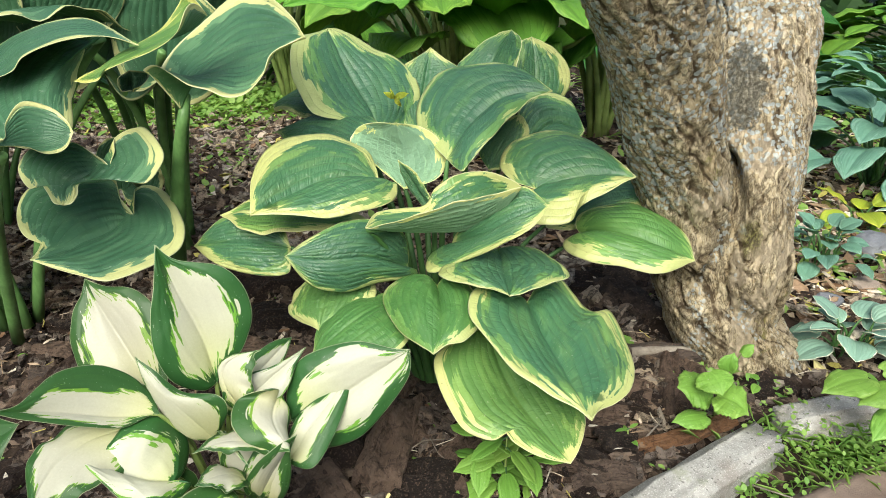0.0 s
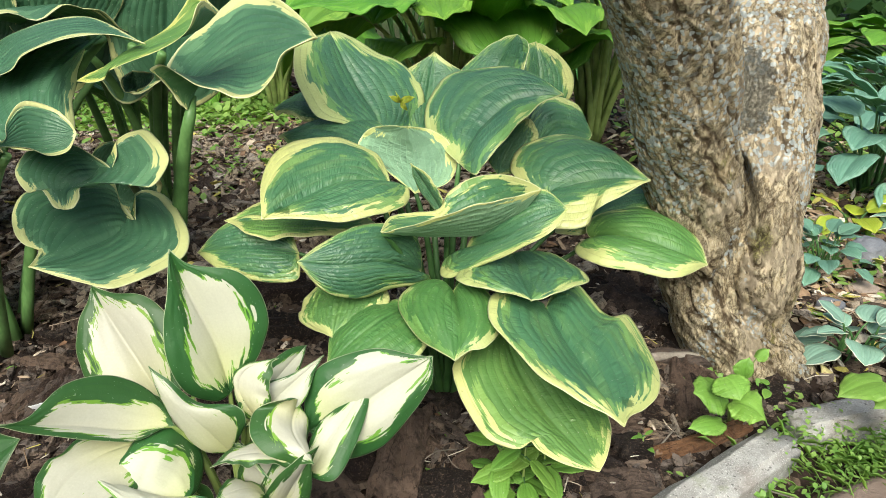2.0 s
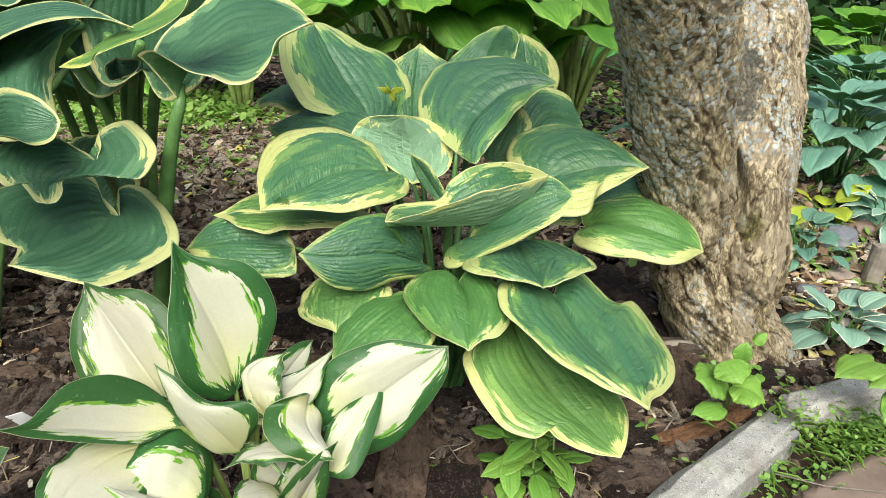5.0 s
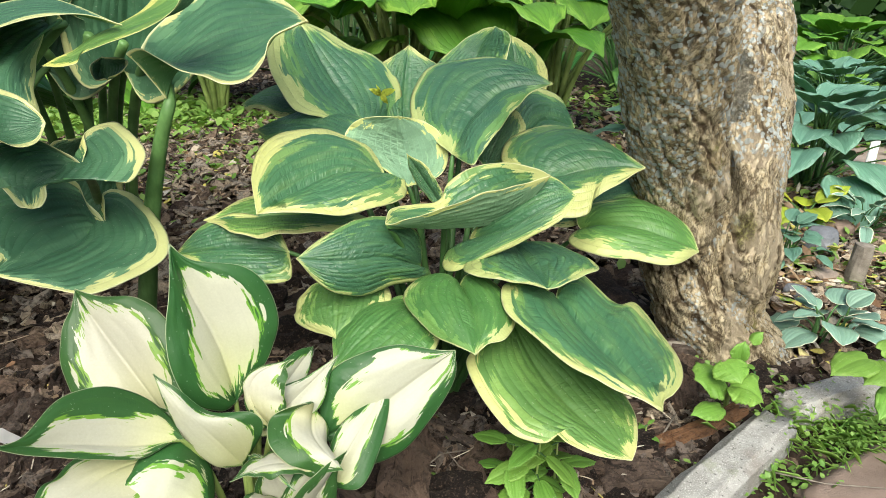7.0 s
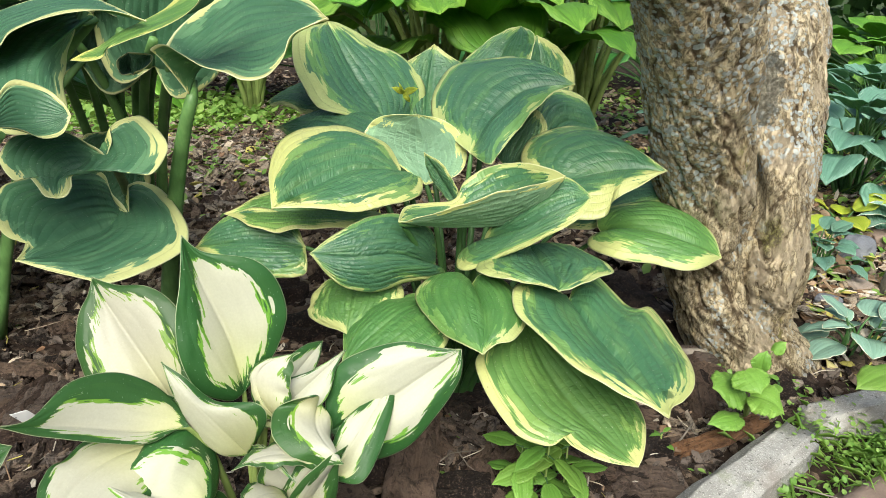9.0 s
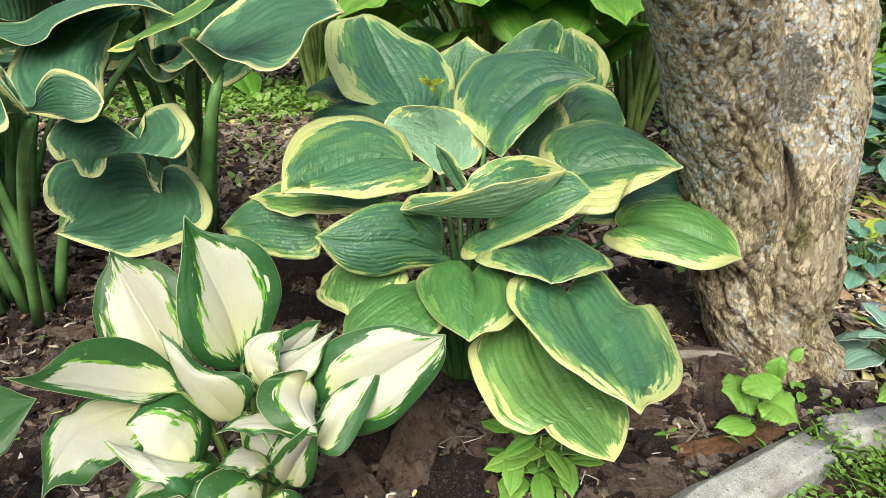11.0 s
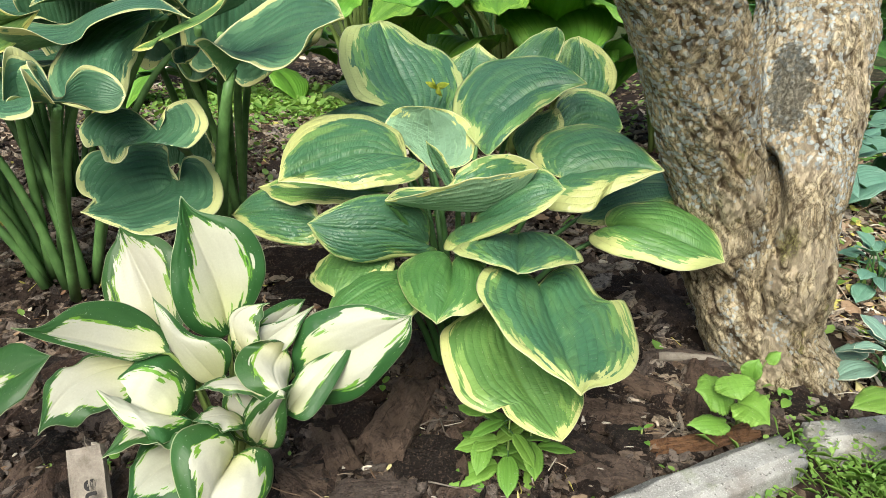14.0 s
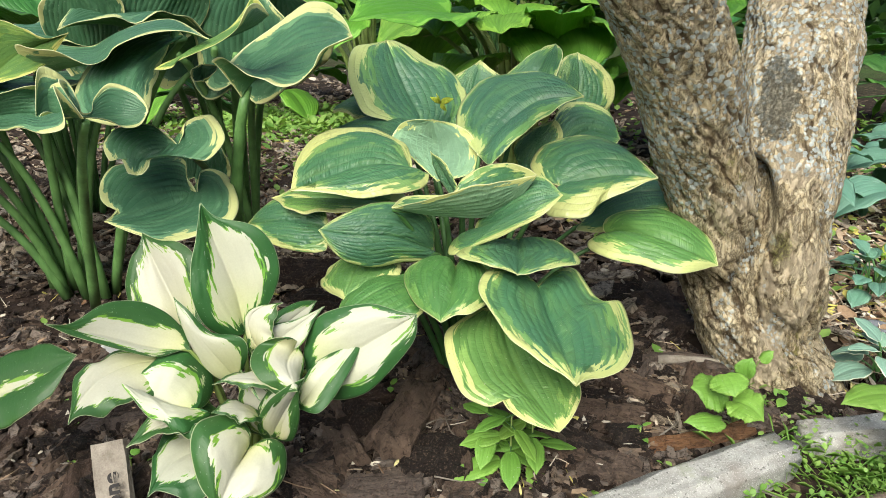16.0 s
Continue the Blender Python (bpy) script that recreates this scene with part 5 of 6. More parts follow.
blue_leaf((-0.353, 0.755, 0.507), (-0.307, 0.848, 0.557), (-0.174, 0.785, 0.597), (-0.334, 1.023, 0.644), (-0.298, 0.723, 0.538), rib_line=((-0.352, 0.824, 0.533), (-0.307, 0.848, 0.557), (-0.230, 0.817, 0.582),),
          left=((-0.380, 0.815, 0.527), (-0.392, 0.883, 0.557), (-0.381, 0.940, 0.588), (-0.362, 0.995, 0.620), (-0.334, 1.023, 0.644), (-0.294, 0.996, 0.645), (-0.247, 0.928, 0.634), (-0.206, 0.854, 0.617),),
          right=((-0.369, 0.752, 0.529), (-0.375, 0.743, 0.543), (-0.364, 0.745, 0.556), (-0.346, 0.738, 0.552), (-0.321, 0.725, 0.542), (-0.298, 0.723, 0.538), (-0.272, 0.720, 0.528), (-0.247, 0.723, 0.532), (-0.230, 0.746, 0.550), (-0.222, 0.769, 0.576), (-0.201, 0.779, 0.588),), wave=0.0, cup=-0.05, zone=((0.06, 0.08, 0.10), (0.03, 0.04, 0.08)), nu=66, stalk=0.013, lean=0.55, foot=(-0.487, 0.895, 0.050), face=(-0.300, -0.600, 1.000))
blue_leaf((-0.427, 0.780, 0.525), (-0.442, 0.800, 0.533), (-0.437, 0.800, 0.551), (-0.441, 0.770, 0.544), (-0.400, 0.780, 0.550), rib_line=((-0.442, 0.800, 0.533),),
          left=((-0.438, 0.770, 0.527), (-0.441, 0.770, 0.544),),
          right=((-0.401, 0.760, 0.538), (-0.400, 0.780, 0.550),), wave=0.0, cup=-0.15, zone=0.1, stalk=0, face=(0.000, -1.000, 0.600), nu=24, nv=40)
blue_leaf((-0.952, 0.880, 0.489), (-0.689, 0.750, 0.582), (-0.593, 0.700, 0.604), (-0.712, 0.750, 0.609), (-0.708, 0.760, 0.542), rib_line=((-0.791, 0.800, 0.555), (-0.689, 0.750, 0.582),),
          left=((-0.826, 0.820, 0.612), (-0.712, 0.750, 0.609), (-0.651, 0.720, 0.594),),
          right=((-0.794, 0.780, 0.519), (-0.708, 0.760, 0.542), (-0.626, 0.720, 0.585),), wave=0.03, cup=0.08, zone=0.08, yellow=True, face=(0.000, -1.000, 0.600), root=(-0.850, 0.980, 0.030))
blue_leaf((-0.799, 1.000, 0.495), (-0.778, 0.980, 0.577), (-0.766, 0.950, 0.687), (-0.842, 0.950, 0.638), (-0.687, 0.980, 0.649), rib_line=((-0.778, 0.980, 0.577),),
          left=((-0.851, 0.980, 0.555), (-0.842, 0.950, 0.638),),
          right=((-0.723, 1.000, 0.567), (-0.687, 0.980, 0.649),), wave=0.03, cup=-0.05, zone=0.05, face=(0.000, -1.000, 0.400), root=(-0.850, 0.980, 0.030))
blue_leaf((-0.668, 1.020, 0.577), (-0.621, 1.000, 0.625), (-0.544, 0.960, 0.688), (-0.683, 0.980, 0.669), (-0.516, 1.000, 0.650), rib_line=((-0.621, 1.000, 0.625),),
          left=((-0.716, 1.000, 0.598), (-0.683, 0.980, 0.669),),
          right=((-0.570, 1.020, 0.589), (-0.516, 1.000, 0.650),), wave=0.03, cup=-0.05, zone=0.05, face=(0.000, -1.000, 0.400))
blue_leaf((-0.620, 1.100, 0.520), (-0.700, 1.000, 0.600), (-0.740, 0.860, 0.600), (-0.800, 1.030, 0.640), (-0.580, 0.940, 0.620), wave=0.08, root=(-0.850, 0.980, 0.030), zone=0.05)
blue_leaf((-0.560, 1.150, 0.520), (-0.560, 1.100, 0.620), (-0.550, 1.020, 0.680), (-0.660, 1.080, 0.620), (-0.460, 1.100, 0.630), wave=0.08, face=(0.000, -1.000, 0.600), zone=0.05)
blue_leaf((-0.480, 1.160, 0.520), (-0.440, 1.120, 0.620), (-0.400, 1.050, 0.680), (-0.540, 1.100, 0.630), (-0.340, 1.120, 0.630), wave=0.08, face=(0.000, -1.000, 0.600), zone=0.05)
blue_leaf((-0.740, 0.950, 0.460), (-0.820, 0.840, 0.500), (-0.880, 0.730, 0.460), (-0.930, 0.900, 0.500), (-0.710, 0.780, 0.500), wave=0.12, root=(-0.850, 0.980, 0.030), zone=0.06)
blue_leaf((-0.800, 1.050, 0.500), (-0.880, 1.000, 0.570), (-0.960, 0.920, 0.580), (-0.920, 1.080, 0.600), (-0.820, 0.920, 0.580), wave=0.1, root=(-0.850, 0.980, 0.030), zone=0.06)
blue_leaf((-0.700, 1.250, 0.500), (-0.760, 1.320, 0.550), (-0.830, 1.400, 0.500), (-0.840, 1.260, 0.560), (-0.660, 1.380, 0.560))
blue_leaf((-0.600, 1.000, 0.300), (-0.575, 0.990, 0.360), (-0.550, 0.970, 0.410), (-0.630, 1.000, 0.370), (-0.520, 0.980, 0.370), wave=0.05, zone=0.04, face=(0.000, -1.000, 0.300))

blue_leaf((-0.500, 1.060, 0.500), (-0.470, 1.030, 0.600), (-0.440, 1.000, 0.690), (-0.570, 1.030, 0.620), (-0.370, 1.020, 0.610), wave=0.05, face=(0.000, -1.000, 0.500), zone=0.04)
blue_leaf((-0.640, 1.100, 0.500), (-0.600, 1.070, 0.600), (-0.590, 1.030, 0.700), (-0.710, 1.070, 0.620), (-0.500, 1.070, 0.620), wave=0.05, face=(0.000, -1.000, 0.500), zone=0.04)

# more stalks of the tall hosta, whose leaves stand outside the view
for k, (tx, ty, tz) in enumerate(((-1.02, 0.82, 0.42), (-0.98, 0.74, 0.40), (-1.08, 0.92, 0.45), (-0.93, 0.80, 0.46), (-1.1, 0.8, 0.34), (-0.90, 0.9, 0.5), (-0.99, 0.95, 0.5))):
    blue_leaf((tx, ty, tz), (tx - 0.07, ty - 0.05, tz + 0.03), (tx - 0.16, ty - 0.09, tz), (tx - 0.10, ty + 0.05, tz + 0.04), (tx - 0.04, ty - 0.13, tz + 0.02), root=(-0.79 + 0.015 * k, 0.985 - 0.008 * k, 0.03), lean=0.3, nu=18, nv=28)
for k, (tx, ty, tz) in enumerate(((-0.53, 1.02, 0.56), (-0.47, 0.99, 0.55), (-0.43, 0.98, 0.54), (-0.60, 1.0, 0.55))):
    v2, f2 = tube(bend((-0.665 + 0.022 * k, 1.24 + 0.03 * (k % 3), 0.05), (tx, ty, tz), 0.35, 11), [0.0105 - 0.0003 * j for j in range(11)], 9, 0.8)
    solid("petiole", v2, f2, STALK_BLUE, blue_hosta)



# ---- broad-leaved weeds at the kerb ----
nettle = anchor("weed", (0.448, 0.70, ground_z(0.448, 0.70)), "bright green nettle-like weed with toothed heart-shaped leaves", "weed", "weeds")
over_kerb = anchor("weed", (0.76, 0.70, ground_z(0.76, 0.70)), "light green weed with broad leaves over the kerb", "weed", "weeds")


def weed_leaf(plant, B, M, T, L, R, teeth=0.12):
    foot = parent_place(plant)
    leaf(plant, (WEED_GREEN, WEED_GREEN), B, M, T, L, R, zone=0.0, lobe=0.55, cup=0.10, wave=0.07, ribs=4.0, rib=0.006, full=1.5, tip=0.55, face=(0, -0.6, 1), nu=60, nv=20, teeth=teeth, root=(foot.x, foot.y, foot.z), stalk=0.0016, stalk_mat=STALK_PALE, lean=0.3)


weed_leaf(nettle, (0.413, 0.672, 0.128), (0.418, 0.655, 0.125), (0.421, 0.635, 0.113), (0.445, 0.665, 0.125), (0.395, 0.650, 0.110))
weed_leaf(nettle, (0.418, 0.685, 0.095), (0.395, 0.675, 0.101), (0.366, 0.665, 0.104), (0.406, 0.700, 0.101), (0.391, 0.650, 0.081))
weed_leaf(nettle, (0.430, 0.672, 0.084), (0.449, 0.658, 0.086), (0.470, 0.645, 0.069), (0.475, 0.680, 0.087), (0.421, 0.635, 0.081))
weed_leaf(nettle, (0.417, 0.668, 0.050), (0.389, 0.657, 0.058), (0.358, 0.645, 0.055), (0.398, 0.675, 0.055), (0.381, 0.640, 0.048))
weed_leaf(nettle, (0.450, 0.690, 0.116), (0.449, 0.690, 0.140), (0.454, 0.695, 0.147), (0.434, 0.690, 0.139), (0.458, 0.685, 0.133))
weed_leaf(nettle, (0.467, 0.700, 0.143), (0.476, 0.701, 0.155), (0.484, 0.700, 0.158), (0.473, 0.710, 0.151), (0.482, 0.695, 0.146))
weed_leaf(over_kerb, (0.648, 0.675, 0.117), (0.608, 0.661, 0.121), (0.566, 0.645, 0.111), (0.624, 0.690, 0.120), (0.593, 0.635, 0.113), teeth=0.05)
weed_leaf(over_kerb, (0.678, 0.670, 0.107), (0.646, 0.652, 0.107), (0.620, 0.640, 0.094), (0.643, 0.670, 0.105), (0.643, 0.630, 0.096), teeth=0.05)
weed_leaf(over_kerb, (0.686, 0.650, 0.075), (0.657, 0.627, 0.070), (0.634, 0.610, 0.052), (0.645, 0.640, 0.069), (0.663, 0.610, 0.060), teeth=0.05)
weed_leaf(over_kerb, (0.671, 0.680, 0.128), (0.698, 0.685, 0.133), (0.726, 0.690, 0.129), (0.699, 0.700, 0.134), (0.694, 0.670, 0.117), teeth=0.05)


# ---- kerb and paving ----
def block(name, a, b, width, top, depth, material, parent=None, label="", seed=0, bevel=0.010, rough=0.0065):
    """A worn stone or concrete block: its top runs from a to b."""
    rnd = random.Random(seed)
    a, b = Vector((a[0], a[1], 0)), Vector((b[0], b[1], 0))
    d = (b - a)
    ln = d.length
    d.normalize()
    s = Vector((-d.y, d.x, 0))
    bm = bmesh.new()
    bmesh.ops.create_cube(bm, size=1)
    bmesh.ops.scale(bm, vec=(ln, width, depth), verts=bm.verts)
    bmesh.ops.bevel(bm, geom=list(bm.edges), offset=bevel, segments=2, affect="EDGES")
    bmesh.ops.subdivide_edges(bm, edges=[e for e in bm.edges if e.calc_length() > 0.03], cuts=9, use_grid_fill=True)
    c = (a + b) / 2
    for v in bm.verts:
        q = v.co + Vector((seed * 3.1, 0, 0))
        k = rough * (noise.noise(q * 30) + 0.8 * noise.noise(q * 90)) + rough * 1.3 * noise.noise(q * 9)
        v.co += v.co.normalized() * k
        w = c + d * v.co.x + s * v.co.y
        v.co = Vector((w.x, w.y, top - depth / 2 + v.co.z))
    me = bpy.data.meshes.new(name)
    origin = c + Vector((0, 0, top - depth))
    base = parent_place(parent) if parent else Vector((0, 0, 0))
    for v in bm.verts:
        v.co -= origin
    bm.to_mesh(me)
    bm.free()
    me.materials.append(material)
    me.polygons.foreach_set("use_smooth", [True] * len(me.polygons))
    ob = new(name, me)
    ob.location = origin - base
    if parent:
        ob.parent = parent
    if label:
        tagged(ob, label)
    return ob


kerb = block("kerb_stone", (0.517, 0.664), (0.130, 0.398), 0.060, 0.034, 0.12, CONCRETE, seed=1)
tagged(kerb, "weathered grey concrete garden kerb block with gritty worn top", "kerb stone", "kerb stones")
kerb_b = block("kerb_stone", (0.548, 0.692), (0.99, 0.833), 0.060, 0.036, 0.12, CONCRETE, seed=2)
tagged(kerb_b, "weathered grey concrete garden kerb block set at an angle", "kerb stone", "kerb stones")


def slab(a, b, width, top, material, label, seed):
    ob = block("paving_slab", a, b, width, top, 0.05, material, seed=seed, bevel=0.012, rough=0.004)
    return tagged(ob, label, "paving slab", "paving slabs")


slab((0.50, 0.485), (0.79, 0.62), 0.15, -0.008, BROWN_SLAB, "smooth brown paving slab beside the kerb", 11)
slab((0.30, 0.33), (0.47, 0.44), 0.15, -0.010, BROWN_SLAB, "brown paving slab with soil in its joints", 12)
slab((0.60, 0.36), (0.95, 0.46), 0.17, -0.010, BROWN_SLAB, "smooth brown paving slab beside the kerb", 13)
slab((1.40, 1.62), (1.95, 1.78), 0.26, 0.055, PAVING, "pale worn flagstone of a garden path", 14)
slab((1.36, 1.98), (1.95, 2.10), 0.26, 0.055, PAVING, "pale worn flagstone of a garden path", 15)
slab((0.55, 2.75), (1.15, 2.80), 0.5, 0.075, PAVING, "pale worn flagstone of a garden path", 16)
slab((0.62, 2.25), (1.05, 2.32), 0.3, 0.075, PAVING, "pale worn flagstone of a garden path", 17)


# ---- hostas behind and beside ----
green_hosta = hosta_clump((0.02, 2.0), 26, 0.36, 0.60, 0.30, (FRESH_GREEN, FRESH_GREEN), "large fresh green hosta with ribbed heart-shaped leaves", 21, 0.92, stalk=0.009, stalk_mat=STALK_PALE, res=(18, 26), bare=0.9)


def green_leaf(B, M, T, L, R, **k):
    leaf(green_hosta, (FRESH_GREEN, FRESH_GREEN), B, M, T, L, R, zone=0.0, lobe=0.6, rise=0.2, wave=0.08, turns=3.0, ribs=7.0, root=(0.02 + 0.3 * B[0], 1.95, 0.09), stalk=0.010, stalk_mat=STALK_PALE, **k)


green_leaf((-0.10, 1.66, 0.585), (-0.135, 1.53, 0.600), (-0.16, 1.42, 0.560), (-0.245, 1.52, 0.600), (-0.03, 1.54, 0.605))
green_leaf((0.00, 1.62, 0.60), (-0.01, 1.51, 0.605), (0.00, 1.40, 0.570), (-0.09, 1.50, 0.590), (0.075, 1.53, 0.600))
green_leaf((0.13, 1.68, 0.53), (0.14, 1.54, 0.585), (0.14, 1.40, 0.615), (0.05, 1.52, 0.62), (0.22, 1.53, 0.62), full=2.6)
green_leaf((0.27, 1.74, 0.54), (0.29, 1.60, 0.575), (0.33, 1.46, 0.53), (0.19, 1.60, 0.60), (0.40, 1.62, 0.58))
green_leaf((-0.14, 1.50, 0.60), (-0.22, 1.35, 0.62), (-0.31, 1.20, 0.605), (-0.29, 1.40, 0.655), (-0.16, 1.25, 0.60))
green_leaf((0.36, 1.80, 0.46), (0.43, 1.68, 0.50), (0.50, 1.56, 0.46), (0.35, 1.66, 0.52), (0.52, 1.74, 0.52))
green_leaf((0.16, 1.75, 0.40), (0.20, 1.62, 0.45), (0.24, 1.50, 0.42), (0.10, 1.62, 0.47), (0.30, 1.64, 0.47))
green_leaf((-0.06, 1.70, 0.45), (-0.10, 1.58, 0.49), (-0.14, 1.46, 0.45), (-0.20, 1.60, 0.50), (0.00, 1.60, 0.50))
hosta_clump((0.52, 2.15), 22, 0.36, 0.56, 0.28, (FRESH_GREEN, FRESH_GREEN), "large fresh green hosta on long pale stalks", 22, 0.9, stalk=0.010, stalk_mat=STALK_PALE, res=(18, 26), bare=0.85)
hosta_clump((-0.72, 2.75), 20, 0.40, 0.58, 0.28, (FRESH_GREEN, FRESH_GREEN), "tall green hosta with upright ribbed leaves", 23, 0.9, stalk=0.010, stalk_mat=STALK_PALE, res=(18, 24), bare=0.85)
hosta_clump((-1.15, 1.35), 18, 0.34, 0.55, 0.24, (DARK_GREEN, DARK_GREEN), "tall green hosta with upright ribbed leaves", 24, 0.84, stalk=0.008, bare=0.6)
hosta_clump((0.72, 1.62), 14, 0.20, 0.24, 0.16, (BLUE_GREEN, BLUE_GREEN), "blue-green hosta with smooth heart-shaped leaves", 25, 0.7, bare=0.2)
hosta_clump((1.24, 1.70), 30, 0.30, 0.25, 0.21, (BLUE_GREEN, BLUE_GREEN), "blue-green hosta with long pointed ribbed leaves", 26, 0.66, res=(18, 26), rib=0.008)
hosta_clump((1.92, 2.60), 90, 0.50, 0.25, 0.14, (BLUE_GREEN, BLUE_GREEN), "dense mound of small blue-green hosta leaves", 27, 0.75, stalk=0.003)
hosta_clump((2.5, 3.35), 95, 0.85, 0.36, 0.22, (FRESH_GREEN, FRESH_GREEN), "broad clump of light green hosta leaves", 28, 0.9, stalk=0.007, droop=0.95)
hosta_clump((3.3, 3.0), 40, 0.7, 0.5, 0.26, (FRESH_GREEN, FRESH_GREEN), "broad clump of light green hosta leaves", 29, 0.85, stalk=0.007)
hosta_clump((1.3, 3.5), 40, 0.6, 0.5, 0.24, (DARK_GREEN, DARK_GREEN), "dark green hosta behind the path", 30, 0.8, stalk=0.006)
hosta_clump((-0.2, 3.2), 40, 0.6, 0.55, 0.26, (DARK_GREEN, DARK_GREEN), "dark green hosta in the back of the bed", 31, 0.8, stalk=0.006)
hosta_clump((-1.5, 3.1), 40, 0.6, 0.5, 0.26, (FRESH_GREEN, FRESH_GREEN), "fresh green hosta in the back of the bed", 32, 0.8, stalk=0.006)
hosta_clump((0.752, 0.888), 15, 0.075, 0.075, 0.072, (PALE_RIM, PALE_RIM), "small blue-green hosta with thin cream rims", 33, 0.86, zone=0.04, stalk=0.0026, res=(16, 22), droop=0.4, tip=0.1, rib=0.002, wave=0.04)
hosta_clump((1.02, 0.90), 14, 0.085, 0.075, 0.075, (PALE_RIM, PALE_RIM), "small blue-green hosta with thin cream rims", 34, 0.80, zone=0.04, stalk=0.0026, res=(16, 22), droop=0.4, tip=0.1, rib=0.002, wave=0.04)
hosta_clump((0.84, 1.20), 22, 0.10, 0.09, 0.055, (BLUE_GREEN, BLUE_GREEN), "low clump of small round blue-green leaves", 35, 0.8, stalk=0.002)
hosta_clump((1.03, 1.41), 6, 0.05, 0.05, 0.10, (LIME, LIME), "small yellow-green hosta in leaf litter", 36, 0.7, stalk=0.0025)
hosta_clump((1.17, 1.36), 40, 0.13, 0.08, 0.085, (PALE_RIM, PALE_RIM), "low grassy hosta with cream-edged narrow leaves", 37, 0.35, zone=0.12, stalk=0.002)
hosta_clump((2.2, 2.15), 16, 0.22, 0.25, 0.17, (FRESH_GREEN, FRESH_GREEN), "upright light green hosta beside the path", 38, 0.6)

edge_hosta = anchor("hosta", (-0.66, 0.40, ground_z(-0.66, 0.4)), "green hosta with a white streak at the bed's edge", "hosta")
leaf(edge_hosta, (WHITE_GREEN, WHITE_GREEN_UNDER), (-0.62, 0.40, 0.14), (-0.53, 0.425, 0.175), (-0.475, 0.445, 0.205), (-0.56, 0.465, 0.20), (-0.51, 0.385, 0.15), zone=0.8, root=(-0.66, 0.40, 0.0), stalk=0.004, nu=20, nv=30)


# ---- weeds ----
def weed(place, height, pairs, size, seed, label, aspect=0.72, lean=(0, 0), teeth=0.14, top=0.6, droop=0.1, turn=0.0, mat=None):
    """An upright weed: a thin stem with crossed pairs of toothed leaves."""
    rnd = random.Random(seed)
    mat = mat or WEED_GREEN
    x, y = place
    z = ground_z(x, y)
    plant = anchor("weed", (x, y, z), label, "weed", "weeds")
    head = Vector((x + lean[0], y + lean[1], z + height))
    foot = Vector((x, y, z - 0.01))
    v, f = tube([foot.lerp(head, k / 5) for k in range(6)], [0.0022 - 0.0002 * k for k in range(6)], 6)
    solid("stalk", v, f, STALK_PALE, plant)
    for i in range(pairs):
        s = 0.3 + 0.7 * i / max(1, pairs - 1)
        p = foot.lerp(head, s)
        for side in (0, 1):
            ang = turn + i * 1.57 + side * 3.14 + rnd.uniform(-0.35, 0.35)
            d = Vector((math.cos(ang), math.sin(ang), 0))
            ln = size * (1 - (1 - top) * s) * rnd.uniform(0.85, 1.1)
            b = p + d * ln * 0.22
            e = rnd.uniform(-0.1, 0.35) - droop
            t = b + (d + Vector((0, 0, e))).normalized() * ln
            m = b.lerp(t, 0.45) + Vector((0, 0, ln * 0.06))
            w = Vector((-d.y, d.x, rnd.uniform(-0.3, 0.3))).normalized() * ln * aspect * 0.5
            leaf(plant, (mat, mat), b, m, t, m + w, m - w, zone=0.0, lobe=0.2, cup=0.08, wave=0.05, ribs=3.0, face=(0, -0.3, 1), nu=48, nv=14, teeth=teeth, root=p, stalk=0.0013, lean=0.5)
    return plant


weed((0.105, 0.565), 0.10, 5, 0.085, 42, "bright green weed with pointed toothed leaves", 0.5, lean=(0.0, -0.01), droop=0.5, turn=0.4)
weed((0.075, 0.575), 0.08, 4, 0.08, 43, "bright green weed with pointed toothed leaves", 0.52, droop=0.5, turn=1.2)
weed((0.135, 0.575), 0.08, 4, 0.08, 44, "bright green weed with pointed toothed leaves", 0.52, droop=0.5, turn=2.0)
weed((-0.44, 0.46), 0.03, 2, 0.028, 46, "tiny weed with round scalloped leaves", 1.0)
weed((0.30, 0.66), 0.03, 3, 0.035, 47, "small feathery green weed among the bark", 0.35, turn=0.3)
weed((0.55, 0.79), 0.02, 2, 0.06, 48, "flat green weed behind the kerb", 0.45, droop=0.2, turn=-0.4)
weed((-0.11, 0.70), 0.02, 2, 0.03, 49, "tiny green weed among the bark", 0.6)
weed((0.19, 0.50), 0.012, 1, 0.07, 50, "flat narrow green leaf rosette on the bark", 0.22, turn=0.8, droop=0.2)


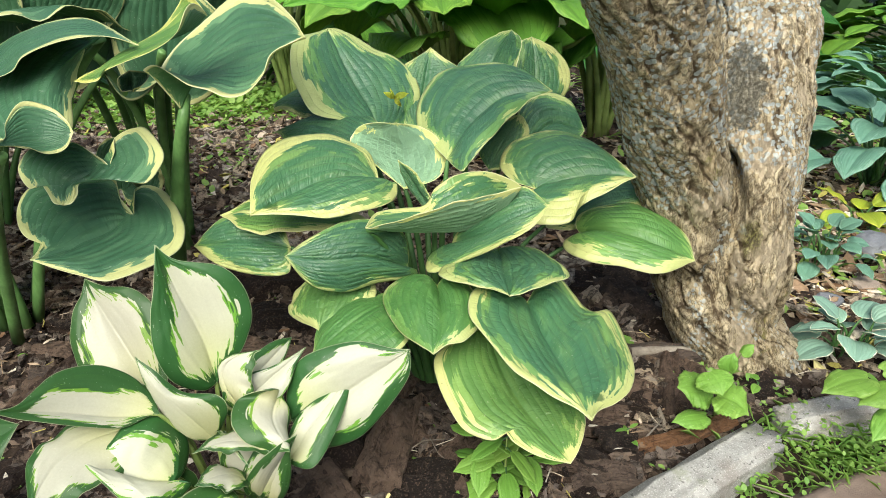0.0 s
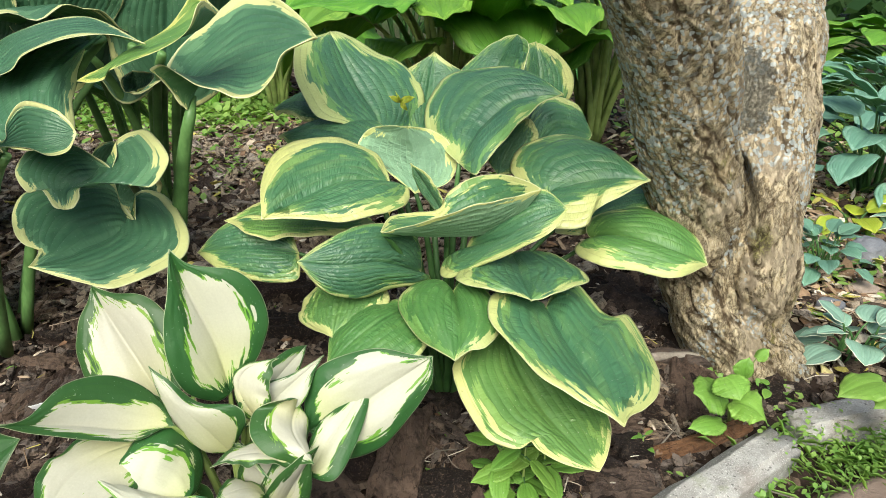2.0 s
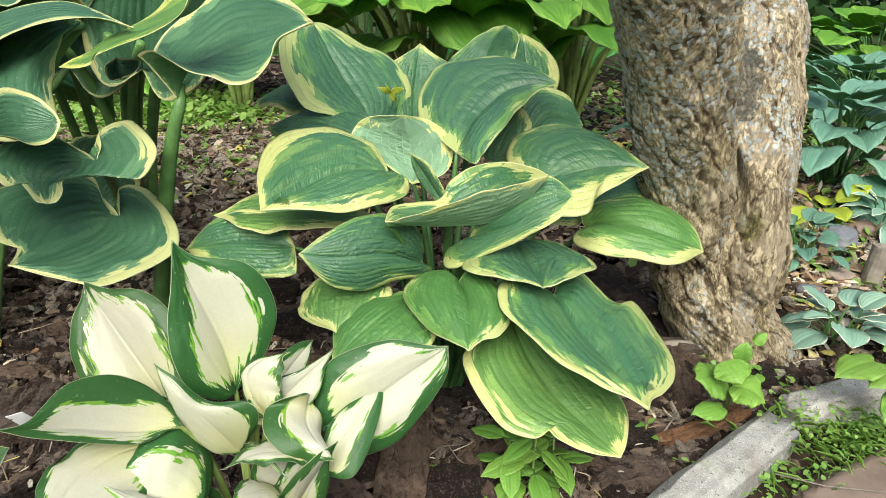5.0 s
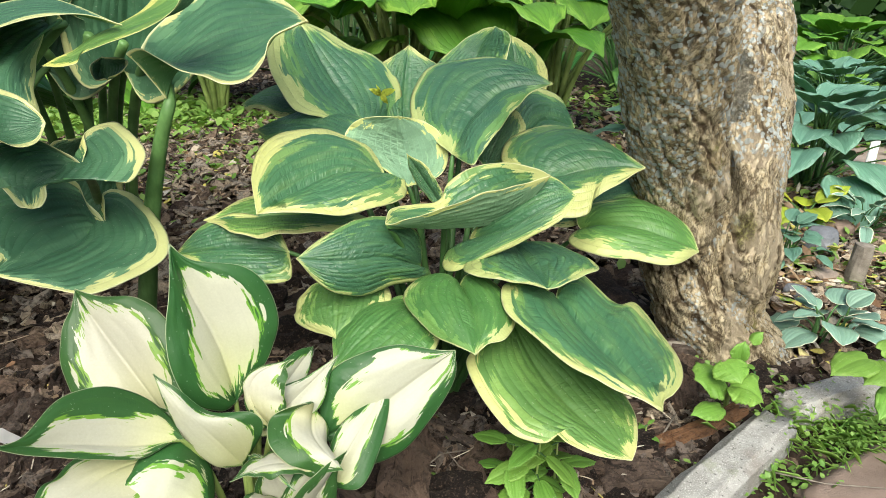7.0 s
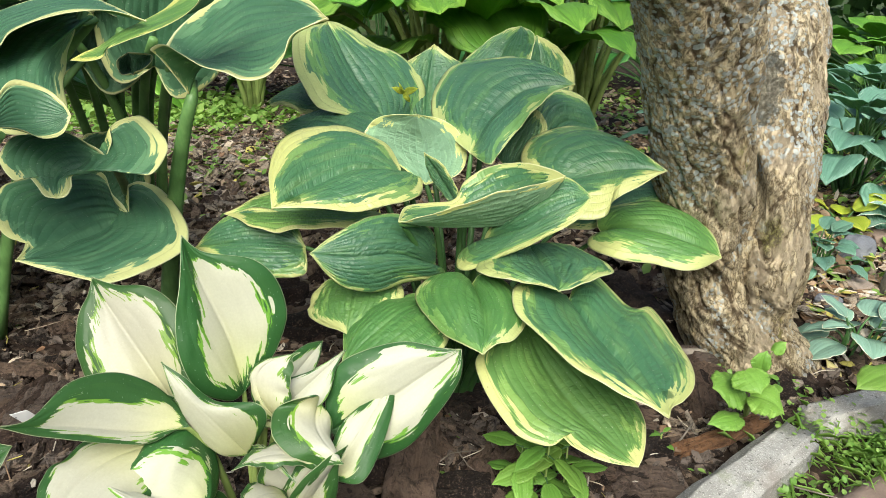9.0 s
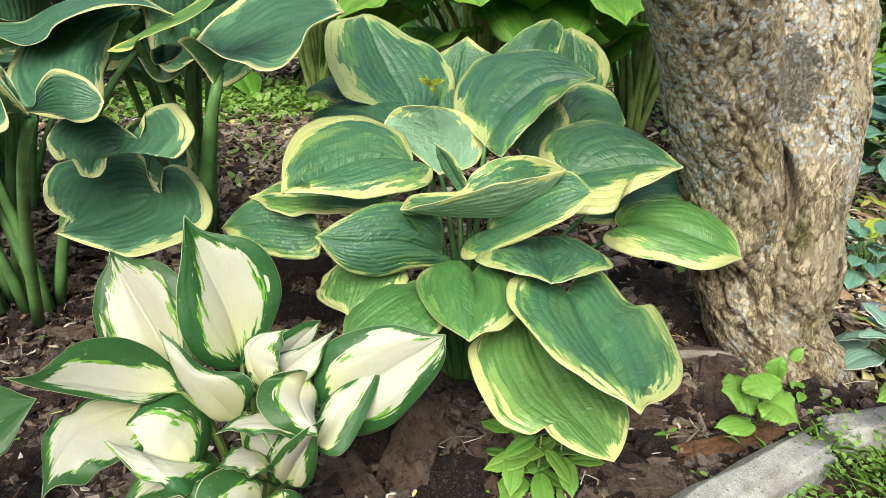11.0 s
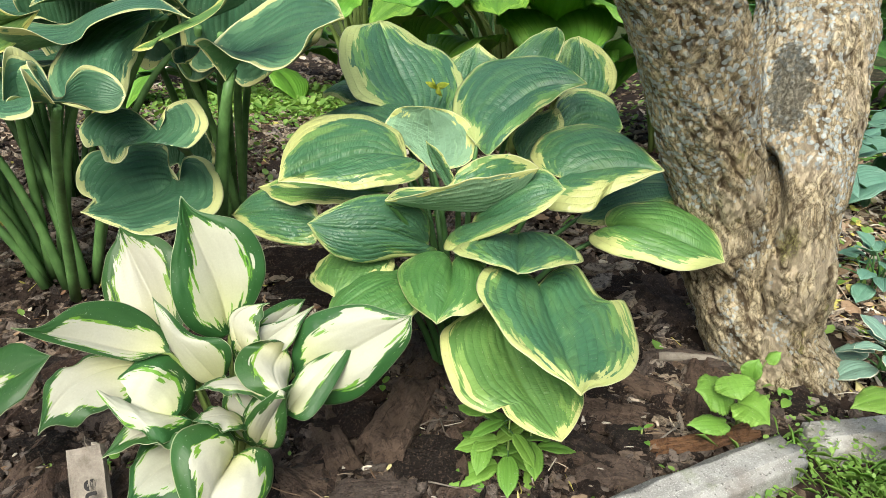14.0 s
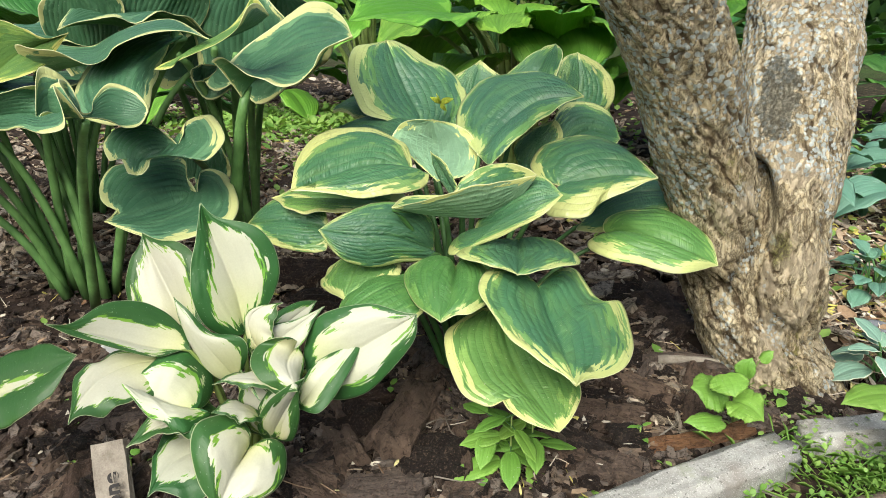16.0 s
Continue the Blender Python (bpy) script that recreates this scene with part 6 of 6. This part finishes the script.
def herbs(name, n, where, size, label, seed, heights=0.03, blades=False):
    """Countless tiny leaves as one object."""
    rnd = random.Random(seed)
    verts, faces = [], []
    for _ in range(n):
        x, y = where(rnd)
        z = ground_z(x, y) + 0.004 + rnd.random() ** 1.5 * heights
        a, pitch = rnd.uniform(0, 6.283), rnd.uniform(-0.25, 0.9)
        s = size * rnd.uniform(0.5, 1.4)
        d = Vector((math.cos(a) * math.cos(pitch), math.sin(a) * math.cos(pitch), math.sin(pitch)))
        w = Vector((-math.sin(a), math.cos(a), rnd.uniform(-0.3, 0.3))) * s * (0.024 if blades else 0.34)
        up = Vector((0, 0, 1))
        o = Vector((x, y, z))
        i = len(verts)
        verts += [o, o + d * s * 0.3 + w * 0.9, o + d * s * 0.62 + w * 0.85, o + d * s - up * s * 0.12 * (2 if blades else 1), o + d * s * 0.62 - w * 0.85, o + d * s * 0.3 - w * 0.9, o + d * s * 0.45 - up * s * 0.10]
        faces += [(i + k, i + (k + 1) % 6, i + 6) for k in range(6)]
    return tagged(solid(name, verts, faces, HERB), label, "ground cover", kind="stuff")


herbs("ground_cover", 5200, lambda r: (-1.10 + r.gauss(0, 0.32), 2.65 + r.gauss(0, 0.22)), 0.034, "low green herbs growing through the mulch", 51)
herbs("ground_cover", 420, lambda r: (-0.70 + r.gauss(0, 0.2), 1.85 + r.gauss(0, 0.2)), 0.026, "sparse green seedlings among bark litter", 52, 0.02)
herbs("ground_cover", 850, lambda r: (0.66 + r.gauss(0, 0.07), 0.665 + r.gauss(0, 0.03)), 0.009, "chickweed growing along the kerb", 53, 0.045)
herbs("grass", 300, lambda r: (0.62 + r.gauss(0, 0.07), 0.635 + r.gauss(0, 0.035)), 0.045, "thin grass blades along the kerb", 54, 0.02, True)
herbs("ground_cover", 130, lambda r: (0.46 + r.gauss(0, 0.06), 0.575 + r.gauss(0, 0.012)), 0.011, "small green weeds in the kerb joint", 55, 0.02)
herbs("ground_cover", 1000, lambda r: (1.2 + r.gauss(0, 0.3), 1.25 + r.gauss(0, 0.2)), 0.026, "green seedlings among dry leaves", 56, 0.02)
herbs("ground_cover", 130, lambda r: (0.52 + r.gauss(0, 0.05), 0.83 + r.gauss(0, 0.02)), 0.014, "moss and small green leaves at the tree's foot", 57, 0.012)
herbs("ground_cover", 4000, lambda r: (1.9 + r.gauss(0, 0.9), 2.6 + r.gauss(0, 0.6)), 0.035, "low green herbs beside the path", 58)


# ---- distance: unseen shrubs added all round to cut off low sky light ----
def shrub_screen(seed):
    rnd = random.Random(seed)
    verts, faces = [], []
    for _ in range(60000):
        a = rnd.uniform(0, 6.283)
        r = 7.5 + rnd.gauss(0, 0.7) + 0.8 * math.sin(a * 5) + (1.5 if abs(a - 1.57) < 1.2 else 0)
        x, y = r * math.cos(a), 1 + r * math.sin(a)
        z = ground_z(x, y) + abs(rnd.gauss(0, 2.0 if y > 0 else 0.8)) * (1.0 + 0.3 * math.sin(a * 7 + 1))
        s = rnd.uniform(0.10, 0.30)
        d = Vector((rnd.gauss(0, 1), rnd.gauss(0, 1), rnd.gauss(0, 0.6))).normalized() * s
        w = d.cross(Vector((rnd.gauss(0, 1), rnd.gauss(0, 1), rnd.gauss(0, 1)))).normalized() * s * 0.36
        o = Vector((x, y, z))
        i = len(verts)
        verts += [o - d * 0.5, o + w, o + d * 0.5, o - w]
        faces.append((i, i + 1, i + 2, i + 3))
    return tagged(solid("shrub_screen", verts, faces, WOODS, smooth=False), "added ring of unseen dark green shrubs that blocks low sky light", "shrubs", kind="stuff")


shrub_screen(61)


# ---- loose things ----
def rock(name, place, size, material, label, seed, category="stone"):
    bm = bmesh.new()
    bmesh.ops.create_icosphere(bm, subdivisions=3, radius=1)
    for v in bm.verts:
        q = v.co.copy()
        cut = max(abs(q.x), abs(q.y) * 0.95, abs(q.z) * 1.05)
        q = q.lerp(q / cut * 0.8, 0.55)
        q *= 1 + 0.16 * noise.noise(v.co * 1.4 + Vector((seed, 0, 0))) + 0.05 * noise.noise(v.co * 5 + Vector((seed, 3, 0)))
        v.co = Vector((q.x * size[0], q.y * size[1], q.z * size[2] + size[2] * 0.55))
    me = bpy.data.meshes.new(name)
    bm.to_mesh(me)
    bm.free()
    me.materials.append(material)
    ob = new(name, me)
    ob.matrix_basis = pose(place[0], place[1], ground_z(*place), 0, 0, seed * 40)
    return tagged(ob, label, category)


rock("stone", (0.985, 1.26), (0.055, 0.038, 0.036), GREY_STONE, "angular blue-grey stone on dry leaves", 1.0)
rock("stone", (1.09, 1.34), (0.045, 0.03, 0.025), BROWN_SLAB, "brown stone beside a grey one", 2.0)
rock("stone", (0.80, 1.06), (0.03, 0.024, 0.014), GREY_STONE, "small flat grey stone", 3.0)
rock("stone", (1.22, 1.30), (0.06, 0.04, 0.02), BROWN_SLAB, "flat brown stone among dry leaves", 4.0)
rock("stone", (0.90, 1.12), (0.035, 0.03, 0.012), PAVING, "flat pale stone among dry leaves", 5.0)


def stake():
    z = ground_z(0.95, 1.09)
    rnd = random.Random(5)
    pts = [Vector((0.95 + 0.006 * k / 5, 1.09, z - 0.02 + 0.115 * k / 5)) for k in range(6)]
    v, f = tube(pts, [0.021, 0.0205, 0.0205, 0.020, 0.020, 0.019], 14)
    v = [p + Vector((rnd.uniform(-1, 1), rnd.uniform(-1, 1), rnd.uniform(-1, 1) * 0.5)) * 0.0012 for p in v]
    return tagged(solid("stake", v, f, WOOD_GREY, origin=(0.95, 1.09, z), smooth=False), "short weathered grey wooden peg in the soil", "stake")


stake()


def board(corner, along, across, thick, material, name, parent=None):
    c, a, b = Vector(corner), Vector(along), Vector(across)
    n = a.cross(b).normalized() * thick
    rnd = random.Random(9)
    verts, faces = [], []
    for lay in (0, 1):
        for i in range(7):
            for j in range(4):
                verts.append(c + a * (i / 6) + b * (j / 3) + n * lay + Vector((rnd.uniform(-1, 1), rnd.uniform(-1, 1), rnd.uniform(-1, 1))) * 0.0006)
    for i in range(6):
        for j in range(3):
            q = i * 4 + j
            faces += [(q, q + 1, q + 5, q + 4), (q + 28, q + 32, q + 33, q + 29)]
    for i in range(6):
        faces += [(i * 4, i * 4 + 4, i * 4 + 32, i * 4 + 28), (i * 4 + 3, i * 4 + 31, i * 4 + 35, i * 4 + 7)]
    for j in range(3):
        faces += [(j, j + 28, j + 29, j + 1), (24 + j, 25 + j, 53 + j, 52 + j)]
    return solid(name, verts, faces, material, parent, smooth=False)


# a wooden plant marker with hand-painted letters that climb along it
marker = anchor("plant_marker", (-0.37, 0.345, ground_z(-0.37, 0.345)), "weathered wooden plant marker with dark hand-painted letters", "plant marker")
m_top, m_foot = Vector((-0.450, 0.404, 0.092)), Vector((-0.397, 0.324, -0.04))
m_side = Vector((0.047, 0.006, 0.012))
board(m_foot, m_top - m_foot, m_side, 0.009, WOOD_GREY, "board", marker)


def letters(body, start, along, up, size, parent):
    cu = bpy.data.curves.new("letters", "FONT")
    cu.body, cu.size, cu.extrude, cu.offset = body, size, 0.0004, 0.0009
    a, u = along.normalized(), up
    n = a.cross(u).normalized()
    u = n.cross(a).normalized()
    tmp = bpy.data.objects.new("letters", cu)
    scene.collection.objects.link(tmp)
    me = bpy.data.meshes.new_from_object(tmp.evaluated_get(bpy.context.evaluated_depsgraph_get()))
    bpy.data.objects.remove(tmp)
    bpy.data.curves.remove(cu)
    me.transform(Matrix((a, u, n)).transposed().to_4x4())
    me.materials.clear()
    me.materials.append(INK)
    ob = new("letters", me)
    ob.parent = parent
    ob.location = Vector(start) - parent_place(parent)
    return ob


m_way = (m_top - m_foot).normalized()
m_norm = (m_top - m_foot).cross(m_side).normalized()
if m_norm.y > 0:
    m_norm = -m_norm
lift = m_norm * 0.0105

letters("one", m_foot + m_way * 0.078 + m_side * 0.86 + lift, m_way, -m_side, 0.030, marker)
letters("a", m_foot + m_way * 0.072 + m_side * 0.44 + lift, m_way, -m_side, 0.030, marker)

tag = anchor("plant_label", (-0.60, 0.70, ground_z(-0.60, 0.70)), "white plastic plant label with faded writing stuck in the soil", "plant label")
board((-0.602, 0.70, 0.02), (-0.022, -0.035, 0.062), (0.022, 0.004, 0.004), 0.001, PLASTIC, "board", tag)
for k in range(4):
    board((-0.6065 - 0.004 * k, 0.6915 - 0.0063 * k, 0.0355 + 0.0112 * k), (-0.0025, -0.004, 0.0071), (0.009 - 0.001 * k, 0.0016, 0.0016), 0.0004, INK, "writing", tag)
tag_far = anchor("plant_label", (1.60, 1.90, ground_z(1.60, 1.90)), "white plastic plant label upright in the soil", "plant label")
board((1.585, 1.90, 0.04), (0.0, 0.0, 0.12), (0.035, 0.0, 0.0), 0.003, PLASTIC, "board", tag_far)


# ---- bark mulch ----
def chip_mesh(seed, nx=10, ny=6):
    """One torn piece of bark, about 1 long, 0.45 wide and 0.16 thick."""
    rnd = random.Random(seed)
    verts, faces = [], []
    ends = [rnd.uniform(0.8, 1.15) for _ in range(ny + 1)]
    starts = [rnd.uniform(0.8, 1.15) for _ in range(ny + 1)]
    bow = rnd.uniform(-0.12, 0.25)
    for lay in (0, 1):
        for i in range(nx + 1):
            for j in range(ny + 1):
                s, t = i / nx * 2 - 1, j / ny * 2 - 1
                x = s * 0.5 * (ends[j] if s > 0 else starts[j])
                y = t * 0.22 * (1 + 0.35 * noise.noise(Vector((s * 2.2, seed * 3.3, t))))
                step = 0.05 * round(2.4 * noise.noise(Vector((s * 1.1, t * 2.6, seed * 1.7)))) + 0.03 * noise.noise(Vector((s * 5, t * 5, seed)))
                z = bow * (0.2 - t * t * 0.2) + (step + 0.15 if lay else 0.0)
                if lay and (abs(s) == 1 or abs(t) == 1):
                    z -= 0.03
                verts.append((x, y, z))
    w, k = ny + 1, (nx + 1) * (ny + 1)
    for i in range(nx):
        for j in range(ny):
            a = k + i * w + j
            faces.append((a, a + w, a + w + 1, a + 1))
    for i in range(nx):
        a, b = i * w, i * w + ny
        faces += [(a, a + w, a + w + k, a + k), (b, b + k, b + w + k, b + w)]
    for j in range(ny):
        a, b = j, nx * w + j
        faces += [(a, a + k, a + k + 1, a + 1), (b, b + 1, b + k + 1, b + k)]
    me = bpy.data.meshes.new("bark_piece")
    me.from_pydata(verts, [], faces)
    me.materials.append(CHIP)
    return me


CHIPS = [chip_mesh(s) for s in range(12)]


def on_kerb(x, y, wide=0.055):
    for a, b in (((0.517, 0.664), (0.130, 0.398)), ((0.548, 0.692), (0.99, 0.833))):
        d = Vector((b[0] - a[0], b[1] - a[1]))
        s = max(0.0, min(1.0, Vector((x - a[0], y - a[1])).dot(d) / d.length_squared))
        if math.hypot(x - a[0] - d.x * s, y - a[1] - d.y * s) < wide:
            return True
    return False


def beyond_kerb(x, y):
    return y < 0.398 + (x - 0.130) * 0.687 if x < 0.53 else y < 0.692 + (x - 0.548) * 0.32


def in_trunk(x, y, r=0.14):
    return math.hypot(x - 0.57, y - 0.965) < r


def piece(x, y, z, length, turn, tilt=0.0, roll=0.0, wide=1.0, thick=1.0, kind=0):
    ob = new("bark_piece", CHIPS[kind % len(CHIPS)])
    ob.parent = ground
    ob.matrix_basis = pose(x, y, z, roll, tilt, turn) @ Matrix.Diagonal((length, length * wide, length * thick, 1))
    return ob


# the large pieces that lie in the open
piece(-0.066, 0.635, 0.012, 0.20, 83, 3, 8, 0.75, 0.9, 0)
piece(-0.165, 0.585, 0.004, 0.18, -58, 0, 25, 0.7, 0.9, 1)
piece(-0.005, 0.558, 0.006, 0.105, -8, 0, 10, 1.5, 1.2, 2)
piece(-0.065, 0.482, 0.002, 0.11, 20, 0, -8, 1.3, 1.0, 3)
piece(0.07, 0.478, 0.0, 0.12, 5, 3, 4, 1.0, 0.8, 4)
piece(-0.16, 0.47, 0.0, 0.13, -30, 0, -5, 1.1, 0.9, 5)
piece(0.385, 1.055, 0.03, 0.17, -62, 12, 30, 1.1, 0.7, 6)
piece(0.30, 1.12, 0.035, 0.16, 12, 0, 20, 0.9, 0.8, 7)
piece(0.345, 0.865, 0.01, 0.15, -14, 4, 5, 0.8, 0.8, 8)
piece(0.41, 0.79, 0.01, 0.15, 78, -8, 20, 0.75, 0.7, 9)
piece(0.255, 0.715, 0.004, 0.11, -10, 0, 6, 1.0, 0.8, 10)
piece(0.25, 0.578, 0.0, 0.09, -8, 0, 5, 1.3, 1.2, 11)
piece(0.30, 0.80, 0.01, 0.13, -25, 3, -10, 0.9, 0.9, 2)
piece(-0.37, 1.06, 0.06, 0.20, 2, 0, 25, 0.9, 0.8, 3)
piece(-0.27, 0.93, 0.06, 0.18, 8, 0, 18, 0.8, 0.8, 6)
piece(-0.28, 0.80, 0.05, 0.20, -6, 0, 20, 0.7, 0.8, 8)
piece(-0.20, 0.72, 0.035, 0.16, 18, 0, 15, 0.9, 0.8, 4)
piece(0.42, 0.875, 0.02, 0.17, -3, 0, 0, 0.55, 0.6, 5)
strip = new("wood_strip", CHIPS[1].copy())
strip.data.materials[0] = REDWOOD
strip.matrix_basis = pose(0.388, 0.664, 0.012, 12, -7, 16) @ Matrix.Diagonal((0.165, 0.058, 0.07, 1))
tagged(strip, "split reddish-brown strip of wood leaning on the kerb", "wood strip")
chips_rnd = random.Random(71)
count = 18
while count < 290:
    x, y = chips_rnd.uniform(-0.75, 0.62), chips_rnd.uniform(0.38, 1.25)
    if in_trunk(x, y, 0.13) or on_kerb(x, y, 0.07) or beyond_kerb(x, y):
        continue
    ln = chips_rnd.choice((0.035, 0.05, 0.07, 0.09, 0.11))
    piece(x, y, rough_ground(x, y) + chips_rnd.uniform(-0.003, 0.006), ln, chips_rnd.uniform(0, 360), chips_rnd.gauss(0, 8), chips_rnd.gauss(0, 14), chips_rnd.uniform(0.7, 1.5), chips_rnd.uniform(0.6, 1.3), chips_rnd.randrange(12))
    count += 1


def flakes(name, n, where, lo, hi, material, label, seed, lift=0.006, thick=0.22, tilt=0.3):
    """Torn flakes in a loose layer, too many to count."""
    rnd = random.Random(seed)
    verts, faces = [], []
    for _ in range(n):
        x, y = where(rnd)
        if in_trunk(x, y) or on_kerb(x, y, 0.05):
            continue
        s = lo + (hi - lo) * rnd.random() ** 2
        ang = rnd.uniform(0, 6.283)
        wide = rnd.uniform(0.22, 0.55)
        nz = Vector((rnd.gauss(0, tilt), rnd.gauss(0, tilt), 1)).normalized()
        a = Vector((math.cos(ang), math.sin(ang), 0))
        a = (a - nz * a.dot(nz)).normalized()
        b = nz.cross(a)
        o = Vector((x, y, rough_ground(x, y) + rnd.uniform(0.0, lift)))
        i = len(verts)
        th = s * thick * rnd.uniform(0.5, 1.2)
        ring = []
        for k in range(6):
            q = k / 6 * 6.283
            r = rnd.uniform(0.75, 1.2)
            ring.append(o + a * (math.cos(q) * s * 0.5 * r) + b * (math.sin(q) * s * 0.5 * wide * r) + nz * (s * 0.06 * rnd.uniform(-1, 1)))
        verts += [p + nz * th for p in ring] + [p - nz * th * 0.3 for p in ring]
        faces.append(tuple(i + k for k in range(6)))
        faces += [(i + k, i + 6 + k, i + 6 + (k + 1) % 6, i + (k + 1) % 6) for k in range(6)]
    ob = solid(name, verts, faces, material, smooth=False)
    return tagged(ob, label, "mulch", kind="stuff")


def in_bed(r):
    while True:
        x, y = r.gauss(-0.15, 0.5), r.gauss(0.72, 0.36)
        if y > 0.0 and not beyond_kerb(x, y):
            return x, y


flakes("bark_litter", 15000, in_bed, 0.005, 0.045, CHIP_STUFF, "loose dark bark mulch between the hostas", 72)
flakes("bark_litter", 14000, lambda r: (-0.75 + r.gauss(0, 0.75), 1.0 + abs(r.gauss(0, 1.25))), 0.018, 0.085, CHIP_GREY, "loose bark mulch in the back of the bed", 73, 0.016, 0.10, 0.4)
flakes("bark_litter", 3000, lambda r: (0.62 + abs(r.gauss(0, 0.75)), 0.85 + abs(r.gauss(0, 0.8))), 0.012, 0.06, CHIP_GREY, "loose bark mulch beside the path", 74)
flakes("dry_litter", 4000, lambda r: (-0.7 + r.gauss(0, 0.7), 1.2 + abs(r.gauss(0, 1.1))), 0.012, 0.06, PALE_LITTER, "pale dry leaves and wood flakes on the mulch", 75, 0.02, 0.04, 0.45)
flakes("dry_litter", 5200, lambda r: (0.65 + abs(r.gauss(0, 0.7)), 0.85 + abs(r.gauss(0, 0.7))), 0.010, 0.055, PALE_LITTER, "pale dry leaves on the soil beside the path", 76, 0.02, 0.04, 0.5)
flakes("bark_litter", 900, lambda r: (r.gauss(0.40, 0.07), r.gauss(0.80, 0.06)), 0.008, 0.045, CHIP_GREY, "grey bark flakes at the foot of the tree", 78, 0.014, 0.12, 0.4)
flakes("dry_litter", 1300, in_bed, 0.008, 0.03, PALE_LITTER, "a few dry leaf scraps on the dark mulch", 77, 0.02, 0.04, 0.5)


def twig(points, r, label, seed=0):
    v, f = tube(points, [r * (1 - 0.5 * k / (len(points) - 1)) for k in range(len(points))], 6)
    base = Vector(points[0])
    return tagged(solid("twig", v, f, WOOD_GREY, origin=base), label, "twig", "twigs")


twig([(0.303, 0.632, 0.006), (0.33, 0.66, 0.016), (0.362, 0.693, 0.022)], 0.0022, "thin pale dry twig leaning on the kerb")
twig([(-0.05, 0.600, 0.022), (-0.015, 0.632, 0.026), (0.03, 0.642, 0.022)], 0.0012, "thin pale dry stalk on the bark")
twig([(-0.005, 0.640, 0.024), (0.008, 0.61, 0.022), (0.03, 0.59, 0.016)], 0.0012, "thin pale dry stalk on the bark")
twig([(0.00, 0.515, 0.012), (0.04, 0.508, 0.014), (0.09, 0.515, 0.012)], 0.0013, "thin pale dry stalk on the bark")
twig([(-0.46, 0.43, 0.012), (-0.43, 0.39, 0.02), (-0.40, 0.375, 0.012)], 0.0014, "thin dry stalk beside the wooden marker")
twig([(0.46, 0.585, -0.006), (0.52, 0.55, -0.002), (0.60, 0.53, 0.0)], 0.0013, "long thin straw lying on a paving slab")


def straws(n, where, label, seed):
    """Thin dry stalks and fibres, too many to count."""
    rnd = random.Random(seed)
    verts, faces = [], []
    for _ in range(n):
        x, y = where(rnd)
        if in_trunk(x, y) or on_kerb(x, y, 0.05):
            continue
        ln, a = rnd.uniform(0.015, 0.07), rnd.uniform(0, 6.283)
        d = Vector((math.cos(a), math.sin(a), rnd.uniform(-0.1, 0.2))) * ln * 0.5
        o = Vector((x, y, rough_ground(x, y) + rnd.uniform(0.006, 0.016)))
        side = Vector((-d.y, d.x, 0)).normalized() * ln * rnd.uniform(-0.12, 0.12)
        v, f = tube([o - d, o + side, o + d], [0.0009, 0.0010, 0.0006], 4)
        i = len(verts)
        verts += v
        faces += [tuple(i + k for k in q) for q in f]
    return tagged(solid("dry_straw", verts, faces, PALE_LITTER), label, "straw", kind="stuff")


straws(420, in_bed, "thin dry stalks and straw scattered on the mulch", 81)
straws(420, lambda r: (r.uniform(0.65, 1.8), r.uniform(0.82, 2.0)), "thin dry straw on the soil beside the path", 82)


def scraps(n, where, label, seed):
    """Small green leaves and scraps that have dropped on the mulch."""
    return herbs("fallen_scraps", n, where, 0.016, label, seed, 0.012)


scraps(170, in_bed, "small green leaf scraps and seedlings on the mulch", 83)
twig([(0.352, 0.868, 0.032), (0.39, 0.866, 0.038), (0.44, 0.872, 0.036), (0.492, 0.868, 0.030)], 0.011, "short lichened branch lying at the foot of the tree")
